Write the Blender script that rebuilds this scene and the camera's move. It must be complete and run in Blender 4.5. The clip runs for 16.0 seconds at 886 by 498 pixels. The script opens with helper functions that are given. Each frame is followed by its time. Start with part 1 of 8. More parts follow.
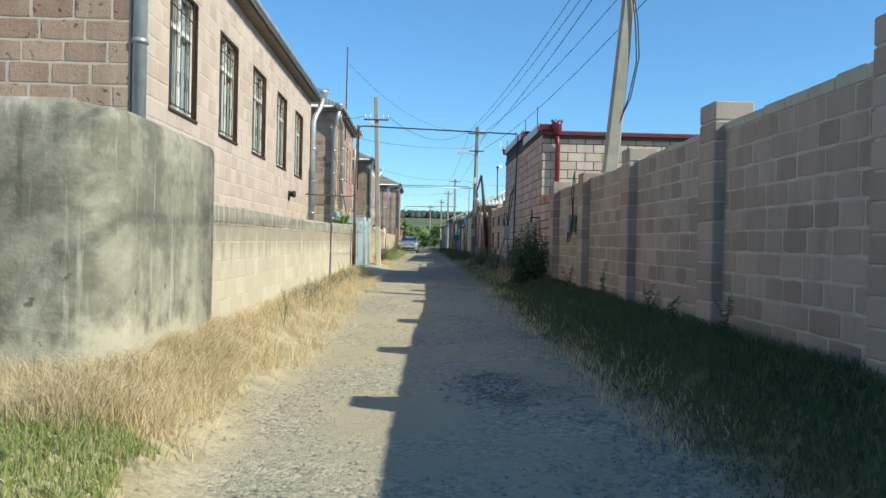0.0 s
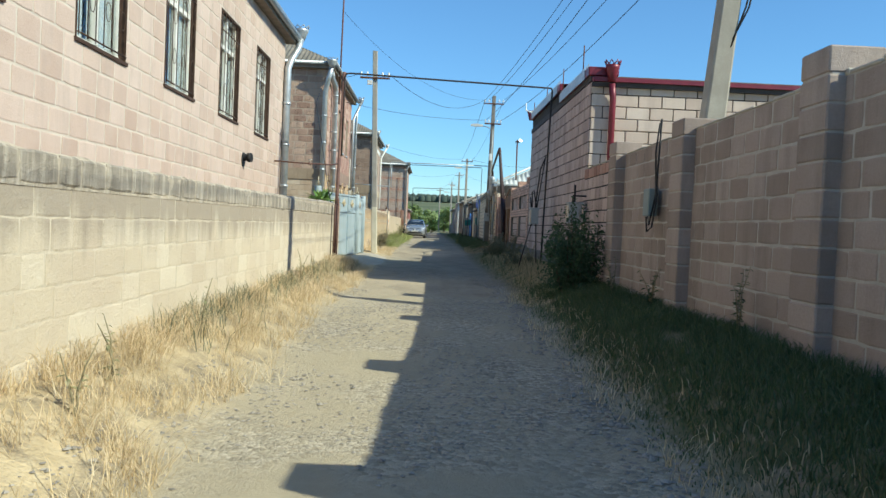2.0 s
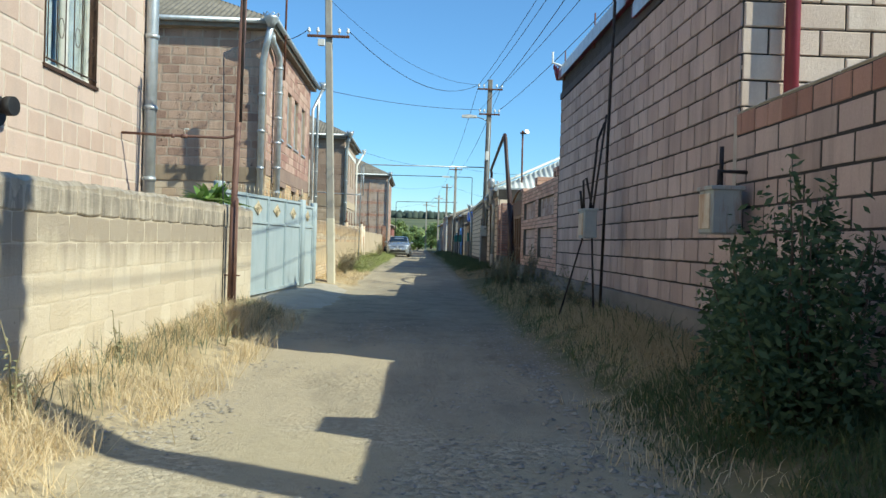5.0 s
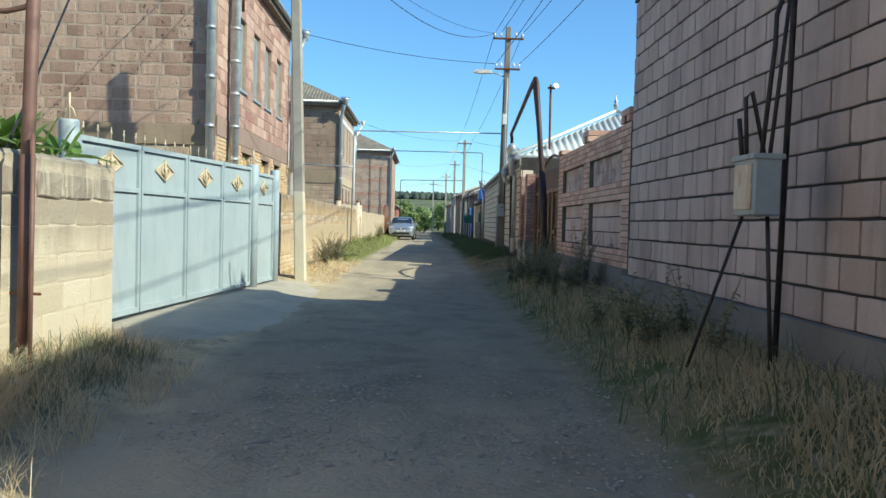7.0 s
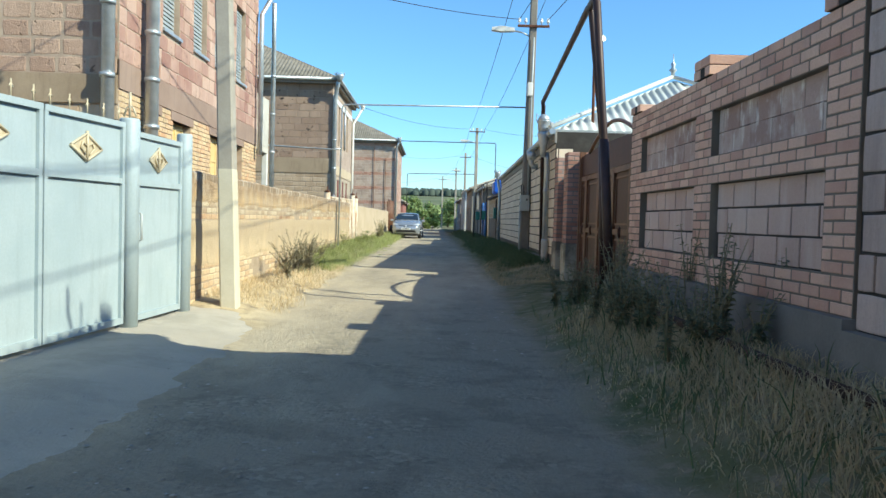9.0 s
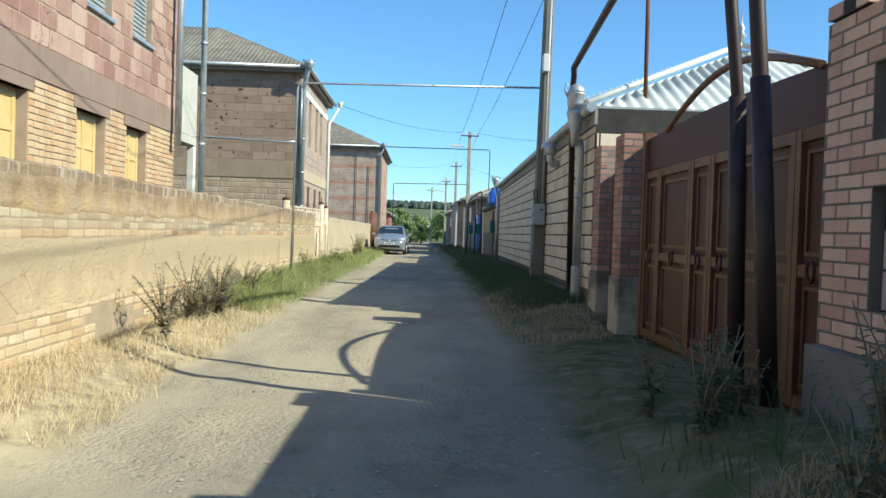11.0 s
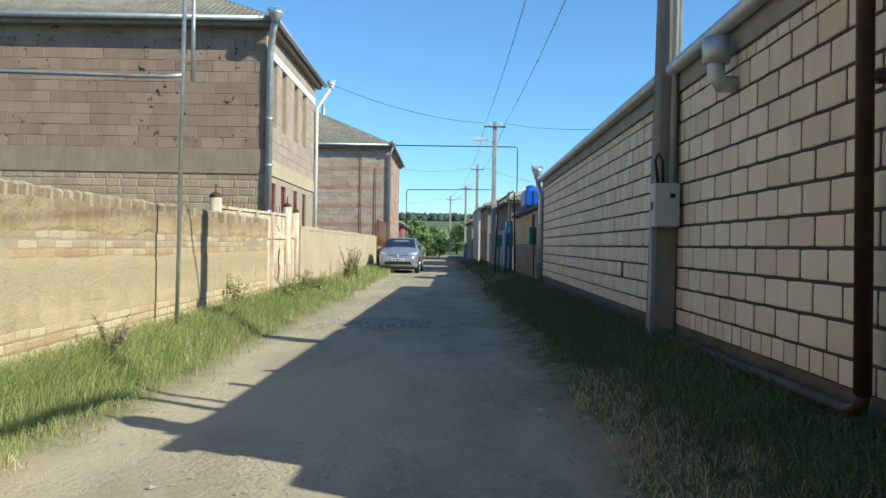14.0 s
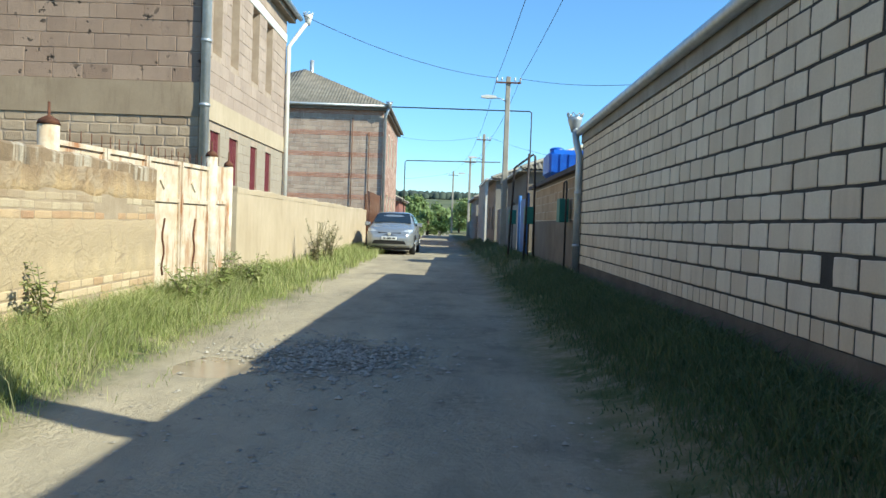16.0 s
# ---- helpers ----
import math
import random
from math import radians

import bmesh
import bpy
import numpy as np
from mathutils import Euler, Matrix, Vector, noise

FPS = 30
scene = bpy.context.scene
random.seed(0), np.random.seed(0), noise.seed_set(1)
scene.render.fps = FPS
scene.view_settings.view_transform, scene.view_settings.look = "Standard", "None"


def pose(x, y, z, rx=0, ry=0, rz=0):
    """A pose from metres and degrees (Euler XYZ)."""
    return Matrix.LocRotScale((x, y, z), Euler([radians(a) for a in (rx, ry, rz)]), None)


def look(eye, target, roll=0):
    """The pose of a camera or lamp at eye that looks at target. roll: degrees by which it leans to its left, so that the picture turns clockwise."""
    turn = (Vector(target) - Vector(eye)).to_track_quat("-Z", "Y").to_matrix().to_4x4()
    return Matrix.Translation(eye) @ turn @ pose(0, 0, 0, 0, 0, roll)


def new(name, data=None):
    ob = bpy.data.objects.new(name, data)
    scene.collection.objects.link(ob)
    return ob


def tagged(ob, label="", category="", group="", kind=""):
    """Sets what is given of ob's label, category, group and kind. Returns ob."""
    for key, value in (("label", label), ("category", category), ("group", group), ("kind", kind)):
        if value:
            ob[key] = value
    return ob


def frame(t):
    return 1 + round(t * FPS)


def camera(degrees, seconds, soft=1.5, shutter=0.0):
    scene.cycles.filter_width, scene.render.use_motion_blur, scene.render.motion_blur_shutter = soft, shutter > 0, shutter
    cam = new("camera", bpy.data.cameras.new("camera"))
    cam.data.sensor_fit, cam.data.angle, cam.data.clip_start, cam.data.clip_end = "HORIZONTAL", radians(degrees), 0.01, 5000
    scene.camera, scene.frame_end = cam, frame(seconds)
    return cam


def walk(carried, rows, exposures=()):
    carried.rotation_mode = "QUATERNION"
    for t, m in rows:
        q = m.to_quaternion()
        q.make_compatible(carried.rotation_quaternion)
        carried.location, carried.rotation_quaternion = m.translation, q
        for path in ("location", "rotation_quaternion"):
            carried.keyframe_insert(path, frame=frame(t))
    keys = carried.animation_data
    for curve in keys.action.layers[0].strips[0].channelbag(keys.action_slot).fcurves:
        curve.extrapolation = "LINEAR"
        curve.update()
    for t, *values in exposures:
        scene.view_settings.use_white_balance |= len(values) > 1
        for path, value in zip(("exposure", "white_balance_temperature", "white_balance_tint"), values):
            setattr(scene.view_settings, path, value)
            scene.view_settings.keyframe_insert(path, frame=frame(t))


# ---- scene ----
cam = camera(57.5, 16.0)
METRES, EYE, TILT, LEAN, TURN = 44.0, 1.1, 0.0, 0.0, -2.0
ROWS = [
    (0, 0, 0, 0, 0.27, -0.54, -1.28),
    (0.5, 8.69565e-05, 0.0313, -0.000695652, 0.07, -0.85, -2.35),
    (1, -0.00026087, 0.0656, -0.000434783, -0.11, -1.83, -2.83),
    (1.5, -8.69565e-05, 0.0953, -0.000347826, 0.11, -2.00, -3.1),
    (2, 0.000173913, 0.1282, 8.69565e-05, 0.97, -1.66, -2.53),
    (2.5, 8.69565e-05, 0.158, 0.00026087, 2.04, -1.20, -2.04),
    (3, 0.000173913, 0.1915, 0.000608696, 2.37, -0.68, -1),
    (3.5, 0.000782609, 0.2226, 0.000521739, 1.58, -0.53, -0.51),
    (4, 0.00026087, 0.2557, 0.000608696, 0.14, -0.45, -1.19),
    (6.5, -0.00278261, 0.4066, 0.00026087, 0.37, -0.59, -2.03),
    (7, -0.0026087, 0.439, 0.000782609, 0.61, -1.81, -1.51),
    (7.5, -0.00269565, 0.4669, -8.69565e-05, 0.88, -1.90, -1.92),
    (8, -0.00321739, 0.5004, 0.000521739, 1.14, -1.83, -2.22),
    (8.5, -0.00365217, 0.5289, 0.000608696, 1.17, -1.82, -2.29),
    (9, -0.00391304, 0.5616, 0.000521739, 1.30, -2.05, -1.56),
    (9.5, -0.00469565, 0.59, 0.00121739, 0.91, -2.04, -1.53),
    (10, -0.00495652, 0.6222, 0.00182609, 0.10, -1.37, -1.47),
    (12.5, -0.00730435, 0.7737, 0.00234783, 2.01, -0.89, -2.76),
    (13, -0.00791304, 0.8064, 0.00269565, 2.65, -0.43, -2.44),
    (13.5, -0.00791304, 0.8373, 0.0026087, 2.42, -0.19, -1.5),
    (14, -0.00886957, 0.8695, 0.00252174, 1.94, -0.29, -0.96),
    (14.5, -0.00947826, 0.9005, 0.00147826, 2.03, -1.38, -1.05),
    (15, -0.0106957, 0.9333, 0.000695652, 1.77, -2.33, -2.16),
    (15.5, -0.0113043, 0.9656, 0.000782609, 1.59, -2.52, -2.08),
    (16, -0.0126087, 0.9996, 0.000695652, 2.06, -1.80, -2.06),
]
walk(cam, [(t, pose(0, 0, EYE, TILT, LEAN, TURN) @ pose(METRES * x, METRES * y, METRES * z, 90 + pitch, roll, yaw)) for t, x, y, z, yaw, pitch, roll in ROWS],
     [(0.0, 0.53, 6150, -4), (4.0, 0.56, 6150, -4), (6.5, 0.64, 6150, -4), (7.0, 0.7, 6150, -4), (7.5, 0.88, 6150, -4), (8.5, 0.9, 6150, -4), (10.0, 0.8, 6150, -4), (12.5, 0.66, 6150, -4), (14.0, 0.64, 6150, -4), (16.0, 0.86, 6150, -4)])

# ---- world and sun ----
SUN = Vector((1.0, -0.50, 0.82)).normalized()
world = bpy.data.worlds.new("world")
scene.world = world
world.use_nodes = True
wn = world.node_tree
sky = wn.nodes.new("ShaderNodeTexSky")
sky.sky_type = "NISHITA"
sky.sun_disc = False
sky.sun_elevation = math.asin(SUN.z)
sky.sun_rotation = math.atan2(SUN.x, SUN.y)
sky.altitude = 8000
sky.air_density, sky.dust_density, sky.ozone_density = 3.0, 0.0, 8.0
wn.nodes["Background"].inputs["Strength"].default_value = 0.118
wn.links.new(sky.outputs[0], wn.nodes["Background"].inputs["Color"])
sun_data = bpy.data.lights.new("sun", "SUN")
sun_data.energy, sun_data.angle, sun_data.color = 4.3, radians(0.53), (1.0, 0.90, 0.74)
sun_lamp = new("sun", sun_data)
sun_lamp.matrix_world = look(SUN * 60, (0, 0, 0))


# ---- mesh helpers ----
class Shape:
    """Verts and faces gathered for one mesh."""

    def __init__(self):
        self.v, self.f, self.smooth = [], [], []

    def add(self, verts, faces, smooth=False):
        k = len(self.v)
        self.v.extend(tuple(p) for p in verts)
        self.f.extend(tuple(i + k for i in f) for f in faces)
        self.smooth.extend([smooth] * len(faces))
        return self

    def box(self, x0, y0, z0, x1, y1, z1, m=None):
        p = [(x0, y0, z0), (x1, y0, z0), (x1, y1, z0), (x0, y1, z0), (x0, y0, z1), (x1, y0, z1), (x1, y1, z1), (x0, y1, z1)]
        if m:
            p = [m @ Vector(q) for q in p]
        return self.add(p, [(3, 2, 1, 0), (4, 5, 6, 7), (0, 1, 5, 4), (1, 2, 6, 5), (2, 3, 7, 6), (3, 0, 4, 7)])

    def bevel_box(self, x0, y0, z0, x1, y1, z1, b, m=None):
        xs, ys, zs = (x0, x1), (y0, y1), (z0, z1)
        p, idx = [], {}
        for i in (0, 1):
            for j in (0, 1):
                for k in (0, 1):
                    sx, sy, sz = (1, -1)[i], (1, -1)[j], (1, -1)[k]
                    c = (xs[i], ys[j], zs[k])
                    for a, off in enumerate(((0, sy * b, sz * b), (sx * b, 0, sz * b), (sx * b, sy * b, 0))):
                        idx[i, j, k, a] = len(p)
                        p.append(tuple(q + o for q, o in zip(c, off)))
        f = []
        for a in range(3):
            o1, o2 = [q for q in range(3) if q != a]
            for s in (0, 1):
                ring = []
                for u, w in ((0, 0), (1, 0), (1, 1), (0, 1)):
                    key = [0, 0, 0]
                    key[a], key[o1], key[o2] = s, u, w
                    ring.append(idx[(*key, a)])
                f.append(ring if (s == 1) != (a == 1) else ring[::-1])
        for a in range(3):
            o1, o2 = [q for q in range(3) if q != a]
            for u in (0, 1):
                for w in (0, 1):
                    k0, k1 = [0, 0, 0], [0, 0, 0]
                    k0[o1], k0[o2], k1[o1], k1[o2], k1[a] = u, w, u, w, 1
                    f.append([idx[(*k0, o1)], idx[(*k1, o1)], idx[(*k1, o2)], idx[(*k0, o2)]])
        for i in (0, 1):
            for j in (0, 1):
                for k in (0, 1):
                    f.append([idx[i, j, k, 0], idx[i, j, k, 1], idx[i, j, k, 2]])
        if m:
            p = [m @ Vector(q) for q in p]
        return self.add(p, f)

    def tube(self, path, r, n=10, closed=True):
        """A round bar along a path; r one radius or one per point."""
        path = [Vector(p) for p in path]
        rs = r if isinstance(r, (list, tuple)) else [r] * len(path)
        rings, prev = [], None
        for i, p in enumerate(path):
            d = (path[min(i + 1, len(path) - 1)] - path[max(i - 1, 0)]).normalized()
            if prev is None:
                ref = Vector((0, 0, 1)) if abs(d.z) < 0.9 else Vector((1, 0, 0))
                a = d.cross(ref).normalized()
            else:
                a = (prev - d * prev.dot(d)).normalized()
            prev = a
            b = d.cross(a)
            rings.append([p + (a * math.cos(2 * math.pi * k / n) + b * math.sin(2 * math.pi * k / n)) * rs[i] for k in range(n)])
        verts = [q for ring in rings for q in ring]
        faces = []
        for i in range(len(path) - 1):
            for k in range(n):
                k2 = (k + 1) % n
                faces.append((i * n + k, i * n + k2, (i + 1) * n + k2, (i + 1) * n + k))
        self.add(verts, faces, True)
        if closed:
            k = len(self.v) - len(verts)
            self.f.append(tuple(k + q for q in reversed(range(n))))
            self.f.append(tuple(k + len(verts) - n + q for q in range(n)))
            self.smooth.extend([False, False])
        return self

    def lathe(self, x, y, profile, n=16, m=None):
        """Rings of (radius, z) round an upright axis."""
        verts = [(x + r * math.cos(2 * math.pi * k / n), y + r * math.sin(2 * math.pi * k / n), z) for r, z in profile for k in range(n)]
        if m:
            verts = [m @ Vector(q) for q in verts]
        faces = [(i * n + k, i * n + (k + 1) % n, (i + 1) * n + (k + 1) % n, (i + 1) * n + k) for i in range(len(profile) - 1) for k in range(n)]
        self.add(verts, faces, True)
        k = len(self.v) - len(verts)
        self.f.append(tuple(k + q for q in reversed(range(n))))
        self.f.append(tuple(k + len(verts) - n + q for q in range(n)))
        self.smooth.extend([False, False])
        return self

    def prism(self, outline, axis, a, b, m=None):
        """A flat outline of (p, q) pushed along an axis from a to b."""
        n = len(outline)
        put = {"x": lambda p, q, w: (w, p, q), "y": lambda p, q, w: (p, w, q), "z": lambda p, q, w: (p, q, w)}[axis]
        verts = [put(p, q, a) for p, q in outline] + [put(p, q, b) for p, q in outline]
        if m:
            verts = [m @ Vector(q) for q in verts]
        faces = [tuple(range(n))[::-1], tuple(range(n, 2 * n))] + [(i, (i + 1) % n, n + (i + 1) % n, n + i) for i in range(n)]
        return self.add(verts, faces)

    def mesh(self, name, material):
        me = bpy.data.meshes.new(name)
        me.from_pydata(self.v, [], self.f)
        me.polygons.foreach_set("use_smooth", self.smooth)
        if len(self.f) < 60000:
            b = bmesh.new()
            b.from_mesh(me)
            bmesh.ops.recalc_face_normals(b, faces=b.faces)
            b.to_mesh(me)
            b.free()
        if material:
            me.materials.append(material)
        me.update()
        return me


def thing(name, at, label, category, group="", kind=""):
    """An Empty at the base of a thing; its parts are given in world places."""
    ob = new(name)
    ob.empty_display_size = 0.2
    ob.location = at
    return tagged(ob, label, category, group, kind)


def part(name, shape, material, parent, label="", kind=""):
    """One mesh under a thing or under a part."""
    me = shape if isinstance(shape, bpy.types.Mesh) else shape.mesh(name, material)
    ob = new(name, me)
    ob.parent = parent
    if parent.type == "EMPTY":
        ob.matrix_parent_inverse = Matrix.Translation(-parent.location)
    return tagged(ob, label, kind=kind)


def solo(name, shape, material, label, category, group="", kind=""):
    """A thing that is one mesh."""
    return tagged(new(name, shape.mesh(name, material)), label, category, group, kind)


def face_frame(p0, p1):
    """Local axes of a wall's face from p0 to p1 in plan: along, out of the wall (to the left of that way), up."""
    u = Vector((p1[0] - p0[0], p1[1] - p0[1], 0))
    length = u.length
    u.normalize()
    n = Vector((0, 0, 1)).cross(u)
    m = Matrix(((u.x, n.x, 0, p0[0]), (u.y, n.y, 0, p0[1]), (0, 0, 1, 0), (0, 0, 0, 1)))
    return m, length


PIECES = []


def blocks(name, parent, p0, p1, z0, courses, high, long, material, joint=0.014, proud=0.012, openings=(), near=None, bond=0.5, jitter=0.004, first=0, wobble=0.0, skip=None, upright=None, off=0.0, rough=0.0):
    """Masonry laid on the face from p0 to p1: kept for the end of the file."""
    PIECES.append(dict(name=name, parent=parent, p0=p0, p1=p1, z0=z0, courses=courses, high=high, long=long, material=material, joint=joint, proud=proud,
                       openings=openings, near=near, bond=bond, jitter=jitter, first=first, wobble=wobble, skip=skip, upright=upright or joint, off=off, rough=rough))


def block_shape(shape, w, h, proud, m=None, c=0.006):
    """One block: a box with a chamfered face, its middle at the origin of the face."""
    a, b, d = w / 2, h / 2, 0.05
    p = [(-a, -d, -b), (a, -d, -b), (a, -d, b), (-a, -d, b), (-a, proud - c, -b), (a, proud - c, -b), (a, proud - c, b), (-a, proud - c, b),
         (-a + c, proud, -b + c), (a - c, proud, -b + c), (a - c, proud, b - c), (-a + c, proud, b - c)]
    if m:
        p = [m @ Vector(q) for q in p]
    f = [(0, 4, 5, 1), (1, 5, 6, 2), (2, 6, 7, 3), (3, 7, 4, 0), (4, 8, 9, 5), (5, 9, 10, 6), (6, 10, 11, 7), (7, 11, 8, 4), (8, 11, 10, 9)]
    return shape.add(p, f)


def rough_block(shape, w, h, proud, rng, rough, m=None):
    """One hewn block: a wavering outline, worn corners and an uneven face."""
    a, b = w / 2, h / 2
    n = 3 if w > 0.2 else 2
    rim = [(-a + 2 * a * i / n, -b) for i in range(n)] + [(a, -b), (a, 0.0)] + [(a - 2 * a * i / n, b) for i in range(n)] + [(-a, b), (-a, 0.0)]
    out = []
    for x, z in rim:
        corner = abs(abs(x) - a) < 1e-6 and abs(abs(z) - b) < 1e-6
        k = rough * (1.1 if corner else 0.2)
        out.append((x - math.copysign(k, x) * (abs(x) > 1e-6) + rng.uniform(-1, 1) * rough * 0.5, z - math.copysign(k, z) * (abs(z) > 1e-6) + rng.uniform(-1, 1) * rough * 0.7))
    c = min(0.4 * b, 0.006 + rough)
    p = [(x, -0.05, z) for x, z in out] + [(x, proud * 0.35, z) for x, z in out]
    p += [(x * (1 - c / a), proud + rng.uniform(-0.25, 0.1) * proud, z * (1 - c / b)) for x, z in out] + [(0.0, proud, 0.0)]
    if m:
        p = [m @ Vector(q) for q in p]
    k = len(out)
    f = [(r * k + i, (r + 1) * k + i, (r + 1) * k + (i + 1) % k, r * k + (i + 1) % k) for r in (0, 1) for i in range(k)] + [(2 * k + i, 3 * k, 2 * k + (i + 1) % k) for i in range(k)]
    return shape.add(p, f)


def lay_all():
    for q in PIECES:
        rng = random.Random(q["name"] + str(q["p0"]))
        m, length = face_frame(q["p0"], q["p1"])
        cells = []
        for c in range(q["courses"]):
            z = q["z0"] + (c + 0.5) * q["high"]
            start = q["off"] - (((c + q["first"]) % 2) * q["bond"] + (1 if q["off"] > 0 else 0)) * q["long"]
            u = start
            while u < length - 0.02:
                w = q["long"] * (1 + rng.uniform(-q["wobble"], q["wobble"]))
                a, b = max(u, 0), min(u + w, length)
                u += w
                spans = [(a, b)]
                for o0, o1, oz0, oz1 in q["openings"]:
                    if oz0 < z + q["high"] * 0.4 and z - q["high"] * 0.4 < oz1:
                        spans = [s for x, y in spans for s in ((x, min(y, o0)), (max(x, o1), y)) if s[1] - s[0] > 0.03]
                for x, y in spans:
                    if y - x > 0.05 and not (q["skip"] and q["skip"]((x + y) / 2, z)):
                        cells.append((x, y, z))
        near = q["near"]
        picked, rest = [], []
        for cell in cells:
            (picked if near and near[0] <= cell[0] <= near[1] and len(picked) < 295 else rest).append(cell)
        shared = {}
        h = q["high"] - q["joint"]
        for x, y, z in picked:
            w = round((y - x - q["upright"]) / 0.01) * 0.01
            if w < 0.02:
                continue
            if q["rough"]:
                w = round(w / 0.02) * 0.02
            key = (w, rng.randrange(6 if q["rough"] else 3))
            if key not in shared and q["rough"]:
                shared[key] = rough_block(Shape(), w, h, q["proud"], rng, q["rough"]).mesh(q["name"], q["material"])
            elif key not in shared:
                shared[key] = block_shape(Shape(), w, h, q["proud"], None, min(0.004 + 0.003 * key[1], q["proud"] * 0.9)).mesh(q["name"], q["material"])
            ob = new(q["name"], shared[key])
            ob.parent = q["parent"]
            j = min(q["jitter"], q["proud"] * 0.3)
            ob.matrix_basis = m @ pose((x + y) / 2, rng.uniform(-j, j), z + rng.uniform(-1, 1) * q["jitter"] * 0.5, 0, rng.uniform(-0.4, 0.4), rng.uniform(-0.3, 0.3) if q["proud"] > 0.006 else 0)
        if rest:
            s = Shape()
            for x, y, z in rest:
                w = y - x - q["upright"]
                if w > 0.04 and q["rough"]:
                    rough_block(s, w, h, q["proud"], rng, q["rough"], m @ pose((x + y) / 2, rng.uniform(-0.3, 0.3) * q["proud"], z, 0, rng.uniform(-0.3, 0.3)))
                elif w > 0.02:
                    block_shape(s, w, h, q["proud"], m @ pose((x + y) / 2, rng.uniform(-0.3, 0.3) * q["proud"], z, 0, rng.uniform(-0.3, 0.3)), min(0.006, q["proud"] * 0.9))
            part("masonry", s, q["material"], q["parent"], kind="stuff")

# ---- materials ----
class Nodes:
    def __init__(self, name):
        self.mat = bpy.data.materials.new(name)
        self.mat.use_nodes = True
        self.t = self.mat.node_tree
        self.bsdf = self.t.nodes["Principled BSDF"]
        self.pos = self.t.nodes.new("ShaderNodeNewGeometry")


    def link(self, a, b):
        self.t.links.new(a, b)

    def coords(self, sx=1, sy=1, sz=1):
        mp = self.t.nodes.new("ShaderNodeMapping")
        mp.inputs["Scale"].default_value = (sx, sy, sz)
        self.link(self.pos.outputs["Position"], mp.inputs["Vector"])
        return mp.outputs[0]

    def noise(self, scale, detail=4, rough=0.55, vec=None):
        node = self.t.nodes.new("ShaderNodeTexNoise")
        node.inputs["Scale"].default_value, node.inputs["Detail"].default_value, node.inputs["Roughness"].default_value = scale, detail, rough
        self.link(vec or self.pos.outputs["Position"], node.inputs["Vector"])
        return node.outputs["Fac"]

    def ramp(self, fac, *stops):
        node = self.t.nodes.new("ShaderNodeValToRGB")
        e = node.color_ramp.elements
        while len(e) < len(stops):
            e.new(0.5)
        for el, (p, c) in zip(e, stops):
            el.position = p
            el.color = c if len(c) == 4 else (*c, 1)
        self.link(fac, node.inputs["Fac"])
        return node.outputs["Color"]

    def grey(self, fac, lo, hi):
        return self.ramp(fac, (lo, (0, 0, 0, 1)), (hi, (1, 1, 1, 1)))

    def mix(self, fac, a, b, mode="MIX"):
        node = self.t.nodes.new("ShaderNodeMix")
        node.data_type, node.blend_type = "RGBA", mode
        for slot, value in ((0, fac), (6, a), (7, b)):
            if isinstance(value, (int, float, tuple)):
                node.inputs[slot].default_value = value
            else:
                self.link(value, node.inputs[slot])
        return node.outputs[2]

    def math(self, op, a, b=0.0):
        node = self.t.nodes.new("ShaderNodeMath")
        node.operation = op
        for slot, value in ((0, a), (1, b)):
            if isinstance(value, (int, float)):
                node.inputs[slot].default_value = value
            else:
                self.link(value, node.inputs[slot])
        return node.outputs[0]

    def piece(self):
        """A number of its own for each piece, joined or single."""
        info = self.t.nodes.new("ShaderNodeObjectInfo")
        return self.math("FRACT", self.math("ADD", info.outputs["Random"], self.pos.outputs["Random Per Island"]))

    def bump(self, height, strength=0.4, distance=0.01):
        node = self.t.nodes.new("ShaderNodeBump")
        node.inputs["Strength"].default_value, node.inputs["Distance"].default_value = strength, distance
        self.link(height, node.inputs["Height"])
        self.link(node.outputs[0], self.bsdf.inputs["Normal"])

    def done(self, colour, rough=0.85, metal=0.0, spec=0.3):
        if isinstance(colour, tuple):
            self.bsdf.inputs["Base Color"].default_value = colour
        else:
            self.link(colour, self.bsdf.inputs["Base Color"])
        if isinstance(rough, (int, float)):
            self.bsdf.inputs["Roughness"].default_value = rough
        else:
            self.link(rough, self.bsdf.inputs["Roughness"])
        self.bsdf.inputs["Metallic"].default_value = metal
        self.bsdf.inputs["Specular IOR Level"].default_value = spec
        return self.mat


def lin(h, k=1.0):
    return (h[0] * k, h[1] * k, h[2] * k, 1.0)


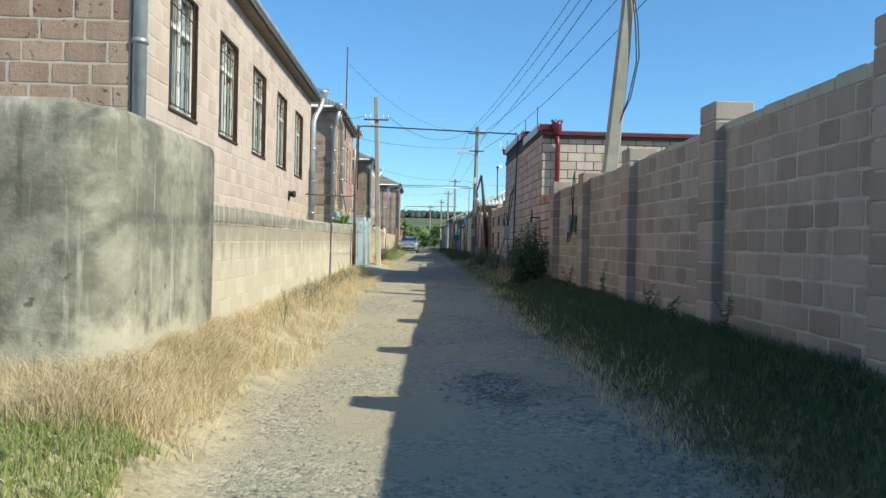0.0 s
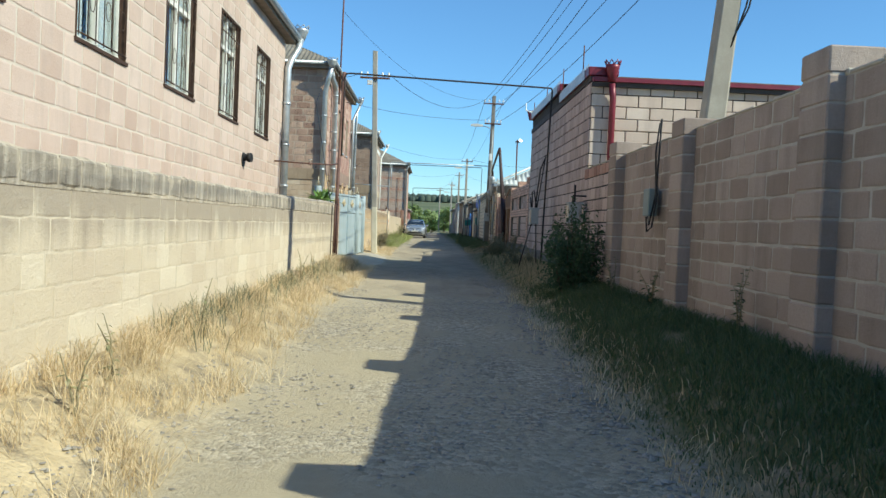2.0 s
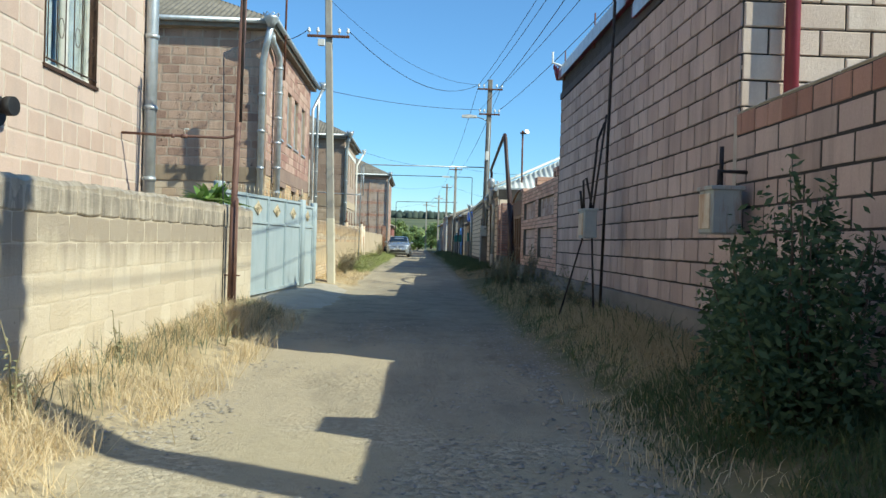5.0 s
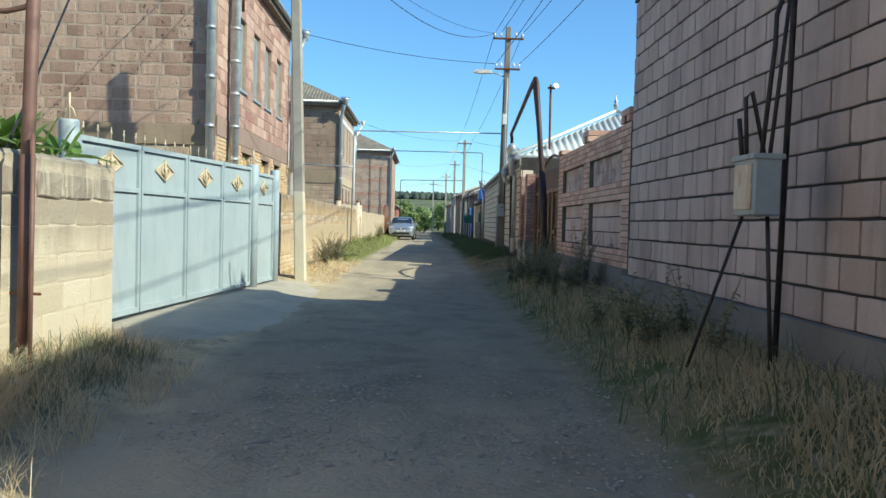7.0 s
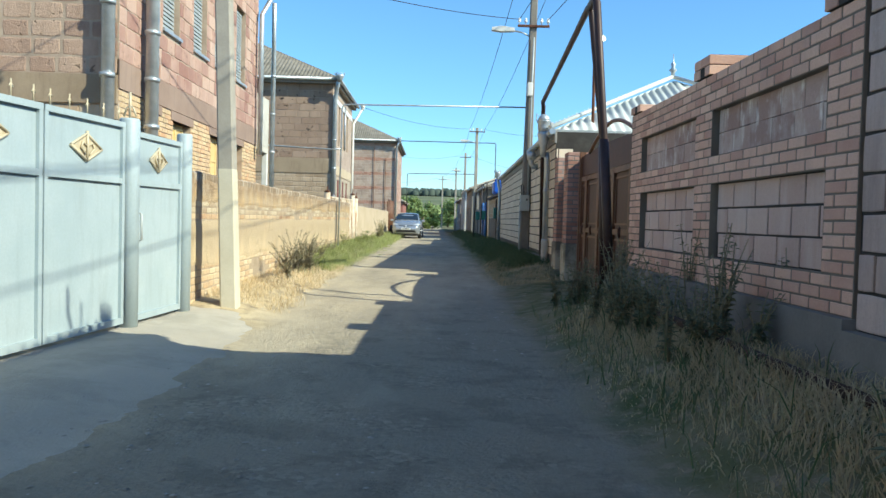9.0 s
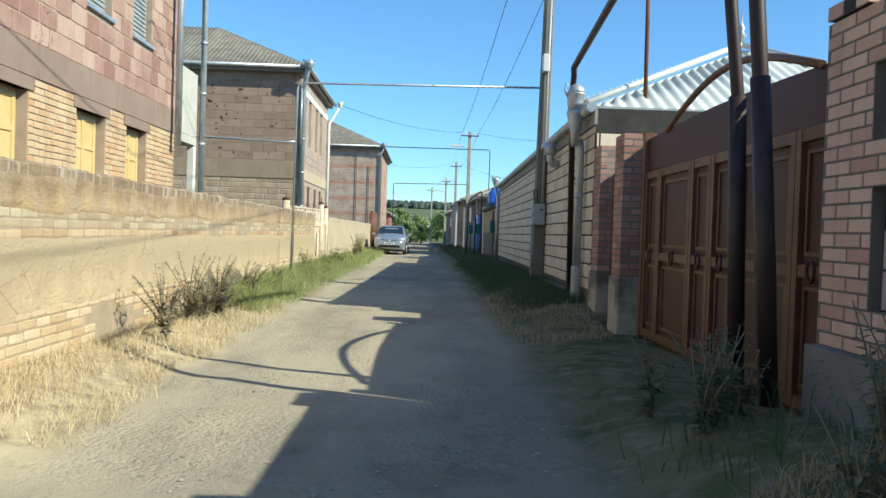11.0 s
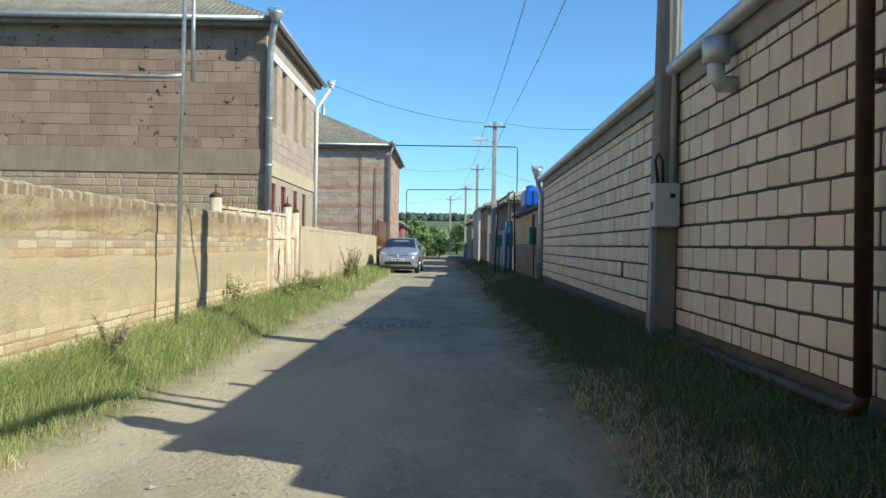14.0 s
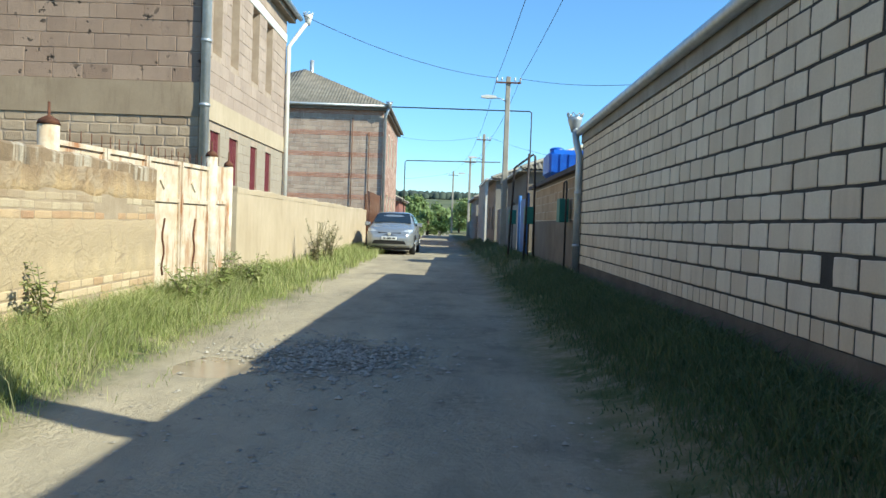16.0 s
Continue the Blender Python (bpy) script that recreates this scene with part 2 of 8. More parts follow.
def masonry(name, dark, mid, light, grain=40, bump=0.5, stain=0.35, stain_colour=(0.11, 0.10, 0.09), pores=0.0, pore_size=13):
    """Blocks, each with a tone of its own, with grain, blotches and run stains."""
    q = Nodes(name)
    base = q.ramp(q.piece(), (0.0, dark), (0.5, mid), (1.0, light))
    blotch = q.noise(1.6, 5, 0.6)
    fine = q.noise(grain, 6, 0.7)
    col = q.mix(q.math("MULTIPLY", q.grey(fine, 0.3, 0.75), 0.35), base, lin(dark, 0.75))
    col = q.mix(q.math("MULTIPLY", q.grey(blotch, 0.45, 0.75), 0.4), col, lin(light, 1.06))
    run = q.noise(2.2, 5, 0.66, q.coords(1.6, 1.6, 0.26))
    col = q.mix(q.math("MULTIPLY", q.grey(run, 0.48, 0.68), stain), col, (*stain_colour, 1))
    height = fine
    if pores:
        hole = q.grey(q.noise(pore_size, 3, 0.5), 0.62 + 0.02 * (pore_size < 10), 0.67 + 0.02 * (pore_size < 10))
        gate = q.grey(q.noise(1.1, 2, 0.5), 0.42, 0.55)
        hole = q.math("MULTIPLY", hole, gate)
        col = q.mix(q.math("MULTIPLY", hole, pores), col, (0.03, 0.025, 0.022, 1))
        height = q.math("SUBTRACT", fine, hole)
    q.bump(height, bump, 0.012)
    return q.done(col, 0.9, 0, 0.2)


def plain(name, a, b, scale=3.0, grain=60, bump=0.25, rough=0.85, metal=0.0, spec=0.3, dirt=0.0, dirt_colour=(0.1, 0.08, 0.06)):
    """A painted, cast or bare surface of one colour with patches, grain and dirt."""
    q = Nodes(name)
    col = q.mix(q.grey(q.noise(scale, 5, 0.6), 0.35, 0.68), a, b)
    fine = q.noise(grain, 5, 0.65)
    col = q.mix(q.math("MULTIPLY", q.grey(fine, 0.35, 0.7), 0.25), col, lin(a, 0.7))
    if dirt:
        run = q.noise(5, 5, 0.65, q.coords(1.5, 1.5, 0.25))
        col = q.mix(q.math("MULTIPLY", q.grey(run, 0.5, 0.68), dirt), col, (*dirt_colour, 1))
    if bump:
        q.bump(fine, bump, 0.006)
    return q.done(col, rough, metal, spec)


MORTAR = plain("mortar", (0.52, 0.445, 0.37, 1), (0.63, 0.555, 0.47, 1), 4, 70, 0.5)
MORTAR_SAND = plain("sand_mortar", (0.50, 0.435, 0.335, 1), (0.62, 0.55, 0.435, 1), 5, 50, 0.8, 0.93, dirt=0.5, dirt_colour=(0.36, 0.30, 0.23))
MORTAR_EARTH = plain("earthen_mortar", (0.33, 0.26, 0.18, 1), (0.43, 0.345, 0.25, 1), 5, 50, 0.8, 0.93)
MORTAR_JOINT = plain("dark_joint_mortar", (0.04, 0.036, 0.032, 1), (0.068, 0.062, 0.055, 1), 4, 70, 0.5)
MORTAR_TAN = plain("tan_mortar", (0.37, 0.285, 0.215, 1), (0.47, 0.375, 0.29, 1), 4, 70, 0.5)
MORTAR_DARK = plain("dark_mortar", (0.035, 0.032, 0.03, 1), (0.06, 0.055, 0.05, 1), 4, 70, 0.5)
MORTAR_GREY = plain("grey_mortar", (0.40, 0.365, 0.315, 1), (0.54, 0.495, 0.435, 1), 4, 70, 0.5)
TUFF_GREY = masonry("grey_pink_tuff", (0.29, 0.228, 0.19, 1), (0.375, 0.30, 0.255, 1), (0.455, 0.372, 0.32, 1), 45, 0.6, 0.45, (0.2, 0.165, 0.14))
TUFF_PINK = masonry("pink_tuff", (0.47, 0.35, 0.285, 1), (0.56, 0.435, 0.365, 1), (0.60, 0.48, 0.41, 1), 45, 0.6, 0.5, (0.42, 0.34, 0.29))
TUFF_ROSE = masonry("rose_block", (0.41, 0.315, 0.28, 1), (0.50, 0.39, 0.345, 1), (0.585, 0.465, 0.415, 1), 45, 0.5, 0.35)
TUFF_PALE = masonry("pale_pink_block", (0.50, 0.395, 0.33, 1), (0.58, 0.475, 0.405, 1), (0.66, 0.56, 0.485, 1), 45, 0.5, 0.45, (0.4, 0.31, 0.26))
TUFF_BROWN = masonry("brown_tuff", (0.31, 0.20, 0.15, 1), (0.43, 0.295, 0.22, 1), (0.54, 0.39, 0.29, 1), 30, 0.9, 0.35, (0.15, 0.105, 0.08), 0.6)
TUFF_DUN = masonry("dun_tuff", (0.275, 0.19, 0.14, 1), (0.325, 0.23, 0.17, 1), (0.38, 0.275, 0.205, 1), 25, 0.9, 0.3, (0.17, 0.125, 0.10), 0.95, 6.5)
BLOCK_CREAM = masonry("cream_block", (0.60, 0.495, 0.365, 1), (0.68, 0.58, 0.44, 1), (0.75, 0.655, 0.515, 1), 45, 0.35, 0.3, (0.42, 0.34, 0.26))
def runny_sand(name, top, reach, worn=0.0, tint=(1.0, 1.0, 1.0), dark=(0.29, 0.245, 0.195), cracked=False):
    """Pale sand blocks with dark runs that hang from the wall top, each of its own length."""
    q = Nodes(name)
    base = q.ramp(q.piece(), (0.0, (0.535, 0.46, 0.35, 1)), (0.5, (0.585, 0.51, 0.395, 1)), (1.0, (0.63, 0.565, 0.45, 1)))
    fine = q.noise(38, 6, 0.7)
    col = q.mix(q.math("MULTIPLY", q.grey(fine, 0.35, 0.7), 0.3), base, (0.45, 0.375, 0.265, 1))
    col = q.mix(q.math("MULTIPLY", q.grey(q.noise(1.3, 5, 0.6), 0.45, 0.66), 0.55), col, (0.49, 0.41, 0.32, 1))
    sep = q.t.nodes.new("ShaderNodeSeparateXYZ")
    q.link(q.pos.outputs["Position"], sep.inputs[0])
    drop = q.math("MULTIPLY", q.math("SUBTRACT", top, sep.outputs["Z"]), 1.0 / reach)
    run = q.noise(3.6, 5, 0.62, q.coords(1.2, 1.2, 0.1))
    wet = q.grey(q.math("SUBTRACT", q.math("ADD", run, 0.50), drop), 0.24, 0.56)
    col = q.mix(1.0, col, (*tint, 1), "MULTIPLY")
    col = q.mix(q.math("MULTIPLY", wet, 0.74), col, (*dark, 1))
    if worn:
        col = q.mix(1.0, col, (0.97, 0.90, 0.80, 1), "MULTIPLY")
        scab = q.grey(q.noise(3.4, 6, 0.68), 0.5, 0.56)
        col = q.mix(q.math("MULTIPLY", scab, worn), col, (0.42, 0.335, 0.235, 1))
        rusty = q.grey(q.noise(2.3, 5, 0.6), 0.58, 0.66)
        col = q.mix(q.math("MULTIPLY", rusty, worn * 0.6), col, (0.48, 0.33, 0.20, 1))
    if cracked:
        net = q.t.nodes.new("ShaderNodeTexVoronoi")
        net.feature = "DISTANCE_TO_EDGE"
        net.inputs["Scale"].default_value = 2.4
        q.link(q.coords(1.0, 0.9, 1.5), net.inputs["Vector"])
        edge = q.math("ADD", net.outputs["Distance"], q.math("MULTIPLY", q.math("SUBTRACT", q.noise(9, 5, 0.7), 0.5), 0.05))
        line_mask = q.math("MULTIPLY", q.math("SUBTRACT", 1.0, q.grey(edge, 0.006, 0.022)), q.grey(q.noise(1.6, 3, 0.5), 0.5, 0.6))
        col = q.mix(q.math("MULTIPLY", line_mask, 0.45), col, (0.24, 0.185, 0.13, 1))
    chips = q.grey(q.noise(17, 3, 0.5), 0.71 - 0.02 * worn, 0.75)
    col = q.mix(q.math("MULTIPLY", chips, 0.5), col, (0.25, 0.2, 0.15, 1))
    q.bump(q.math("ADD", fine, q.math("MULTIPLY", q.noise(7, 4, 0.6), 1.2 + 2.0 * worn)), 0.8, 0.012 + 0.012 * worn)
    return q.done(col, 0.93, 0, 0.2)


BLOCK_SAND = runny_sand("sand_block", 1.43, 0.8)
RENDER_SAND = runny_sand("sandy_render", 1.1, 0.75, 0.32, (1.0, 0.985, 0.92), (0.42, 0.36, 0.27), True)
RENDER_STAINED = runny_sand("stained_render", 1.74, 0.60, 0.6, (0.88, 0.79, 0.66), (0.25, 0.19, 0.14), True)
BLOCK_MIXED = masonry("mixed_block", (0.44, 0.32, 0.22, 1), (0.52, 0.41, 0.29, 1), (0.60, 0.49, 0.36, 1), 30, 0.9, 0.4, (0.25, 0.19, 0.14))
BRICK_RED = masonry("red_brick", (0.50, 0.29, 0.225, 1), (0.66, 0.425, 0.325, 1), (0.77, 0.53, 0.405, 1), 60, 0.5, 0.4, (0.40, 0.28, 0.24))
BRICK_BAND = masonry("band_brick", (0.40, 0.21, 0.15, 1), (0.48, 0.27, 0.195, 1), (0.54, 0.34, 0.25, 1), 60, 0.4, 0.2)
BRICK_BUFF = masonry("buff_brick", (0.55, 0.40, 0.24, 1), (0.62, 0.48, 0.30, 1), (0.56, 0.33, 0.19, 1), 60, 0.6, 0.25)
BLOCK_FAR = masonry("grey_far_block", (0.38, 0.285, 0.225, 1), (0.46, 0.35, 0.28, 1), (0.53, 0.42, 0.335, 1), 25, 0.6, 0.3)
def stained_render(name):
    """Grey render with large damp patches, lime bloom, runs and a pale splashed foot."""
    q = Nodes(name)
    col = q.mix(q.grey(q.noise(2.2, 7, 0.7), 0.38, 0.62), (0.235, 0.215, 0.165, 1), (0.375, 0.345, 0.27, 1))
    damp = q.grey(q.noise(1.15, 7, 0.66, q.coords(1, 1, 1.5)), 0.45, 0.57)
    col = q.mix(q.math("MULTIPLY", damp, 0.8), col, (0.135, 0.125, 0.10, 1))
    lime = q.grey(q.noise(1.7, 7, 0.72, q.coords(1.2, 1.2, 0.8)), 0.54, 0.64)
    col = q.mix(q.math("MULTIPLY", lime, 0.5), col, (0.48, 0.445, 0.35, 1))
    run = q.grey(q.noise(5.5, 5, 0.65, q.coords(1.6, 1.6, 0.12)), 0.57, 0.66)
    col = q.mix(q.math("MULTIPLY", run, 0.55), col, (0.50, 0.475, 0.40, 1))
    run2 = q.grey(q.noise(4.1, 6, 0.7, q.coords(2.0, 2.0, 0.16)), 0.56, 0.66)
    col = q.mix(q.math("MULTIPLY", run2, 0.6), col, (0.10, 0.096, 0.082, 1))
    sep = q.t.nodes.new("ShaderNodeSeparateXYZ")
    q.link(q.pos.outputs["Position"], sep.inputs[0])
    foot = q.grey(q.math("SUBTRACT", q.math("MULTIPLY", q.noise(3.5, 6, 0.7), 1.3), sep.outputs["Z"]), 0.08, 0.34)
    col = q.mix(q.math("MULTIPLY", foot, 0.75), col, (0.52, 0.475, 0.37, 1))
    spots = q.grey(q.noise(7.0, 4, 0.6), 0.68, 0.72)
    col = q.mix(q.math("MULTIPLY", spots, 0.7), col, (0.06, 0.055, 0.05, 1))
    q.bump(q.math("ADD", q.noise(34, 6, 0.7), q.math("MULTIPLY", q.noise(4, 5, 0.6), 2.2)), 0.3, 0.02)
    return q.done(col, 0.92, 0, 0.2)


CONCRETE = stained_render("stained_grey_render")
CONCRETE_LIGHT = plain("pale_concrete", (0.42, 0.385, 0.32, 1), (0.52, 0.48, 0.41, 1), 2, 50, 0.4, 0.9, dirt=0.2, dirt_colour=(0.25, 0.22, 0.18))
PLINTH = plain("plinth_render", (0.17, 0.16, 0.15, 1), (0.25, 0.235, 0.215, 1), 1.5, 40, 0.6, 0.92)
PLINTH_EARTH = plain("earthy_plinth", (0.10, 0.082, 0.065, 1), (0.165, 0.135, 0.105, 1), 1.8, 40, 0.8, 0.95)
def dripping_top(name, tint=(1.0, 1.0, 1.0)):
    """A weathered grey top course with pale and dark runs of uneven length."""
    q = Nodes(name)
    col = q.mix(q.grey(q.noise(3.0, 5, 0.65), 0.36, 0.62), (0.25, 0.22, 0.18, 1), (0.37, 0.325, 0.265, 1))
    col = q.mix(1.0, col, (*tint, 1), "MULTIPLY")
    run = q.grey(q.noise(5.2, 5, 0.7, q.coords(1.5, 1.5, 0.13)), 0.50, 0.60)
    col = q.mix(q.math("MULTIPLY", run, 0.75), col, (0.53, 0.47, 0.38, 1))
    dark = q.grey(q.noise(5.5, 5, 0.66, q.coords(1.7, 1.7, 0.2)), 0.54, 0.68)
    col = q.mix(q.math("MULTIPLY", dark, 0.6), col, (0.14, 0.12, 0.098, 1))
    q.bump(q.math("ADD", q.noise(40, 6, 0.7), q.math("MULTIPLY", q.noise(8, 5, 0.65), 1.6)), 0.9, 0.014)
    return q.done(col, 0.95, 0, 0.2)


DRIP_TOP = dripping_top("dripping_top")
DRIP_PALE = dripping_top("pale_dripping_top", (1.45, 1.42, 1.36))
DRIP_BROWN = dripping_top("brown_dripping_top", (0.88, 0.73, 0.58))
COPING = plain("weathered_coping", (0.19, 0.165, 0.13, 1), (0.33, 0.285, 0.225, 1), 6, 40, 0.9, 0.95, dirt=0.6, dirt_colour=(0.12, 0.10, 0.08))
PLASTER = plain("sand_plaster", (0.46, 0.37, 0.255, 1), (0.54, 0.445, 0.32, 1), 1.5, 50, 0.4, 0.9, dirt=0.25, dirt_colour=(0.3, 0.23, 0.16))
ZINC = plain("zinc", (0.40, 0.43, 0.45, 1), (0.55, 0.58, 0.60, 1), 6, 80, 0.1, 0.42, 0.55, 0.5, 0.25, (0.25, 0.25, 0.24))
ROOF_GREY = plain("grey_corrugated_roof", (0.16, 0.145, 0.12, 1), (0.26, 0.235, 0.195, 1), 2, 30, 0.5, 0.9, dirt=0.4, dirt_colour=(0.09, 0.085, 0.07))
ROOF_WHITE = plain("white_sheet_roof", (0.58, 0.60, 0.56, 1), (0.68, 0.69, 0.64, 1), 2, 30, 0.1, 0.5, 0.1)
RED_PAINT = plain("dark_red_paint", (0.15, 0.015, 0.03, 1), (0.21, 0.024, 0.042, 1), 4, 60, 0.1, 0.4, 0.1, 0.5)
BLUE_PAINT = plain("pale_blue_paint", (0.345, 0.415, 0.44, 1), (0.40, 0.465, 0.485, 1), 2, 50, 0.12, 0.5, 0, 0.4, 0.35, (0.25, 0.29, 0.30))
WHITE_PAINT = plain("white_paint", (0.66, 0.65, 0.60, 1), (0.76, 0.74, 0.69, 1), 4, 50, 0.15, 0.5, dirt=0.2, dirt_colour=(0.4, 0.35, 0.28))
RUST = plain("rusty_steel", (0.10, 0.042, 0.025, 1), (0.19, 0.085, 0.05, 1), 8, 60, 0.5, 0.8, 0.2)
RUST_WHITE = plain("rust_streaked_white_paint", (0.55, 0.43, 0.30, 1), (0.70, 0.66, 0.56, 1), 5, 50, 0.3, 0.6, dirt=0.95, dirt_colour=(0.33, 0.13, 0.04))
GATE_BROWN = plain("brown_painted_steel", (0.12, 0.055, 0.03, 1), (0.19, 0.088, 0.046, 1), 4, 50, 0.2, 0.5, 0, 0.4, 0.3, (0.07, 0.03, 0.02))
GATE_RED = plain("oxide_red_panel", (0.055, 0.02, 0.016, 1), (0.08, 0.03, 0.022, 1), 4, 50, 0.2, 0.55, 0, 0.4)
GOLD = plain("gold_paint", (0.50, 0.42, 0.28, 1), (0.60, 0.52, 0.37, 1), 8, 60, 0.1, 0.5, 0.05, 0.5)
GREY_BOX = plain("grey_enamel", (0.36, 0.39, 0.39, 1), (0.43, 0.46, 0.46, 1), 5, 60, 0.1, 0.5, 0.2, 0.4, 0.3, (0.22, 0.16, 0.1))
BLACK = plain("black_rubber", (0.015, 0.015, 0.016, 1), (0.03, 0.03, 0.032, 1), 8, 60, 0.2, 0.6)
POLE_CONCRETE = plain("pole_concrete", (0.33, 0.30, 0.25, 1), (0.42, 0.385, 0.325, 1), 3, 50, 0.4, 0.9, dirt=0.2, dirt_colour=(0.2, 0.18, 0.15))
POLE_DARK = plain("dark_pole_concrete", (0.20, 0.18, 0.155, 1), (0.27, 0.245, 0.21, 1), 3, 50, 0.4, 0.9, dirt=0.3, dirt_colour=(0.09, 0.08, 0.07))
LIMEWASH = plain("limewash", (0.55, 0.50, 0.38, 1), (0.62, 0.57, 0.45, 1), 3, 50, 0.3, 0.9)
WOOD_OLD = plain("weathered_wood", (0.20, 0.165, 0.13, 1), (0.28, 0.24, 0.19, 1), 4, 50, 0.4, 0.85, dirt=0.3, dirt_colour=(0.1, 0.08, 0.07))
CERAMIC = plain("white_ceramic", (0.75, 0.75, 0.72, 1), (0.8, 0.8, 0.78, 1), 5, 50, 0, 0.2, 0, 0.6)
BLUE_BRIGHT = plain("bright_blue_plastic", (0.012, 0.09, 0.48, 1), (0.02, 0.13, 0.58, 1), 4, 50, 0.05, 0.4, 0, 0.5)
BLUE_GATE = plain("blue_paint", (0.05, 0.14, 0.36, 1), (0.08, 0.2, 0.45, 1), 4, 50, 0.1, 0.5)
GREEN_BOX = plain("green_enamel", (0.03, 0.16, 0.13, 1), (0.05, 0.21, 0.17, 1), 5, 50, 0.1, 0.5)
YELLOW_WOOD = plain("yellow_painted_wood", (0.60, 0.44, 0.19, 1), (0.67, 0.51, 0.25, 1), 5, 50, 0.2, 0.6)
MAROON = plain("maroon_paint", (0.18, 0.04, 0.05, 1), (0.24, 0.06, 0.07, 1), 5, 50, 0.1, 0.6)


def glass(name, tint=(0.93, 0.95, 0.95, 1), rough=0.02):
    """A thin pane: clear, with a gloss that grows at grazing angles."""
    q = Nodes(name)
    clear = q.t.nodes.new("ShaderNodeBsdfTransparent")
    clear.inputs["Color"].default_value = tint
    gloss = q.t.nodes.new("ShaderNodeBsdfGlossy")
    gloss.inputs["Roughness"].default_value = rough
    facing = q.t.nodes.new("ShaderNodeLayerWeight")
    facing.inputs["Blend"].default_value = 0.5
    rim = q.math("ADD", q.math("MULTIPLY", q.math("POWER", facing.outputs["Facing"], 5.0), 0.85), 0.05)
    mixer = q.t.nodes.new("ShaderNodeMixShader")
    q.link(rim, mixer.inputs[0])
    q.link(clear.outputs[0], mixer.inputs[1])
    q.link(gloss.outputs[0], mixer.inputs[2])
    q.link(mixer.outputs[0], q.t.nodes["Material Output"].inputs["Surface"])
    return q.mat


WINDOW_GLASS = glass("window_glass")


def leaf(name, a, b, c, gloss=0.5):
    q = Nodes(name)
    col = q.ramp(q.piece(), (0.0, a), (0.5, b), (1.0, c))
    col = q.mix(q.math("MULTIPLY", q.grey(q.noise(0.9, 3), 0.4, 0.65), 0.45), col, lin(a, 0.8))
    q.bsdf.inputs["Subsurface Weight"].default_value = 0.0
    t = q.t.nodes.new("ShaderNodeBsdfTranslucent")
    mixer = q.t.nodes.new("ShaderNodeMixShader")
    mixer.inputs[0].default_value = 0.3
    q.link(col, t.inputs["Color"])
    m = q.done(col, gloss, 0, 0.25)
    out = q.t.nodes["Material Output"]
    q.link(q.bsdf.outputs[0], mixer.inputs[1])
    q.link(t.outputs[0], mixer.inputs[2])
    q.link(mixer.outputs[0], out.inputs["Surface"])
    return m


GRASS_DRY = leaf("dry_grass", (0.54, 0.42, 0.24, 1), (0.72, 0.585, 0.375, 1), (0.80, 0.70, 0.51, 1), 0.7)
GRASS_GREEN = leaf("green_grass", (0.23, 0.285, 0.085, 1), (0.36, 0.41, 0.15, 1), (0.55, 0.53, 0.28, 1), 0.6)
# grass of the right verge, its green darkened to carry the walls' shade
GRASS_SHADED = leaf("dull_grass", (0.075, 0.12, 0.055, 1), (0.105, 0.155, 0.07, 1), (0.20, 0.205, 0.11, 1), 0.7)
WEED = leaf("weed_leaf", (0.135, 0.16, 0.105, 1), (0.195, 0.22, 0.145, 1), (0.31, 0.30, 0.205, 1), 0.8)
BUSH_LEAF = leaf("bush_leaf", (0.055, 0.095, 0.05, 1), (0.085, 0.135, 0.07, 1), (0.12, 0.17, 0.09, 1), 0.7)
TREE_LEAF = leaf("tree_leaf", (0.165, 0.23, 0.08, 1), (0.235, 0.31, 0.11, 1), (0.32, 0.385, 0.16, 1), 0.6)
YUCCA_LEAF = leaf("yucca_leaf", (0.10, 0.20, 0.05, 1), (0.16, 0.28, 0.07, 1), (0.26, 0.38, 0.11, 1), 0.4)
BARK = plain("bark", (0.10, 0.075, 0.05, 1), (0.17, 0.13, 0.09, 1), 8, 40, 0.8, 0.95)
TUFF_PINK2 = masonry("rosy_tuff", (0.30, 0.165, 0.135, 1), (0.43, 0.28, 0.225, 1), (0.55, 0.40, 0.32, 1), 35, 0.7, 0.25, (0.2, 0.13, 0.11), 0.3)
TUFF_DUN2 = masonry("pale_dun_tuff", (0.36, 0.28, 0.23, 1), (0.40, 0.315, 0.255, 1), (0.45, 0.355, 0.29, 1), 30, 0.6, 0.25, (0.25, 0.18, 0.15), 0.2)
BLOCK_MIXED2 = masonry("rough_rubble_block", (0.36, 0.265, 0.18, 1), (0.43, 0.33, 0.23, 1), (0.50, 0.39, 0.28, 1), 25, 1.0, 0.4, (0.24, 0.175, 0.12))
LINTEL = plain("cast_band", (0.27, 0.19, 0.15, 1), (0.33, 0.24, 0.19, 1), 1.5, 40, 0.5, 0.9, dirt=0.3, dirt_colour=(0.17, 0.12, 0.1))
CAST_DUN = plain("dun_cast_band", (0.29, 0.22, 0.15, 1), (0.38, 0.295, 0.205, 1), 1.2, 40, 0.5, 0.9, dirt=0.5, dirt_colour=(0.22, 0.16, 0.11))
BALCONY = plain("cream_sheet_paint", (0.52, 0.49, 0.42, 1), (0.60, 0.57, 0.50, 1), 3, 50, 0.15, 0.6, dirt=0.3, dirt_colour=(0.38, 0.33, 0.26))
# darker copy of the red brick, with the pillars' shaded side in its colour
BRICK_PILLAR = masonry("shade_darkened_brick", (0.33, 0.175, 0.135, 1), (0.43, 0.25, 0.195, 1), (0.52, 0.33, 0.265, 1), 60, 0.6, 0.45, (0.2, 0.15, 0.13))
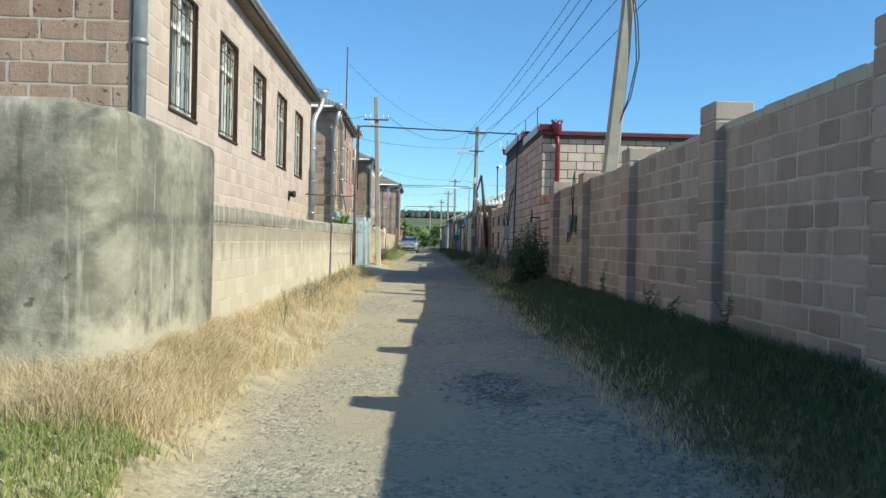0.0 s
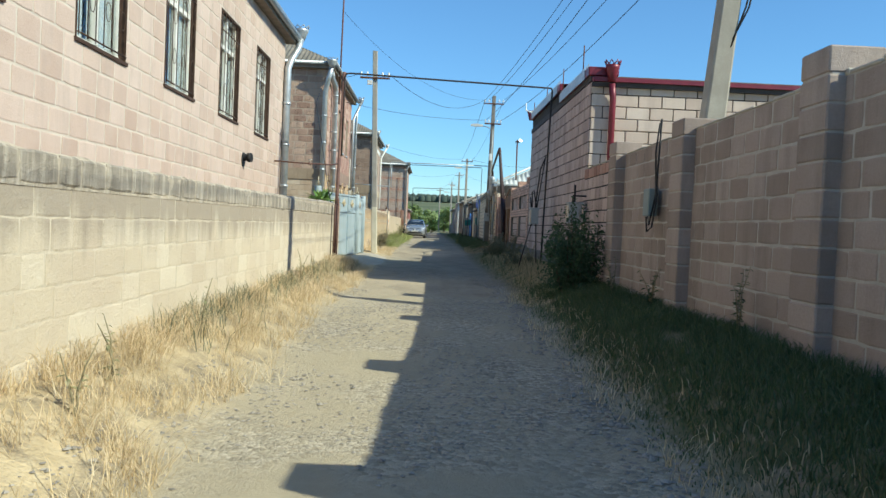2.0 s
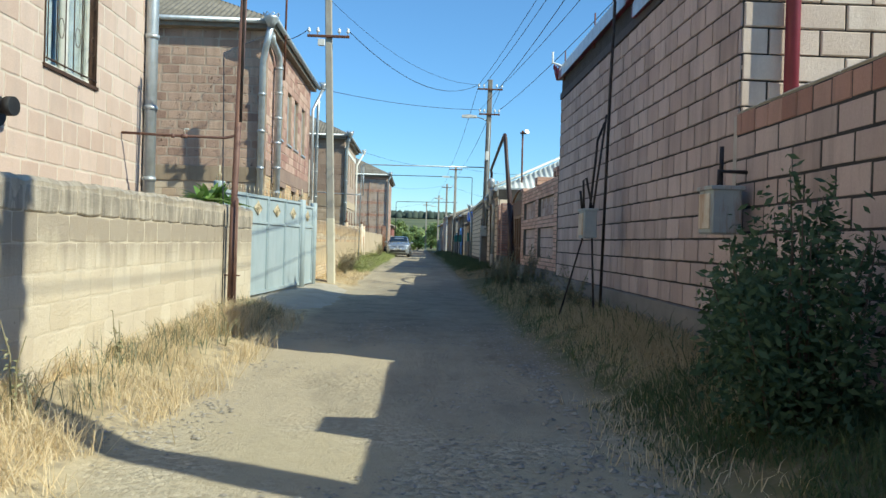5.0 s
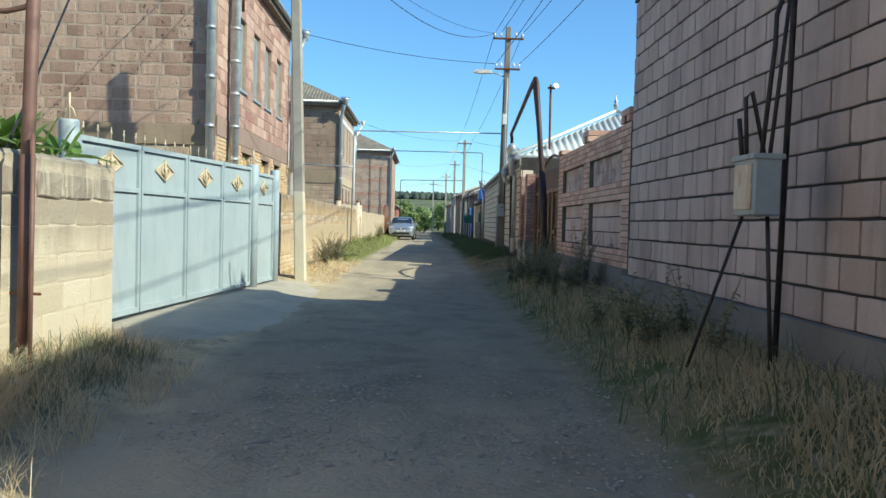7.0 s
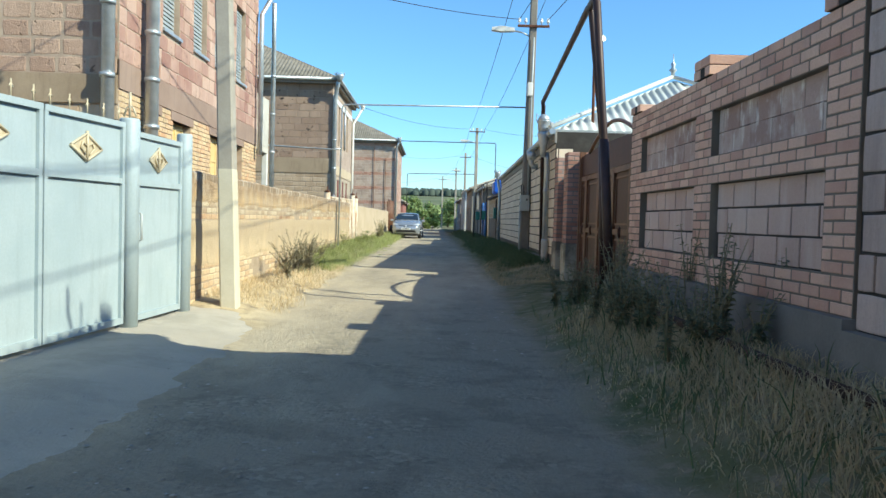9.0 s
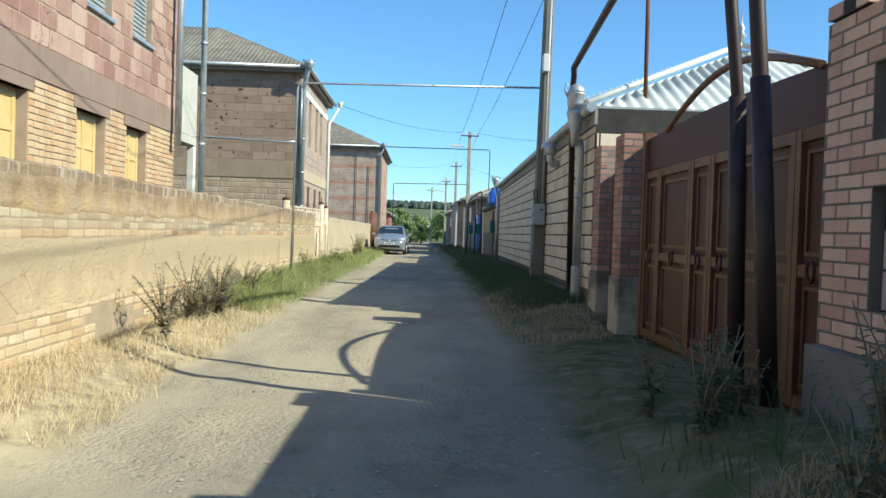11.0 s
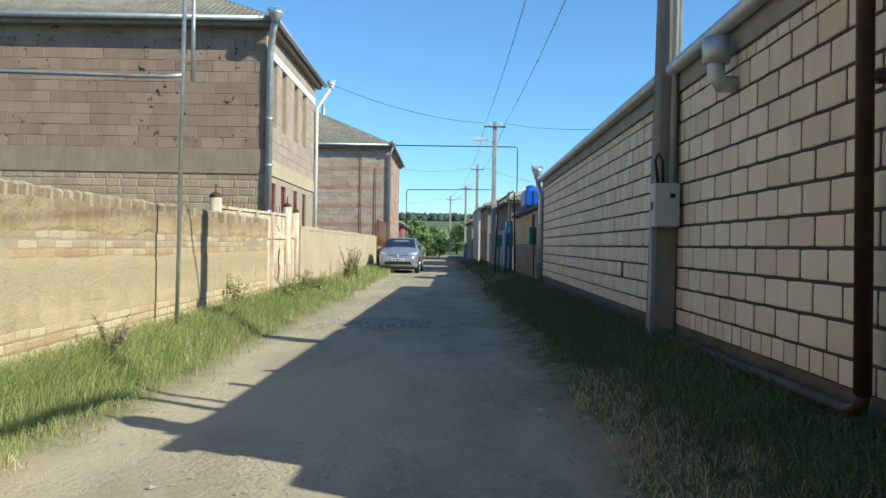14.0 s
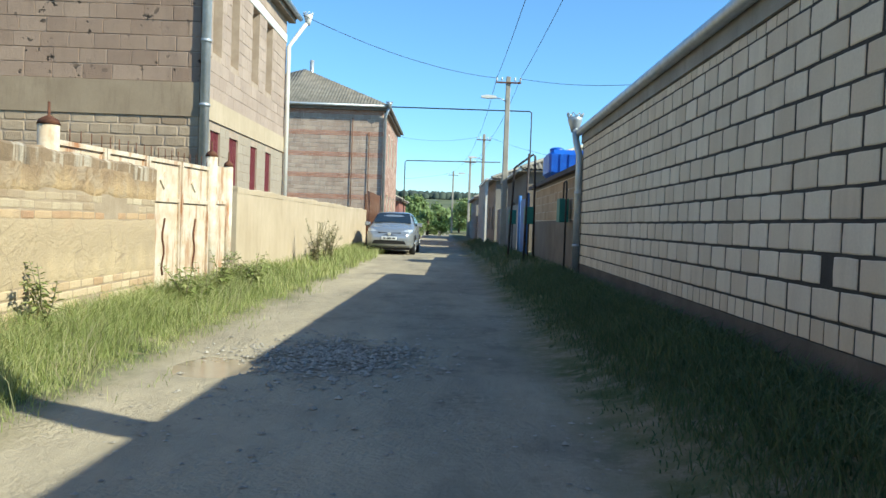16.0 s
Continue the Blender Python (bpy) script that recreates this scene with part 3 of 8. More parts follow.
CURTAIN = plain("net_curtain", (0.50, 0.53, 0.51, 1), (0.70, 0.72, 0.69, 1), 6, 80, 0.1, 0.9)
PIPE_DARK = plain("dark_steel_pipe", (0.035, 0.03, 0.03, 1), (0.075, 0.06, 0.055, 1), 7, 60, 0.2, 0.6, 0.3)
PIPE_RISER = plain("faded_brown_pipe", (0.15, 0.085, 0.07, 1), (0.23, 0.13, 0.105, 1), 5, 60, 0.25, 0.6, 0.1, 0.4, 0.4, (0.09, 0.045, 0.03))
PIPE_BROWN = plain("brown_painted_pipe", (0.035, 0.02, 0.018, 1), (0.062, 0.032, 0.027, 1), 6, 60, 0.2, 0.5, 0.1, 0.4)
RUST_GREY = plain("rust_stained_enamel", (0.33, 0.36, 0.36, 1), (0.40, 0.42, 0.41, 1), 5, 60, 0.2, 0.55, 0.1, 0.4, 0.85, (0.22, 0.10, 0.04))
SOFFIT = plain("dark_soffit", (0.06, 0.055, 0.055, 1), (0.09, 0.08, 0.08, 1), 5, 50, 0.2, 0.8)
GRASS_FADED = leaf("faded_grass", (0.44, 0.35, 0.215, 1), (0.58, 0.48, 0.315, 1), (0.36, 0.325, 0.185, 1), 0.8)
WEED_PALE = leaf("pale_weed", (0.27, 0.28, 0.15, 1), (0.37, 0.36, 0.205, 1), (0.50, 0.45, 0.29, 1), 0.7)
BUSH_LEAF2 = leaf("mid_green_leaf", (0.05, 0.10, 0.03, 1), (0.08, 0.14, 0.04, 1), (0.12, 0.18, 0.06, 1), 0.5)
WEED_GREY = leaf("grey_weed", (0.26, 0.235, 0.165, 1), (0.35, 0.32, 0.225, 1), (0.46, 0.41, 0.30, 1), 0.8)
WEED_STEM = plain("weed_stem", (0.20, 0.18, 0.11, 1), (0.29, 0.25, 0.155, 1), 8, 60, 0.1, 0.9)
FAR_WOOD = plain("far_wood", (0.045, 0.065, 0.055, 1), (0.075, 0.095, 0.075, 1), 0.05, 0.6, 0.0, 0.95)
PEBBLE = masonry("pebble", (0.24, 0.22, 0.19, 1), (0.34, 0.31, 0.26, 1), (0.46, 0.42, 0.36, 1), 80, 0.2, 0.0)
def dirty_apron(name):
    """Cracked screed under dust, tyre-stained."""
    q = Nodes(name)
    col = q.mix(q.grey(q.noise(1.4, 6, 0.7), 0.4, 0.62), (0.36, 0.325, 0.265, 1), (0.48, 0.435, 0.36, 1))
    col = q.mix(q.math("MULTIPLY", q.grey(q.noise(0.7, 5, 0.65), 0.5, 0.62), 0.4), col, (0.30, 0.265, 0.215, 1))
    fine = q.noise(60, 6, 0.75)
    col = q.mix(q.math("MULTIPLY", q.grey(fine, 0.4, 0.7), 0.4), col, (0.46, 0.42, 0.35, 1))
    q.bump(q.math("ADD", fine, q.math("MULTIPLY", q.noise(6, 6, 0.7), 2.0)), 0.6, 0.015)
    return q.done(col, 0.93, 0, 0.2)


APRON = dirty_apron("dusty_screed")
PUDDLE = plain("muddy_water", (0.24, 0.195, 0.14, 1), (0.29, 0.24, 0.175, 1), 2, 40, 0.0, 0.12, 0, 0.35)
RENDER_BROWN = plain("brown_render", (0.16, 0.135, 0.11, 1), (0.22, 0.19, 0.155, 1), 1.5, 40, 0.4, 0.9, dirt=0.3, dirt_colour=(0.12, 0.09, 0.07))
RENDER_GREY = plain("grey_render", (0.24, 0.225, 0.2, 1), (0.33, 0.31, 0.275, 1), 1.5, 40, 0.4, 0.9, dirt=0.25, dirt_colour=(0.14, 0.13, 0.12))
RENDER_RED = plain("red_render", (0.28, 0.12, 0.10, 1), (0.36, 0.17, 0.14, 1), 1.5, 40, 0.3, 0.9)
ROOF_DARK = plain("dark_roof", (0.06, 0.05, 0.055, 1), (0.10, 0.085, 0.09, 1), 2, 30, 0.3, 0.85)
BOX_TEAL = plain("grey_green_enamel", (0.20, 0.25, 0.25, 1), (0.26, 0.31, 0.31, 1), 5, 60, 0.1, 0.5, 0.1)
RUST_DARK = plain("dark_rusty_steel", (0.055, 0.032, 0.022, 1), (0.095, 0.055, 0.038, 1), 8, 60, 0.4, 0.75, 0.2)
NICHE_BLOCK = masonry("limed_block", (0.46, 0.325, 0.275, 1), (0.555, 0.41, 0.35, 1), (0.64, 0.50, 0.435, 1), 40, 0.5, 0.45, (0.68, 0.60, 0.55))
def limed(name):
    """Dark rosy blocks with white lime that has bled out in bands and runs."""
    q = Nodes(name)
    base = q.ramp(q.piece(), (0.0, (0.33, 0.22, 0.19, 1)), (0.5, (0.42, 0.295, 0.25, 1)), (1.0, (0.52, 0.38, 0.32, 1)))
    fine = q.noise(40, 6, 0.7)
    col = q.mix(q.math("MULTIPLY", q.grey(fine, 0.35, 0.7), 0.3), base, (0.24, 0.16, 0.14, 1))
    bloom = q.grey(q.noise(2.6, 5, 0.62, q.coords(1.3, 1.3, 1.0)), 0.45, 0.58)
    run = q.grey(q.noise(6.5, 4, 0.6, q.coords(1.5, 1.5, 0.16)), 0.53, 0.64)
    col = q.mix(q.math("MULTIPLY", bloom, q.math("ADD", q.math("MULTIPLY", run, 0.7), 0.28)), col, (0.74, 0.69, 0.64, 1))
    q.bump(fine, 0.5, 0.012)
    return q.done(col, 0.92, 0, 0.2)


NICHE_LIMED = limed("lime_bled_block")
BRICK_ORANGE = masonry("orange_brick", (0.42, 0.25, 0.15, 1), (0.52, 0.37, 0.22, 1), (0.58, 0.46, 0.30, 1), 50, 0.8, 0.4, (0.3, 0.22, 0.15))
BRICK_DUN = masonry("dun_brick", (0.36, 0.27, 0.18, 1), (0.47, 0.375, 0.255, 1), (0.58, 0.50, 0.36, 1), 50, 0.8, 0.4, (0.28, 0.21, 0.15))
BRICK_FOOT = masonry("limed_foot_brick", (0.47, 0.32, 0.19, 1), (0.57, 0.44, 0.28, 1), (0.63, 0.53, 0.37, 1), 50, 0.8, 0.35, (0.42, 0.33, 0.24))

# ---- ground ----
def smooth(a, b, t):
    t = min(1.0, max(0.0, (t - a) / (b - a)))
    return t * t * (3 - 2 * t)


def ground_z(x, y):
    z = 0.012 * noise.noise((x * 0.9, y * 0.5, 0.3)) + 0.006 * noise.noise((x * 3.1, y * 2.3, 4.0))
    if y < 95:
        z += 0.11 * smooth(-1.1, -2.1, x) * (1 - 0.9 * smooth(25.4, 26.4, y) * (1 - smooth(33.6, 34.6, y)))
        z += 0.27 * smooth(1.7, 3.0, x) * (1 - 0.75 * smooth(34.2, 35.2, y) * (1 - smooth(39.5, 41.5, y)))
        if -2.0 < x < 3.0:
            z += 0.02 * noise.noise((x * 1.6, y * 1.6, 9.0)) * smooth(0, 1.2, abs(x - 0.4))
    z -= (0.14 * smooth(17.5, 10.5, y) + 0.08 * smooth(42.0, 33.0, y)) * smooth(-1.9, -1.0, x) * smooth(2.4, 1.8, x)
    z -= 0.05 * math.exp(-((x + 0.62) / 0.24) ** 2 - ((y - 50.0) / 0.34) ** 2)
    if y > 160:
        z += 27.0 * smooth(160, 1000, y) + 1.5 * noise.noise((x * 0.004, y * 0.004, 2.0)) * smooth(160, 600, y)
    return z


def build_ground():
    xs = [-3000, -1500, -700, -300, -140, -70, -40, -24, -14, -9, -6, -4.4, -3.4]
    xs += [round(-2.8 + 0.16 * i, 3) for i in range(40)] + [3.8, 4.6, 6, 9, 14, 24, 40, 70, 140, 300, 700, 1500, 3000]
    ys = [-3000, -900, -300, -120, -60, -30, -15, -8, -4] + [round(-2 + 0.24 * i, 3) for i in range(340)]
    ys += [80.5 + 1.5 * i for i in range(14)] + [105, 112, 120, 130, 145, 160, 185, 210, 240, 280, 330, 390, 460, 540, 620, 700, 780, 860, 930, 1000, 1100, 1400, 2200, 3500]
    nx = len(xs)
    s = Shape()
    verts = [(x, y, ground_z(x, y)) for y in ys for x in xs]
    faces = [(j * nx + i, j * nx + i + 1, (j + 1) * nx + i + 1, (j + 1) * nx + i) for j in range(len(ys) - 1) for i in range(nx - 1)]
    s.add(verts, faces, True)
    q = Nodes("dirt_road")
    sep = q.t.nodes.new("ShaderNodeSeparateXYZ")
    q.link(q.pos.outputs["Position"], sep.inputs[0])
    px, py = sep.outputs["X"], sep.outputs["Y"]
    warp = q.math("MULTIPLY", q.math("SUBTRACT", q.noise(0.8, 5, 0.6), 0.5), 1.5)
    # gravel
    pebble = q.t.nodes.new("ShaderNodeTexVoronoi")
    pebble.inputs["Scale"].default_value = 26
    q.link(q.pos.outputs["Position"], pebble.inputs["Vector"])
    small = q.t.nodes.new("ShaderNodeTexVoronoi")
    small.inputs["Scale"].default_value = 60
    q.link(q.pos.outputs["Position"], small.inputs["Vector"])
    cell = q.t.nodes.new("ShaderNodeSeparateColor")
    q.link(pebble.outputs["Color"], cell.inputs[0])
    gravel = q.ramp(cell.outputs[0], (0.0, (0.26, 0.24, 0.195, 1)), (0.5, (0.40, 0.37, 0.305, 1)), (1.0, (0.56, 0.52, 0.44, 1)))
    sand = q.mix(q.noise(9, 5, 0.7), (0.37, 0.335, 0.255, 1), (0.46, 0.415, 0.32, 1))
    stony = q.grey(q.noise(0.9, 4, 0.6), 0.42, 0.58)
    road = q.mix(q.math("MULTIPLY", stony, 0.75), sand, gravel)
    road = q.mix(q.math("MULTIPLY", q.grey(q.noise(0.45, 4, 0.6, q.coords(1.6, 0.5, 1)), 0.5, 0.66), 0.5), road, (0.50, 0.455, 0.36, 1))
    # old asphalt under dust, with the lane's sun and shade partly in its colour
    tar = q.mix(q.noise(55, 4, 0.75), (0.195, 0.18, 0.15, 1), (0.37, 0.34, 0.285, 1))
    tar = q.mix(q.math("MULTIPLY", q.grey(q.noise(1.7, 5, 0.7), 0.5, 0.6), 0.5), tar, (0.155, 0.145, 0.122, 1))
    chips = q.ramp(cell.outputs[1], (0.0, (0.17, 0.155, 0.13, 1)), (0.6, (0.28, 0.255, 0.21, 1)), (1.0, (0.42, 0.385, 0.325, 1)))
    tar = q.mix(q.math("MULTIPLY", q.grey(q.noise(1.2, 5, 0.7, q.coords(1.0, 1.3, 1)), 0.52, 0.6), 0.5), tar, chips)
    # dust thins towards +x: also paints the sunlit left pale, the shaded right dark
    dust_light = q.math("SUBTRACT", q.noise(0.6, 6, 0.7, q.coords(1, 0.35, 1)), q.math("MULTIPLY", px, 0.06))
    worn = q.math("SUBTRACT", q.grey(q.math("MULTIPLY", py, 0.01), 0.225, 0.265), q.grey(q.math("MULTIPLY", py, 0.01), 0.32, 0.38))
    dust_light = q.math("SUBTRACT", dust_light, q.math("MULTIPLY", worn, 0.22))
    dust_light = q.math("SUBTRACT", dust_light, q.math("MULTIPLY", q.grey(q.math("MULTIPLY", py, 0.01), 0.46, 0.54), 0.10))
    dusty = q.mix(q.grey(dust_light, 0.29, 0.54), tar, (0.43, 0.385, 0.305, 1))
    second = q.grey(q.math("ADD", q.math("MULTIPLY", py, 0.05), q.math("MULTIPLY", warp, 0.12)), 0.93, 1.12)
    road = q.mix(second, road, dusty)
    # broken patches of dark stone
    for cx, cy, sx, sy in ((0.74, 7.25, 2.6, 0.9), (0.12, 50.6, 1.15, 0.85)):
        mp = q.t.nodes.new("ShaderNodeMapping")
        mp.inputs["Location"].default_value = (-cx * sx, -cy * sy, 0)
        mp.inputs["Scale"].default_value = (sx, sy, 0.0)
        q.link(q.pos.outputs["Position"], mp.inputs["Vector"])
        dist = q.t.nodes.new("ShaderNodeVectorMath")
        dist.operation = "LENGTH"
        q.link(mp.outputs[0], dist.inputs[0])
        blot = q.math("SUBTRACT", 1.0, q.math("ADD", dist.outputs["Value"], q.math("MULTIPLY", q.math("SUBTRACT", q.noise(3.2, 5, 0.7), 0.5), 1.8)))
        rubble = q.ramp(cell.outputs[2], (0.0, (0.06, 0.056, 0.05, 1)), (0.6, (0.15, 0.14, 0.12, 1)), (1.0, (0.30, 0.275, 0.235, 1)))
        road = q.mix(q.math("MULTIPLY", q.grey(blot, 0.15, 0.5), 0.75), road, rubble)
    road = q.mix(1.0, road, (1.03, 0.985, 0.90, 1), "MULTIPLY")
    # verges of soil
    off = q.math("ABSOLUTE", q.math("SUBTRACT", q.math("ADD", px, q.math("MULTIPLY", warp, 0.45)), 0.3))
    verge = q.grey(q.math("MULTIPLY", off, 0.2), 0.265, 0.345)
    soil = q.mix(q.noise(7, 5, 0.7), (0.21, 0.17, 0.115, 1), (0.33, 0.275, 0.19, 1))
    green_side = q.math("MAXIMUM", q.grey(q.math("MULTIPLY", px, 0.2), 0.28, 0.36), q.grey(q.math("MULTIPLY", py, 0.01), 0.41, 0.44))
    turf = q.mix(q.grey(q.noise(1.1, 4, 0.6), 0.4, 0.62), (0.085, 0.105, 0.04, 1), (0.20, 0.175, 0.095, 1))
    straw = q.mix(q.grey(q.noise(2.1, 4, 0.65), 0.38, 0.62), (0.40, 0.32, 0.195, 1), (0.58, 0.475, 0.305, 1))
    cover = q.mix(green_side, straw, turf)
    soil = q.mix(q.grey(q.noise(5, 5, 0.7), 0.34, 0.52), soil, cover)
    col = q.mix(verge, road, soil)
    # fields far off
    far = q.grey(q.math("MULTIPLY", py, 0.001), 0.14, 0.2)
    field = q.ramp(q.noise(0.012, 4, 0.6), (0.35, (0.10, 0.12, 0.065, 1)), (0.55, (0.14, 0.155, 0.085, 1)), (0.7, (0.18, 0.18, 0.105, 1)))
    col = q.mix(far, col, field)
    rough_bits = q.math("ADD", q.math("MULTIPLY", pebble.outputs["Distance"], -0.9), q.math("MULTIPLY", small.outputs["Distance"], -0.4))
    height = q.math("ADD", q.math("MULTIPLY", rough_bits, q.math("ADD", stony, 0.15)), q.math("MULTIPLY", q.noise(70, 4, 0.8), 0.6))
    q.bump(q.math("ADD", height, q.math("MULTIPLY", q.noise(3.5, 7, 0.74), 2.2)), 0.5, 0.03)
    return tagged(new("ground", s.mesh("ground", q.done(col, 0.95, 0, 0.15))), "dusty gravel lane with worn asphalt and earth verges", "ground", kind="structure")


build_ground()


# ---- walls with openings ----
def pierced(shape, m, length, z0, z1, thick, openings):
    """A wall behind its face, cut by openings of (u0, u1, z0, z1), as one closed skin."""
    us = sorted({0.0, length, *[min(max(u, 0.0), length) for o in openings for u in o[:2]]})
    zs = sorted({z0, z1, *[min(max(z, z0), z1) for o in openings for z in o[2:]]})
    full = {}
    for i in range(len(us) - 1):
        for k in range(len(zs) - 1):
            u, z = (us[i] + us[i + 1]) / 2, (zs[k] + zs[k + 1]) / 2
            full[i, k] = not any(o[0] < u < o[1] and o[2] < z < o[3] for o in openings)
    verts, index, faces = [], {}, []

    def vert(i, d, k):
        if (i, d, k) not in index:
            index[i, d, k] = len(verts)
            verts.append(m @ Vector((us[i], -thick if d else 0.0, zs[k])))
        return index[i, d, k]

    for (i, k), solid in full.items():
        if not solid:
            continue
        faces.append((vert(i, 0, k), vert(i, 0, k + 1), vert(i + 1, 0, k + 1), vert(i + 1, 0, k)))
        faces.append((vert(i, 1, k), vert(i + 1, 1, k), vert(i + 1, 1, k + 1), vert(i, 1, k + 1)))
        for di, dk, a, b in ((-1, 0, (0, 0), (0, 1)), (1, 0, (1, 1), (1, 0)), (0, -1, (1, 0), (0, 0)), (0, 1, (0, 1), (1, 1))):
            if not full.get((i + di, k + dk), False):
                p, q = (i + a[0], k + a[1]), (i + b[0], k + b[1])
                faces.append((vert(p[0], 0, p[1]), vert(q[0], 0, q[1]), vert(q[0], 1, q[1]), vert(p[0], 1, p[1])))
    shape.add(verts, faces)


def free_wall(name, p0, p1, z0, z1, thick, material, label, openings=()):
    m, length = face_frame(p0, p1)
    t = thing(name, (p0[0], p0[1], z0), label, "wall", kind="structure")
    s = Shape()
    pierced(s, m, length, z0, z1, thick, openings)
    return t, part("wall_core", s, material, t), m, length


# right side: tall garden wall of grey-pink blocks with piers
R1, r1_core, R1M, R1L = free_wall("garden_wall", (2.95, -9.0), (3.06, 20.55), -0.1, 2.26, 0.2, MORTAR_GREY, "tall grey-pink block garden wall with piers")
blocks("block", r1_core, (2.95, -9.0), (3.06, 20.55), 0.26, 10, 0.2, 0.41, TUFF_GREY, 0.016, 0.005, upright=0.016, rough=0.006, near=(13.2, 25.2), wobble=0.22, jitter=0.008, skip=lambda u, z: u > 27.15)
r1_bay = part("wall_core", Shape().box(27.1, -0.19, 0.272, R1L - 0.01, 0.004, 2.25, R1M), MORTAR_DARK, R1)
blocks("block", r1_bay, tuple((R1M @ Vector((27.1, 0.0, 0)))[:2]), tuple((R1M @ Vector((R1L - 0.01, 0.0, 0)))[:2]), 0.27, 9, 0.2, 0.41, TUFF_ROSE, 0.018, 0.009, near=(0, 4), upright=0.02, wobble=0.03)
blocks("brick", r1_bay, tuple((R1M @ Vector((27.1, 0.0, 0)))[:2]), tuple((R1M @ Vector((R1L - 0.01, 0.0, 0)))[:2]), 2.07, 1, 0.18, 0.24, BRICK_PILLAR, 0.010, 0.011, near=(0, 4), wobble=0.1)
part("plinth", Shape().box(0, -0.24, -0.1, R1L, 0.03, 0.27, R1M), PLINTH, R1)
part("plinth", Shape().box(3.026, 20.35, -0.1, 3.3, 20.62, 0.625), PLINTH, R1)
part("wall_end", Shape().box(3.075, 20.5, 0.6, 3.26, 20.665, 2.25), MORTAR_GREY, R1)
R1_TOPS = Shape()
for k in range(72):
    u = R1L * k / 72
    w = R1L / 72
    extra = 0.11 * smooth(14.0, 2.0, u - 9.0)
    R1_TOPS.bevel_box(u + 0.005, -0.21, 2.255, u + w - 0.005, 0.012, 2.275 + extra + 0.02 * noise.noise((k * 0.7, 0, 0)), 0.008, R1M)
part("coping", R1_TOPS, CONCRETE_LIGHT, R1, kind="stuff")
for y, pz in ((-4.7, 2.62), (-1.6, 2.62), (1.5, 2.62), (4.7, 2.6), (7.9, 2.55), (11.15, 2.46), (14.3, 2.38), (17.45, 2.45)):
    s = Shape()
    s.bevel_box(2.905, y + 0.005, -0.1, 3.28, y + 0.415, pz - 0.004, 0.02)
    pier = part("pier", s, MORTAR_GREY, R1)
    if y > 4:
        for k in range(12):
            b = Shape().bevel_box(2.895, y - 0.004, pz - 0.2 * k - 0.188, 3.29, y + 0.424, pz - 0.2 * k, 0.012)
            part("block", b, TUFF_GREY, pier)

# right side: tall house of rose blocks with a dark red parapet
HR = thing("block_house", (3.11, 20.65, 0), "tall unplastered house of rose-grey blocks with dark red eaves", "house")
hr_m, hr_l = face_frame((3.11, 20.65), (3.11, 29.25))
s = Shape().box(3.12, 20.66, -0.1, 9.5, 29.24, 3.95).box(3.12, 24.0, 3.951, 3.5, 29.24, 4.43).box(3.12, 20.66, 3.951, 3.5, 23.999, 4.12)
hr_core = part("wall_core", s, MORTAR_DARK, HR)
part("roof", Shape().box(3.5, 20.6, 3.955, 9.6, 29.3, 4.0), ROOF_GREY, HR)
blocks("block", hr_core, (3.11, 20.65), (3.11, 29.25), 0.557, 15, 0.2225, 0.405, TUFF_ROSE, 0.017, 0.006, upright=0.02, rough=0.003, near=(1.5, 7.4), wobble=0.02, off=0.07)
blocks("block", hr_core, (9.5, 20.65), (3.11, 20.65), 0.557, 15, 0.2225, 0.44, TUFF_PALE, 0.016, 0.012, near=(2.4, 6.4))
part("plinth", Shape().box(3.03, 20.6, -0.1, 3.4, 29.27, 0.557).box(3.03, 20.57, -0.1, 9.5, 20.6, 0.557), PLINTH, HR)

# left side: rendered corner wall, then a low block wall
def corner_wall():
    t = thing("corner_wall", (-2.1, 5.6, 0), "grey rendered concrete corner wall with rounded weathered edges", "wall", kind="structure")
    s = Shape()
    arc = [(-2.45 + 0.4 * math.sin(a), 5.95 - 0.4 * math.cos(a)) for a in [k * math.pi / 2 / 14 for k in range(15)]]
    outline = [(-30.0, 5.55), (-12.0, 5.55), (-6.0, 5.55), (-3.5, 5.55)] + arc + [(-2.05, 6.6), (-2.05, 7.3), (-2.05, 8.12), (-2.4, 8.12), (-2.4, 6.0), (-30.0, 6.0)]
    n = len(outline)
    rows = []
    for z, k in ((-0.1, 0.0), (1.88, 0.0), (1.95, 0.015), (1.985, 0.05)):
        rows.append([(x - (k if x > -2.35 else 0), y + (k if y < 5.7 else 0), z + (0.04 if x < -2.35 and y < 6 and z > 1.9 else 0)) for x, y in outline])
    v = [p for r in rows for p in r]
    f = [(i * n + j, i * n + (j + 1) % n, (i + 1) * n + (j + 1) % n, (i + 1) * n + j) for i in range(3) for j in range(n)]
    s.add(v, f, True)
    s.add(v[3 * n:], [tuple(range(n))])
    part("wall_core", s, CONCRETE, t)


corner_wall()
L1, l1_core, L1M, L1L = free_wall("garden_wall", (-2.06, 26.2), (-2.06, 8.12), -0.1, 1.43, 0.24, MORTAR_SAND, "low sand-coloured block wall with a crumbling grey coping")
blocks("block", l1_core, (-2.06, 26.2), (-2.06, 8.12), 0.02, 5, 0.205, 0.41, BLOCK_SAND, 0.004, 0.003, near=(0.0, 18.2), wobble=0.3, jitter=0.008, rough=0.006)
blocks("block", l1_core, (-2.06, 26.2), (-2.06, 8.12), 1.045, 1, 0.2, 0.41, BLOCK_SAND, 0.004, 0.004, near=(0.0, 18.2), wobble=0.25, jitter=0.008, first=1, rough=0.007)
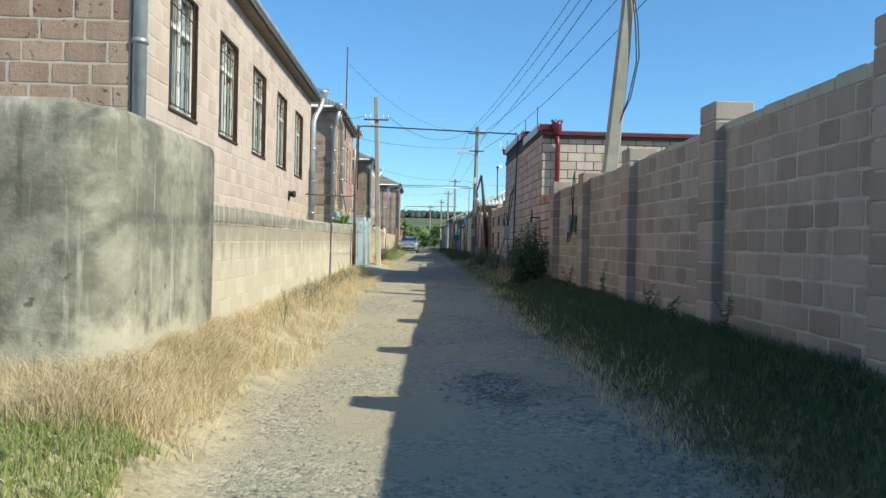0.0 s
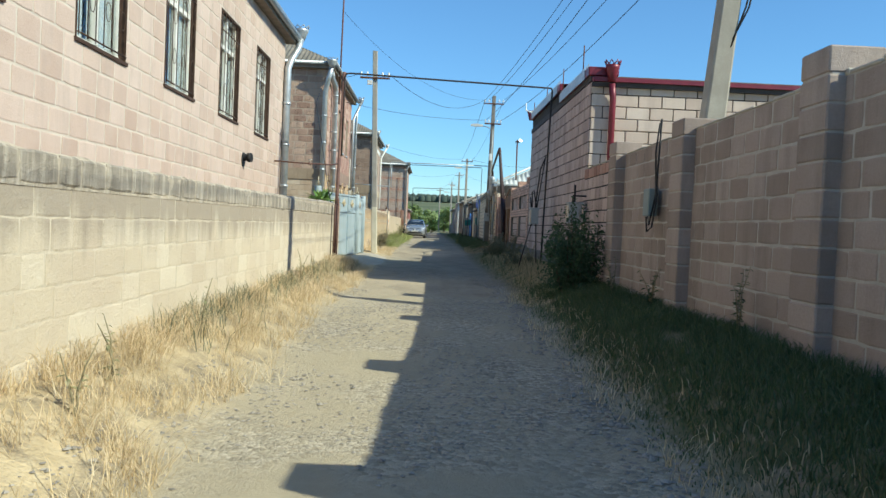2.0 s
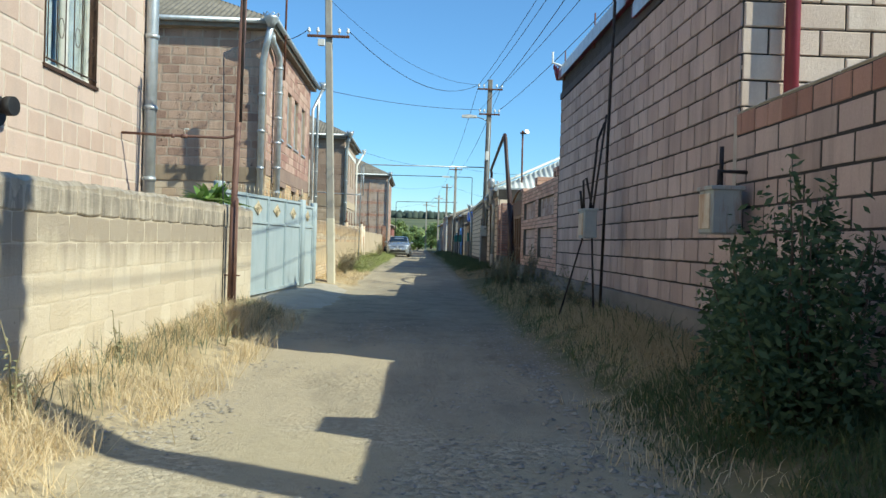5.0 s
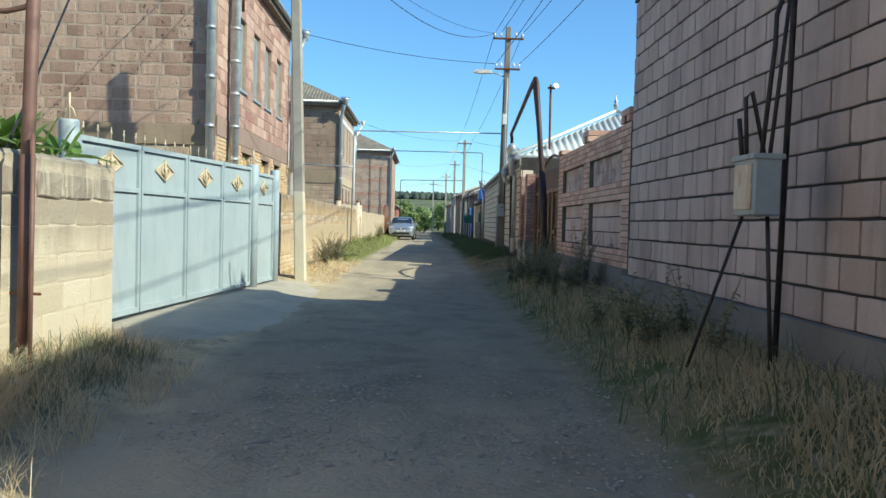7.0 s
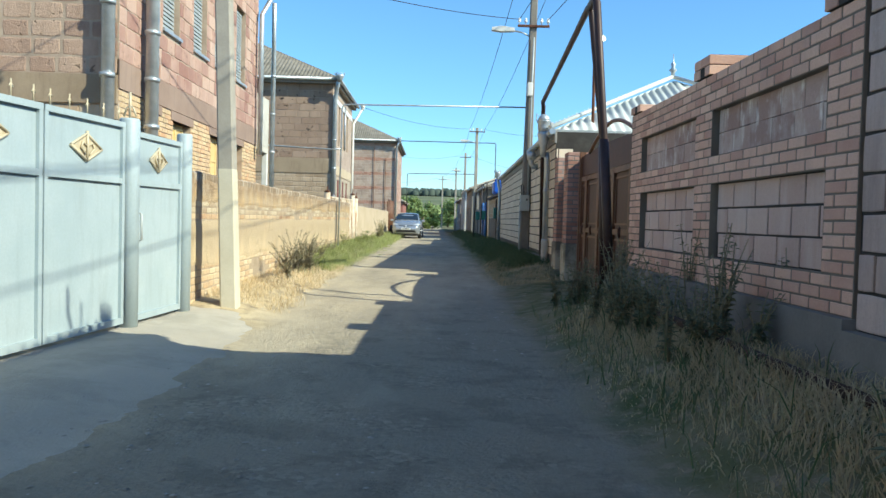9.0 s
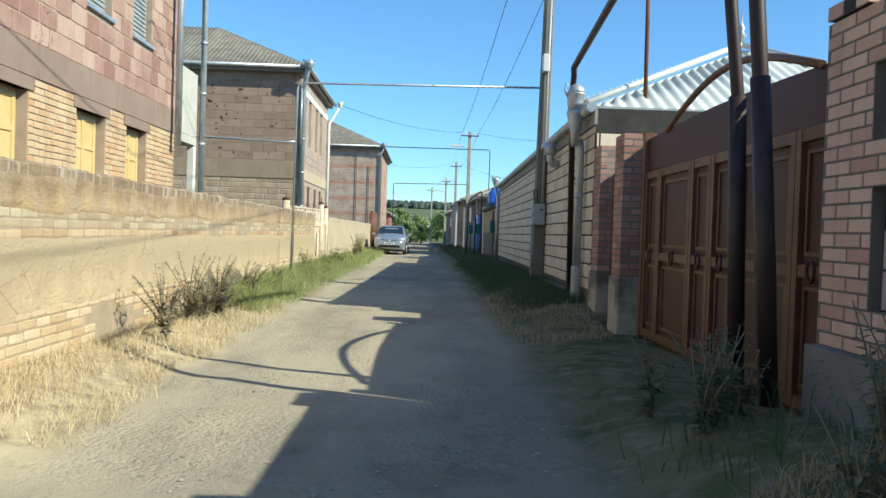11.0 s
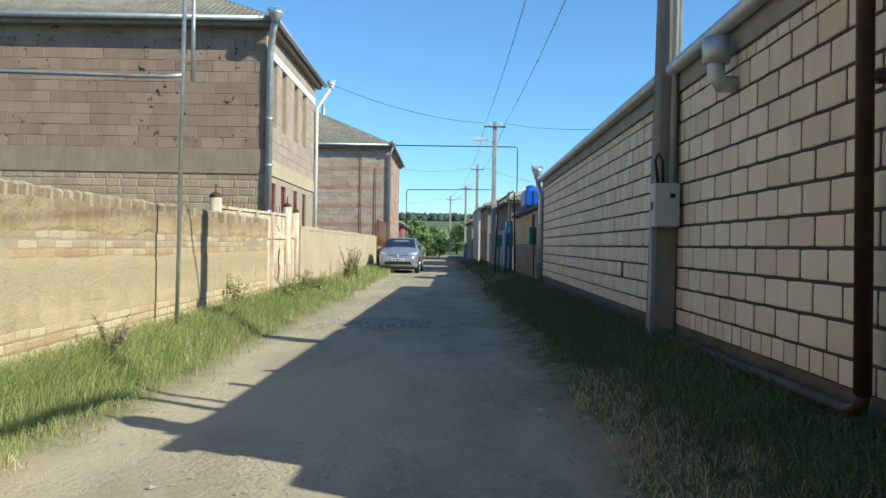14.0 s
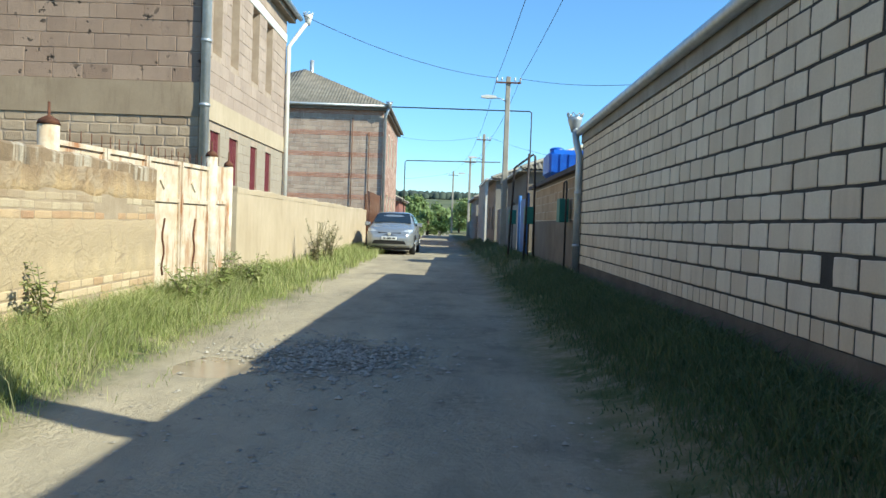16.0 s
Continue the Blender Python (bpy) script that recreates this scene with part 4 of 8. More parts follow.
blocks("block", l1_core, (-2.06, 26.2), (-2.06, 8.12), 1.242, 1, 0.19, 0.41, DRIP_TOP, 0.0, 0.017, near=(0.0, 18.2), wobble=0.25, jitter=0.008, upright=0.016, rough=0.008)
# its coping, of uneven height
def coping(wall, p0, p1, z, h, steps, thick=0.28, material=COPING, seed=3, rough=0.022):
    rng = random.Random(seed)
    m, length = face_frame(p0, p1)
    s, n = Shape(), steps
    rows = []
    for i in range(n + 1):
        u = length * i / n
        dz, dn = rng.uniform(-rough, rough), rng.uniform(-0.3, 0.25) * rough
        zz = z(u) if callable(z) else z
        rows.append([m @ Vector(p) for p in ((u, dn + 0.008, zz), (u, dn + 0.012, zz + h * 0.85 + dz), (u, dn - 0.02, zz + h + dz), (u, -thick + 0.05, zz + h + dz), (u, -thick, zz + h * 0.7), (u, -thick, zz))])
    v = [p for r in rows for p in r]
    f = [(i * 6 + j, i * 6 + (j + 1) % 6, (i + 1) * 6 + (j + 1) % 6, (i + 1) * 6 + j) for i in range(n) for j in range(6)] + [tuple(range(6)), tuple(range(n * 6, n * 6 + 6))]
    s.add(v, f)
    part("coping", s, material, wall)


coping(L1, (-2.06, 26.2), (-2.06, 8.12), lambda u: 1.225 + 0.10 * smooth(12, 0, u), 0.215, 160, 0.28, DRIP_PALE, 3, 0.012)
part("return_wall", Shape().bevel_box(-2.75, 25.97, -0.1, -2.3, 26.22, 1.5, 0.02), PLASTER, L1)

# left side: second wall of mixed blocks behind the lamp pole
L2, l2_core, L2M, L2L = free_wall("garden_wall", (-2.25, 53.0), (-2.12, 33.95), -0.1, 1.60, 0.26, MORTAR_EARTH, "stained sand-rendered wall with bands of bare orange brick")
blocks("brick", l2_core, (-2.25, 53.0), (-2.12, 33.95), 0.03, 6, 0.082, 0.26, BRICK_FOOT, 0.013, 0.006, near=(6, 19.2), wobble=0.2, jitter=0.008, rough=0.003, skip=lambda u, z: noise.noise((u * 0.6, z * 2, 5)) < -0.3)
for z, courses, brick_tone in ((1.05, 1, BRICK_ORANGE), (1.125, 2, BRICK_DUN)):
    blocks("brick", l2_core, (-2.25, 53.0), (-2.12, 33.95), z, courses, 0.078, 0.25, brick_tone, 0.013, 0.004, near=(0, 19.2), wobble=0.4, jitter=0.008, rough=0.003, skip=lambda u, z: noise.noise((u * 0.9, z * 3, 2)) < -0.35)


def render_coat(wall, m, length, low, high, thick, material, seed):
    """A coat of uneven render on a wall face, between two wandering edges."""
    nu, nz = int(length / 0.14), 8
    v = []
    for i in range(nu + 1):
        u = length * i / nu
        z0 = low + 0.075 * noise.noise((u * 0.9, seed, 0.5)) + 0.035 * noise.noise((u * 4.1, seed, 1.5))
        z1 = high + 0.03 * noise.noise((u * 1.1, seed, 2.5)) + 0.02 * noise.noise((u * 5.0, seed, 3.5))
        for j in range(nz + 1):
            z = z0 + (z1 - z0) * j / nz
            out = thick + 0.006 * noise.noise((u * 1.3, z * 1.7, seed)) + 0.003 * noise.noise((u * 5.0, z * 5.0, seed))
            v.append(m @ Vector((u, out if 0 < j < nz else -0.004, z)))
    w = nz + 1
    f = [(i * w + j, (i + 1) * w + j, (i + 1) * w + j + 1, i * w + j + 1) for i in range(nu) for j in range(nz)]
    part("render_coat", Shape().add(v, f, True), material, wall, "sandy render stained by long brown runs")


render_coat(L2, L2M, L2L, 0.47, 1.075, 0.011, RENDER_SAND, 3.0)
render_coat(L2, L2M, L2L, 1.255, 1.56, 0.012, RENDER_STAINED, 8.0)
coping(L2, (-2.25, 53.0), (-2.12, 33.95), 1.47, 0.16, 110, 0.3, DRIP_BROWN, 5, 0.012)
L3, l3_core, L3M, L3L = free_wall("garden_wall", (-2.25, 77.5), (-2.3, 56.75), -0.1, 1.56, 0.25, PLASTER, "sand-plastered garden wall with a soft worn top")
coping(L3, (-2.25, 77.5), (-2.3, 56.75), 1.5, 0.1, 40, 0.29, PLASTER, 8)

# right side: red brick wall with recessed block panels
R3 = thing("brick_wall", (3.1, 29.27, 0), "red brick garden wall with recessed block panels", "wall", kind="structure")
NICHES = [(0.40, 2.47, 0.8615, 1.5027), (0.42, 2.50, 1.7448, 2.1451), (2.93, 4.90, 0.8615, 1.5027), (2.95, 4.92, 1.7448, 2.1451)]
r3m, r3l = face_frame((3.10, 29.27), (3.12, 34.7))
s = Shape()
pierced(s, r3m, r3l, -0.1, 2.46, 0.07, NICHES)
r3_core = part("wall_core", s, RENDER_BROWN, R3)
back = part("panel_backing", Shape().box(0, -0.30, -0.1, r3l, -0.07, 2.44, r3m), MORTAR_DARK, R3)
blocks("brick", r3_core, (3.10, 29.27), (3.12, 34.7), 0.62, 23, 0.0803, 0.27, BRICK_RED, 0.013, 0.004, openings=NICHES, near=(0, 2.5), upright=0.017, jitter=0.003)
part("wall_end", Shape().box(3.13, 29.2, 0.55, 3.3, 29.3, 2.44), MORTAR_DARK, R3)
for k, (a, b, z0, z1) in enumerate(NICHES):
    q0, q1 = r3m @ Vector((a, -0.066, 0)), r3m @ Vector((b, -0.066, 0))
    rows = 3 if k % 2 == 0 else 2
    blocks("block", back, (q0.x, q0.y), (q1.x, q1.y), z0, rows, (z1 - z0) / rows, 0.40, NICHE_LIMED if k % 2 else NICHE_BLOCK, 0.004 if k % 2 else 0.016, 0.004, near=(0, 9), first=k, upright=0.006 if k % 2 else 0.02, wobble=0.12)
for u in (0.02, 2.55, 4.97):
    c = part("pier_cap", Shape().box(u + 0.01, -0.35, 2.468, u + 0.41, 0.02, 2.645 if u < 4 else 2.552, r3m), MORTAR_DARK, R3)
    for k in range(2 if u < 4 else 1):
        for j in range(2):
            a, b = (u + 0.21 * j, u + 0.21 * j + 0.2) if k % 2 else (u + 0.13 * j + 0.13 * (j > 0), u + 0.12 + 0.3 * j)
            part("brick", Shape().bevel_box(a, -0.36, 2.469 + 0.09 * k, b, 0.03, 2.551 + 0.09 * k, 0.004, r3m), BRICK_RED, c)
part("plinth", Shape().box(-0.02, -0.34, -0.1, r3l, 0.07, 0.62, r3m), PLINTH, R3)

# right side: long outbuilding of cream blocks
RW = thing("outbuilding", (3.15, 41.7, 0), "long windowless outbuilding of cream blocks with dark joints", "building")
W0, W1 = (3.147, 41.15), (3.58, 59.4)
rwm, rwl = face_frame(W0, W1)
rw_core = part("wall_core", Shape().box(0, -0.35, -0.1, rwl, 0, 2.98, rwm).box(0, -4.5, -0.1, 0.35, -0.35, 2.98, rwm).box(rwl - 0.35, -4.5, -0.1, rwl, -0.35, 2.98, rwm).box(0, -4.6, -0.1, rwl, -4.5, 2.98, rwm), MORTAR_JOINT, RW)
blocks("block", rw_core, W0, W1, 0.623, 10, 0.2022, 0.3865, BLOCK_CREAM, 0.021, 0.008, upright=0.022, rough=0.003, near=(4.35, 13.4), wobble=0.02, off=0.24, openings=((7.68, 7.83, 0.84, 1.0),))
blocks("brick", rw_core, W0, W1, 0.465, 1, 0.158, 0.2, BLOCK_CREAM, 0.016, 0.004, upright=0.02, near=(0, 18.3), wobble=0.06)
blocks("brick", rw_core, W0, W1, 2.645, 1, 0.1, 0.2, BLOCK_CREAM, 0.014, 0.004, upright=0.016, near=(0, 18.3), wobble=0.05)
part("plinth", Shape().box(0, -0.4, -0.1, rwl, 0.012, 0.465, rwm), PLINTH_EARTH, RW)
part("fascia", Shape().box(-0.05, -0.01, 2.75, rwl + 0.05, 0.03, 3.0, rwm), RENDER_GREY, RW)
s = Shape()
s.tube([rwm @ Vector((-0.1, 0.09, 2.98)), rwm @ Vector((rwl + 0.1, 0.09, 2.955))], 0.068, 10)
part("gutter", s, ZINC, RW)


# ---- houses on the left ----
def hip_roof(house, x0, x1, y0, y1, z, pitch, material=ROOF_GREY, wave=0.16, amp=0.022, skew=0.0):
    """Four corrugated slopes over a plan, each sheet with its waves running down the slope."""
    half = min(x1 - x0, y1 - y0) / 2
    for name, o, d, inward, length in (("roof_slope", (x1, y0), (0, 1), (-1, 0), y1 - y0), ("roof_slope", (x0, y0), (1, 0), (0, 1), x1 - x0),
                                       ("roof_slope", (x0, y0), (0, 1), (1, 0), y1 - y0), ("roof_slope", (x0, y1), (1, 0), (0, -1), x1 - x0)):
        s = Shape()
        n = int(length / wave * 6)
        v = []
        for i in range(n + 1):
            u = length * i / n
            run = min(u, length - u, half)
            lift = amp * math.sin(u / wave * 2 * math.pi)
            for t in (0.0, 0.5, 1.0):
                x, y = o[0] + d[0] * u + inward[0] * run * t, o[1] + d[1] * u + inward[1] * run * t
                v.append((x + skew * (y - y0), y, z + run * t * pitch + lift))
        f = []
        for i in range(n):
            for k in (0, 1):
                f.append((i * 3 + k, (i + 1) * 3 + k, (i + 1) * 3 + k + 1, i * 3 + k + 1))
        s.add(v, f, True)
        ob = part(name, s, material, house)
        mod = ob.modifiers.new("thick", "SOLIDIFY")
        mod.thickness, mod.offset = 0.008, -1
    k = skew * (y1 - y0)
    outline = [(x0 + 0.05, y0 + 0.05), (x1 - 0.05, y0 + 0.05), (x1 - 0.05 + k, y1 - 0.05), (x0 + 0.05 + k, y1 - 0.05)]
    part("roof_deck", Shape().prism(outline, "z", z - 0.10, z - 0.03), WOOD_OLD, house)


def house_core(house, x0, x1, y0, y1, z1, street, near_open=(), material=MORTAR, z0=-0.1):
    """Four walls with the street side (towards +x) and the near side (towards -y) cut by openings."""
    s = Shape()
    m, length = face_frame((x1, y1), (x1, y0))
    pierced(s, m, length, z0, z1, 0.3, street)
    front = part("wall_core", s, material, house)
    s = Shape()
    mn, ln = face_frame((x1 - 0.3, y0), (x0, y0))
    pierced(s, mn, ln, z0, z1, 0.3, near_open)
    side = part("wall_core", s, material, house)
    part("wall_core", Shape().box(x0, y0 + 0.3, z0, x0 + 0.3, y1, z1), material, house)
    part("wall_core", Shape().box(x0 + 0.3, y1 - 0.3, z0, x1 - 0.3, y1, z1), material, house)
    return front, side, m, mn


def window(house, m, u0, u1, z0, z1, depth=0.14, style="plain", frame_mat=None, bars=0, curtain=False):
    """A window in an opening of a face: frame, panes, sill, and bars where there are any."""
    frame_mat = frame_mat or WHITE_PAINT
    w, h = u1 - u0, z1 - z0
    s = Shape()
    fw, d0, d1 = 0.055, -depth - 0.05, -depth
    s.box(u0, d0, z0, u0 + fw, d1, z1, m).box(u1 - fw, d0, z0, u1, d1, z1, m).box(u0 + fw, d0, z1 - fw, u1 - fw, d1, z1, m).box(u0 + fw, d0, z0, u1 - fw, d1, z0 + fw, m)
    if style != "blank":
        um, zm = (u0 + u1) / 2, z0 + h * 0.68
        s.box(um - 0.04, d0, z0 + fw, um + 0.04, d1 + 0.01, z1 - fw, m)
        s.box(u0 + fw, d0, zm - 0.035, um - 0.04, d1 + 0.01, zm + 0.035, m).box(um + 0.04, d0, zm - 0.035, u1 - fw, d1 + 0.01, zm + 0.035, m)
    fr = part("window", s, frame_mat, house)
    part("pane", Shape().box(u0 + fw, d0 + 0.015, z0 + fw, u1 - fw, d0 + 0.022, z1 - fw, m), WINDOW_GLASS, fr)
    return fr

# pink house beside the low wall
H1 = thing("pink_house", (-3.52, 9.7, 0), "pink tuff block house with barred windows", "house")
H1Y0, H1Y1, H1X = 9.72, 25.55, -3.47
H1W = [(H1Y1 - y - 1.35, H1Y1 - y, 2.86, 4.64) for y in (11.2, 13.97, 16.73, 19.55, 22.4)]
h1_front, h1_side, h1m, h1n = house_core(H1, -14.0, H1X, H1Y0, H1Y1, 5.5, H1W)
blocks("block", h1_front, (H1X, H1Y1), (H1X, H1Y0), 0.8, 18, 0.258, 0.43, TUFF_PINK, 0.018, 0.006, upright=0.022, rough=0.005, openings=H1W, near=(0.0, 9.3), wobble=0.12, jitter=0.003)
blocks("block", h1_side, (H1X - 0.0, H1Y0), (-9.0, H1Y0), 0.8, 18, 0.258, 0.5, TUFF_BROWN, 0.016, 0.006, near=(0, 3.5), wobble=0.1, rough=0.006)
hip_roof(H1, -14.3, -3.23, 9.42, 25.87, 5.62, 0.5)
part("eave_board", Shape().box(-3.47, 9.42, 5.42, -3.25, 25.85, 5.56), WOOD_OLD, H1)
part("eave_board", Shape().box(-14.2, 9.42, 5.42, -3.47, 9.72, 5.56), WOOD_OLD, H1)
part("eave_board", Shape().box(-14.2, 25.57, 5.42, -3.47, 25.85, 5.56), WOOD_OLD, H1)
part("gutter", Shape().tube([(-3.19, 9.4, 5.56), (-3.19, 25.9, 5.56)], 0.075, 10), ZINC, H1)


def barred_window(house, m, u0, u1, z0, z1):
    w = window(house, m, u0, u1, z0, z1, 0.07)
    n = 7
    for i in range(n):
        u = u0 + 0.04 + (u1 - u0 - 0.08) * i / (n - 1)
        part("bar", Shape().tube([m @ Vector((u, 0.02, z0 + 0.03)), m @ Vector((u, 0.02, z1 - 0.03))], 0.0065, 6), RUST_DARK, w)
        if i < n - 1 and i % 2 == 0:
            mid = u + (u1 - u0 - 0.08) / (n - 1) / 2
            for zc in (z0 + 0.45, z0 + 1.0, z0 + 1.4):
                ring = [m @ Vector((mid + 0.07 * math.cos(a), 0.02, zc + 0.11 * math.sin(a))) for a in [k * math.pi / 5 for k in range(11)]]
                part("ring", Shape().tube(ring, 0.0045, 5), RUST_DARK, w)
    for z in (z0 + 0.06, z1 - 0.35, z1 - 0.05):
        part("bar", Shape().tube([m @ Vector((u0 + 0.02, 0.02, z)), m @ Vector((u1 - 0.02, 0.02, z))], 0.010, 6), RUST_DARK, w)
    s = Shape()
    s.box(u0 - 0.03, -0.07, z0 - 0.04, u1 + 0.03, 0.03, z0, m)
    s.box(u0 - 0.002, -0.07, z0, u0 + 0.02, 0.012, z1, m).box(u1 - 0.02, -0.07, z0, u1 + 0.002, 0.012, z1, m).box(u0, -0.07, z1 - 0.02, u1, 0.012, z1 + 0.002, m)
    part("window_surround", s, RUST_DARK, w, "dark rusty steel surround and sill")
    s = Shape()
    for a, b in ((u0 + 0.03, u0 + 0.56 * (u1 - u0)), (u0 + 0.64 * (u1 - u0), u1 - 0.03)):
        k = 20
        v = []
        for i in range(k + 1):
            u = a + (b - a) * i / k
            d = -0.148 + 0.014 * math.sin(i * 1.9)
            v += [m @ Vector((u, d, z0 + 0.06)), m @ Vector((u, d, z1 - 0.06))]
        s.add(v, [(2 * i, 2 * i + 2, 2 * i + 3, 2 * i + 1) for i in range(k)], True)
    part("curtain", s, CURTAIN, w, "white net curtain behind the glass")


for o in H1W:
    barred_window(H1, h1m, *o)


def downpipe(house, pts, r=0.055, name="downpipe", hopper=None, material=None, collars=()):
    s = Shape().tube(pts, r, 12)
    for c in collars:
        s.tube([Vector(c) - Vector((0, 0, 0.03)), Vector(c) + Vector((0, 0, 0.03))], r * 1.18, 12)
    p = part(name, s, material or ZINC, house)
    if hopper:
        x, y, z = hopper
        s = Shape().lathe(x, y, [(r * 1.0, z - 0.16), (r * 1.5, z - 0.05), (r * 2.1, z + 0.06), (r * 2.2, z + 0.12), (r * 1.8, z + 0.13)], 14)
        ring = [(x + r * (2.1 + 0.3 * (k % 2)) * math.cos(k * math.pi / 8), y + r * (2.1 + 0.3 * (k % 2)) * math.sin(k * math.pi / 8), z + 0.13 + 0.07 * (k % 2)) for k in range(17)]
        s.tube(ring, 0.014, 5)
        part("rain_hopper", s, material or ZINC, p, "crown-shaped sheet-metal rain hopper")
    return p


downpipe(H1, [(-3.37, 25.45, 0.6), (-3.37, 25.45, 4.75), (-3.31, 25.53, 4.98), (-3.19, 25.75, 5.3), (-3.15, 25.81, 5.55)], 0.085, hopper=(-3.15, 25.85, 5.68), collars=[(-3.37, 25.45, z) for z in (1.9, 2.9, 3.9)])
downpipe(H1, [(-3.37, 9.75, 0.4), (-3.37, 9.75, 5.0), (-3.24, 9.6, 5.5)], 0.085, collars=[(-3.37, 9.75, z) for z in (2.4, 3.4, 4.4)])
s = Shape().tube([(-3.55, 21.5, 2.26), (-3.34, 21.47, 2.26)], 0.07, 14).tube([(-3.36, 21.47, 2.26), (-3.29, 21.46, 2.26)], 0.09, 14).tube([(-3.47, 21.5, 2.22), (-3.445, 21.5, 2.22)], 0.14, 14)
part("vent_pipe", s, BLACK, H1, "short black flue pipe through the wall")

# two-storey brown tuff house behind the blue gate
H2 = thing("tuff_house", (-3.75, 36.1, 0), "two-storey brown tuff house with shuttered windows", "house")
H2Y0, H2Y1, H2X = 36.1, 44.85, -3.75


def u2(y):
    return H2Y1 - y


UP2 = [(u2(b), u2(a), 4.1, 5.75) for a, b in ((37.9, 38.75), (39.55, 40.4), (41.0, 41.85), (42.7, 43.55))]
LO2 = [(u2(b), u2(a), 1.75, 2.68) for a, b in ((37.2, 37.75), (38.45, 39.45), (40.75, 41.7), (42.5, 43.4))]
h2_front, h2_side, h2m, h2n = house_core(H2, -13.0, H2X, H2Y0, H2Y1, 6.75, UP2 + LO2, (), MORTAR_TAN)
blocks("block", h2_front, (H2X, H2Y1), (H2X, H2Y0), 3.24, 14, 0.25, 0.42, TUFF_PINK2, 0.008, 0.012, openings=UP2, near=(0, 6.5), wobble=0.2, rough=0.007)
blocks("brick", h2_front, (H2X, H2Y1), (H2X, H2Y0), 0.9, 24, 0.08, 0.25, BRICK_BUFF, 0.012, 0.012, openings=[(a, b, 0, c) for a, b, z, c in LO2], near=(0, 5.5), wobble=0.1)
part("lintel_band", Shape().box(0, -0.05, 2.84, H2Y1 - H2Y0, 0.02, 3.24, h2m), LINTEL, H2)
blocks("block", h2_side, (H2X, H2Y0), (-10.0, H2Y0), 0.6, 10, 0.2, 0.42, BLOCK_MIXED, 0.012, 0.01, wobble=0.15)
part("lintel_band", Shape().box(-12.9, 36.06, 2.62, -3.76, 36.1, 3.02), CAST_DUN, H2)
blocks("block", h2_side, (H2X, H2Y0), (-10.0, H2Y0), 3.02, 15, 0.248, 0.48, TUFF_BROWN, 0.026, 0.006, near=(0, 5.8), wobble=0.2, upright=0.034, jitter=0.01, rough=0.009)
hip_roof(H2, -13.4, -3.5, 35.8, 45.2, 6.98, 0.52)
part("eave_board", Shape().box(-13.2, 35.85, 6.75, -3.55, 36.1, 6.9), WOOD_OLD, H2)
part("eave_board", Shape().box(-3.75, 36.1, 6.75, -3.55, 45.1, 6.9), WOOD_OLD, H2)
part("gutter", Shape().tube([(-13.4, 35.78, 6.93), (-3.5, 35.78, 6.93)], 0.07, 10), ZINC, H2)
part("gutter", Shape().tube([(-3.47, 35.7, 6.93), (-3.47, 45.3, 6.93)], 0.07, 10), ZINC, H2)
downpipe(H2, [(-3.86, 36.0, 0.3), (-3.86, 36.0, 5.9), (-3.75, 35.85, 6.3), (-3.62, 35.7, 6.75)], 0.09, hopper=(-3.6, 35.66, 6.9), collars=[(-3.86, 35.98, z) for z in (2.0, 3.0, 4.0, 5.0)])
downpipe(H2, [(-3.58, 36.95, 0.3), (-3.58, 36.95, 6.05), (-3.59, 36.8, 6.25), (-3.62, 36.1, 6.42), (-3.62, 35.85, 6.6)], 0.10, collars=[(-3.58, 36.95, z) for z in (1.7, 2.4, 3.1, 3.8, 4.5, 5.2, 5.9)])
downpipe(H2, [(-3.6, 44.6, 2.6), (-3.6, 44.6, 6.0), (-3.4, 45.0, 6.6), (-3.35, 45.25, 6.85)], 0.06, hopper=(-3.33, 45.3, 6.98))
for u0, u1, z0, z1 in UP2:
    w = window(H2, h2m, u0, u1, z0, z1, 0.12, "blank", WOOD_OLD)
    for k in range(int((z1 - z0 - 0.1) / 0.07)):
        z = z0 + 0.07 + 0.07 * k
        part("slat", Shape().box(u0 + 0.06, -0.105, z, u1 - 0.06, -0.075, z + 0.045, h2m), GREY_BOX, w)
    part("sill", Shape().box(u0 - 0.05, -0.12, z0 - 0.05, u1 + 0.05, 0.05, z0, h2m), ZINC, w)
for u0, u1, z0, z1 in LO2:
    w = window(H2, h2m, u0, u1, z0, z1, 0.14, "plain", YELLOW_WOOD)
    part("shutter", Shape().box(u0 + 0.06, -0.16, z0 + 0.05, u1 - 0.06, -0.125, z1 - 0.05, h2m), YELLOW_WOOD, w, "yellow painted wooden shutter")
    mid = (u0 + u1) / 2
    rails = Shape()
    for ra, rb in ((u0 + 0.06, u0 + 0.13), (mid - 0.04, mid + 0.04), (u1 - 0.13, u1 - 0.06)):
        rails.box(ra, -0.126, z0 + 0.05, rb, -0.108, z1 - 0.05, h2m)
    for zr in (z0 + 0.05, (z0 + z1) / 2 - 0.03, z1 - 0.11):
        rails.box(u0 + 0.13, -0.126, zr, mid - 0.04, -0.11, zr + 0.06, h2m).box(mid + 0.04, -0.126, zr, u1 - 0.13, -0.11, zr + 0.06, h2m)
    part("shutter_rails", rails, YELLOW_WOOD, w)
    part("lintel", Shape().box(u0 - 0.12, -0.1, z1, u1 + 0.12, 0.022, z1 + 0.15, h2m), LINTEL, w)
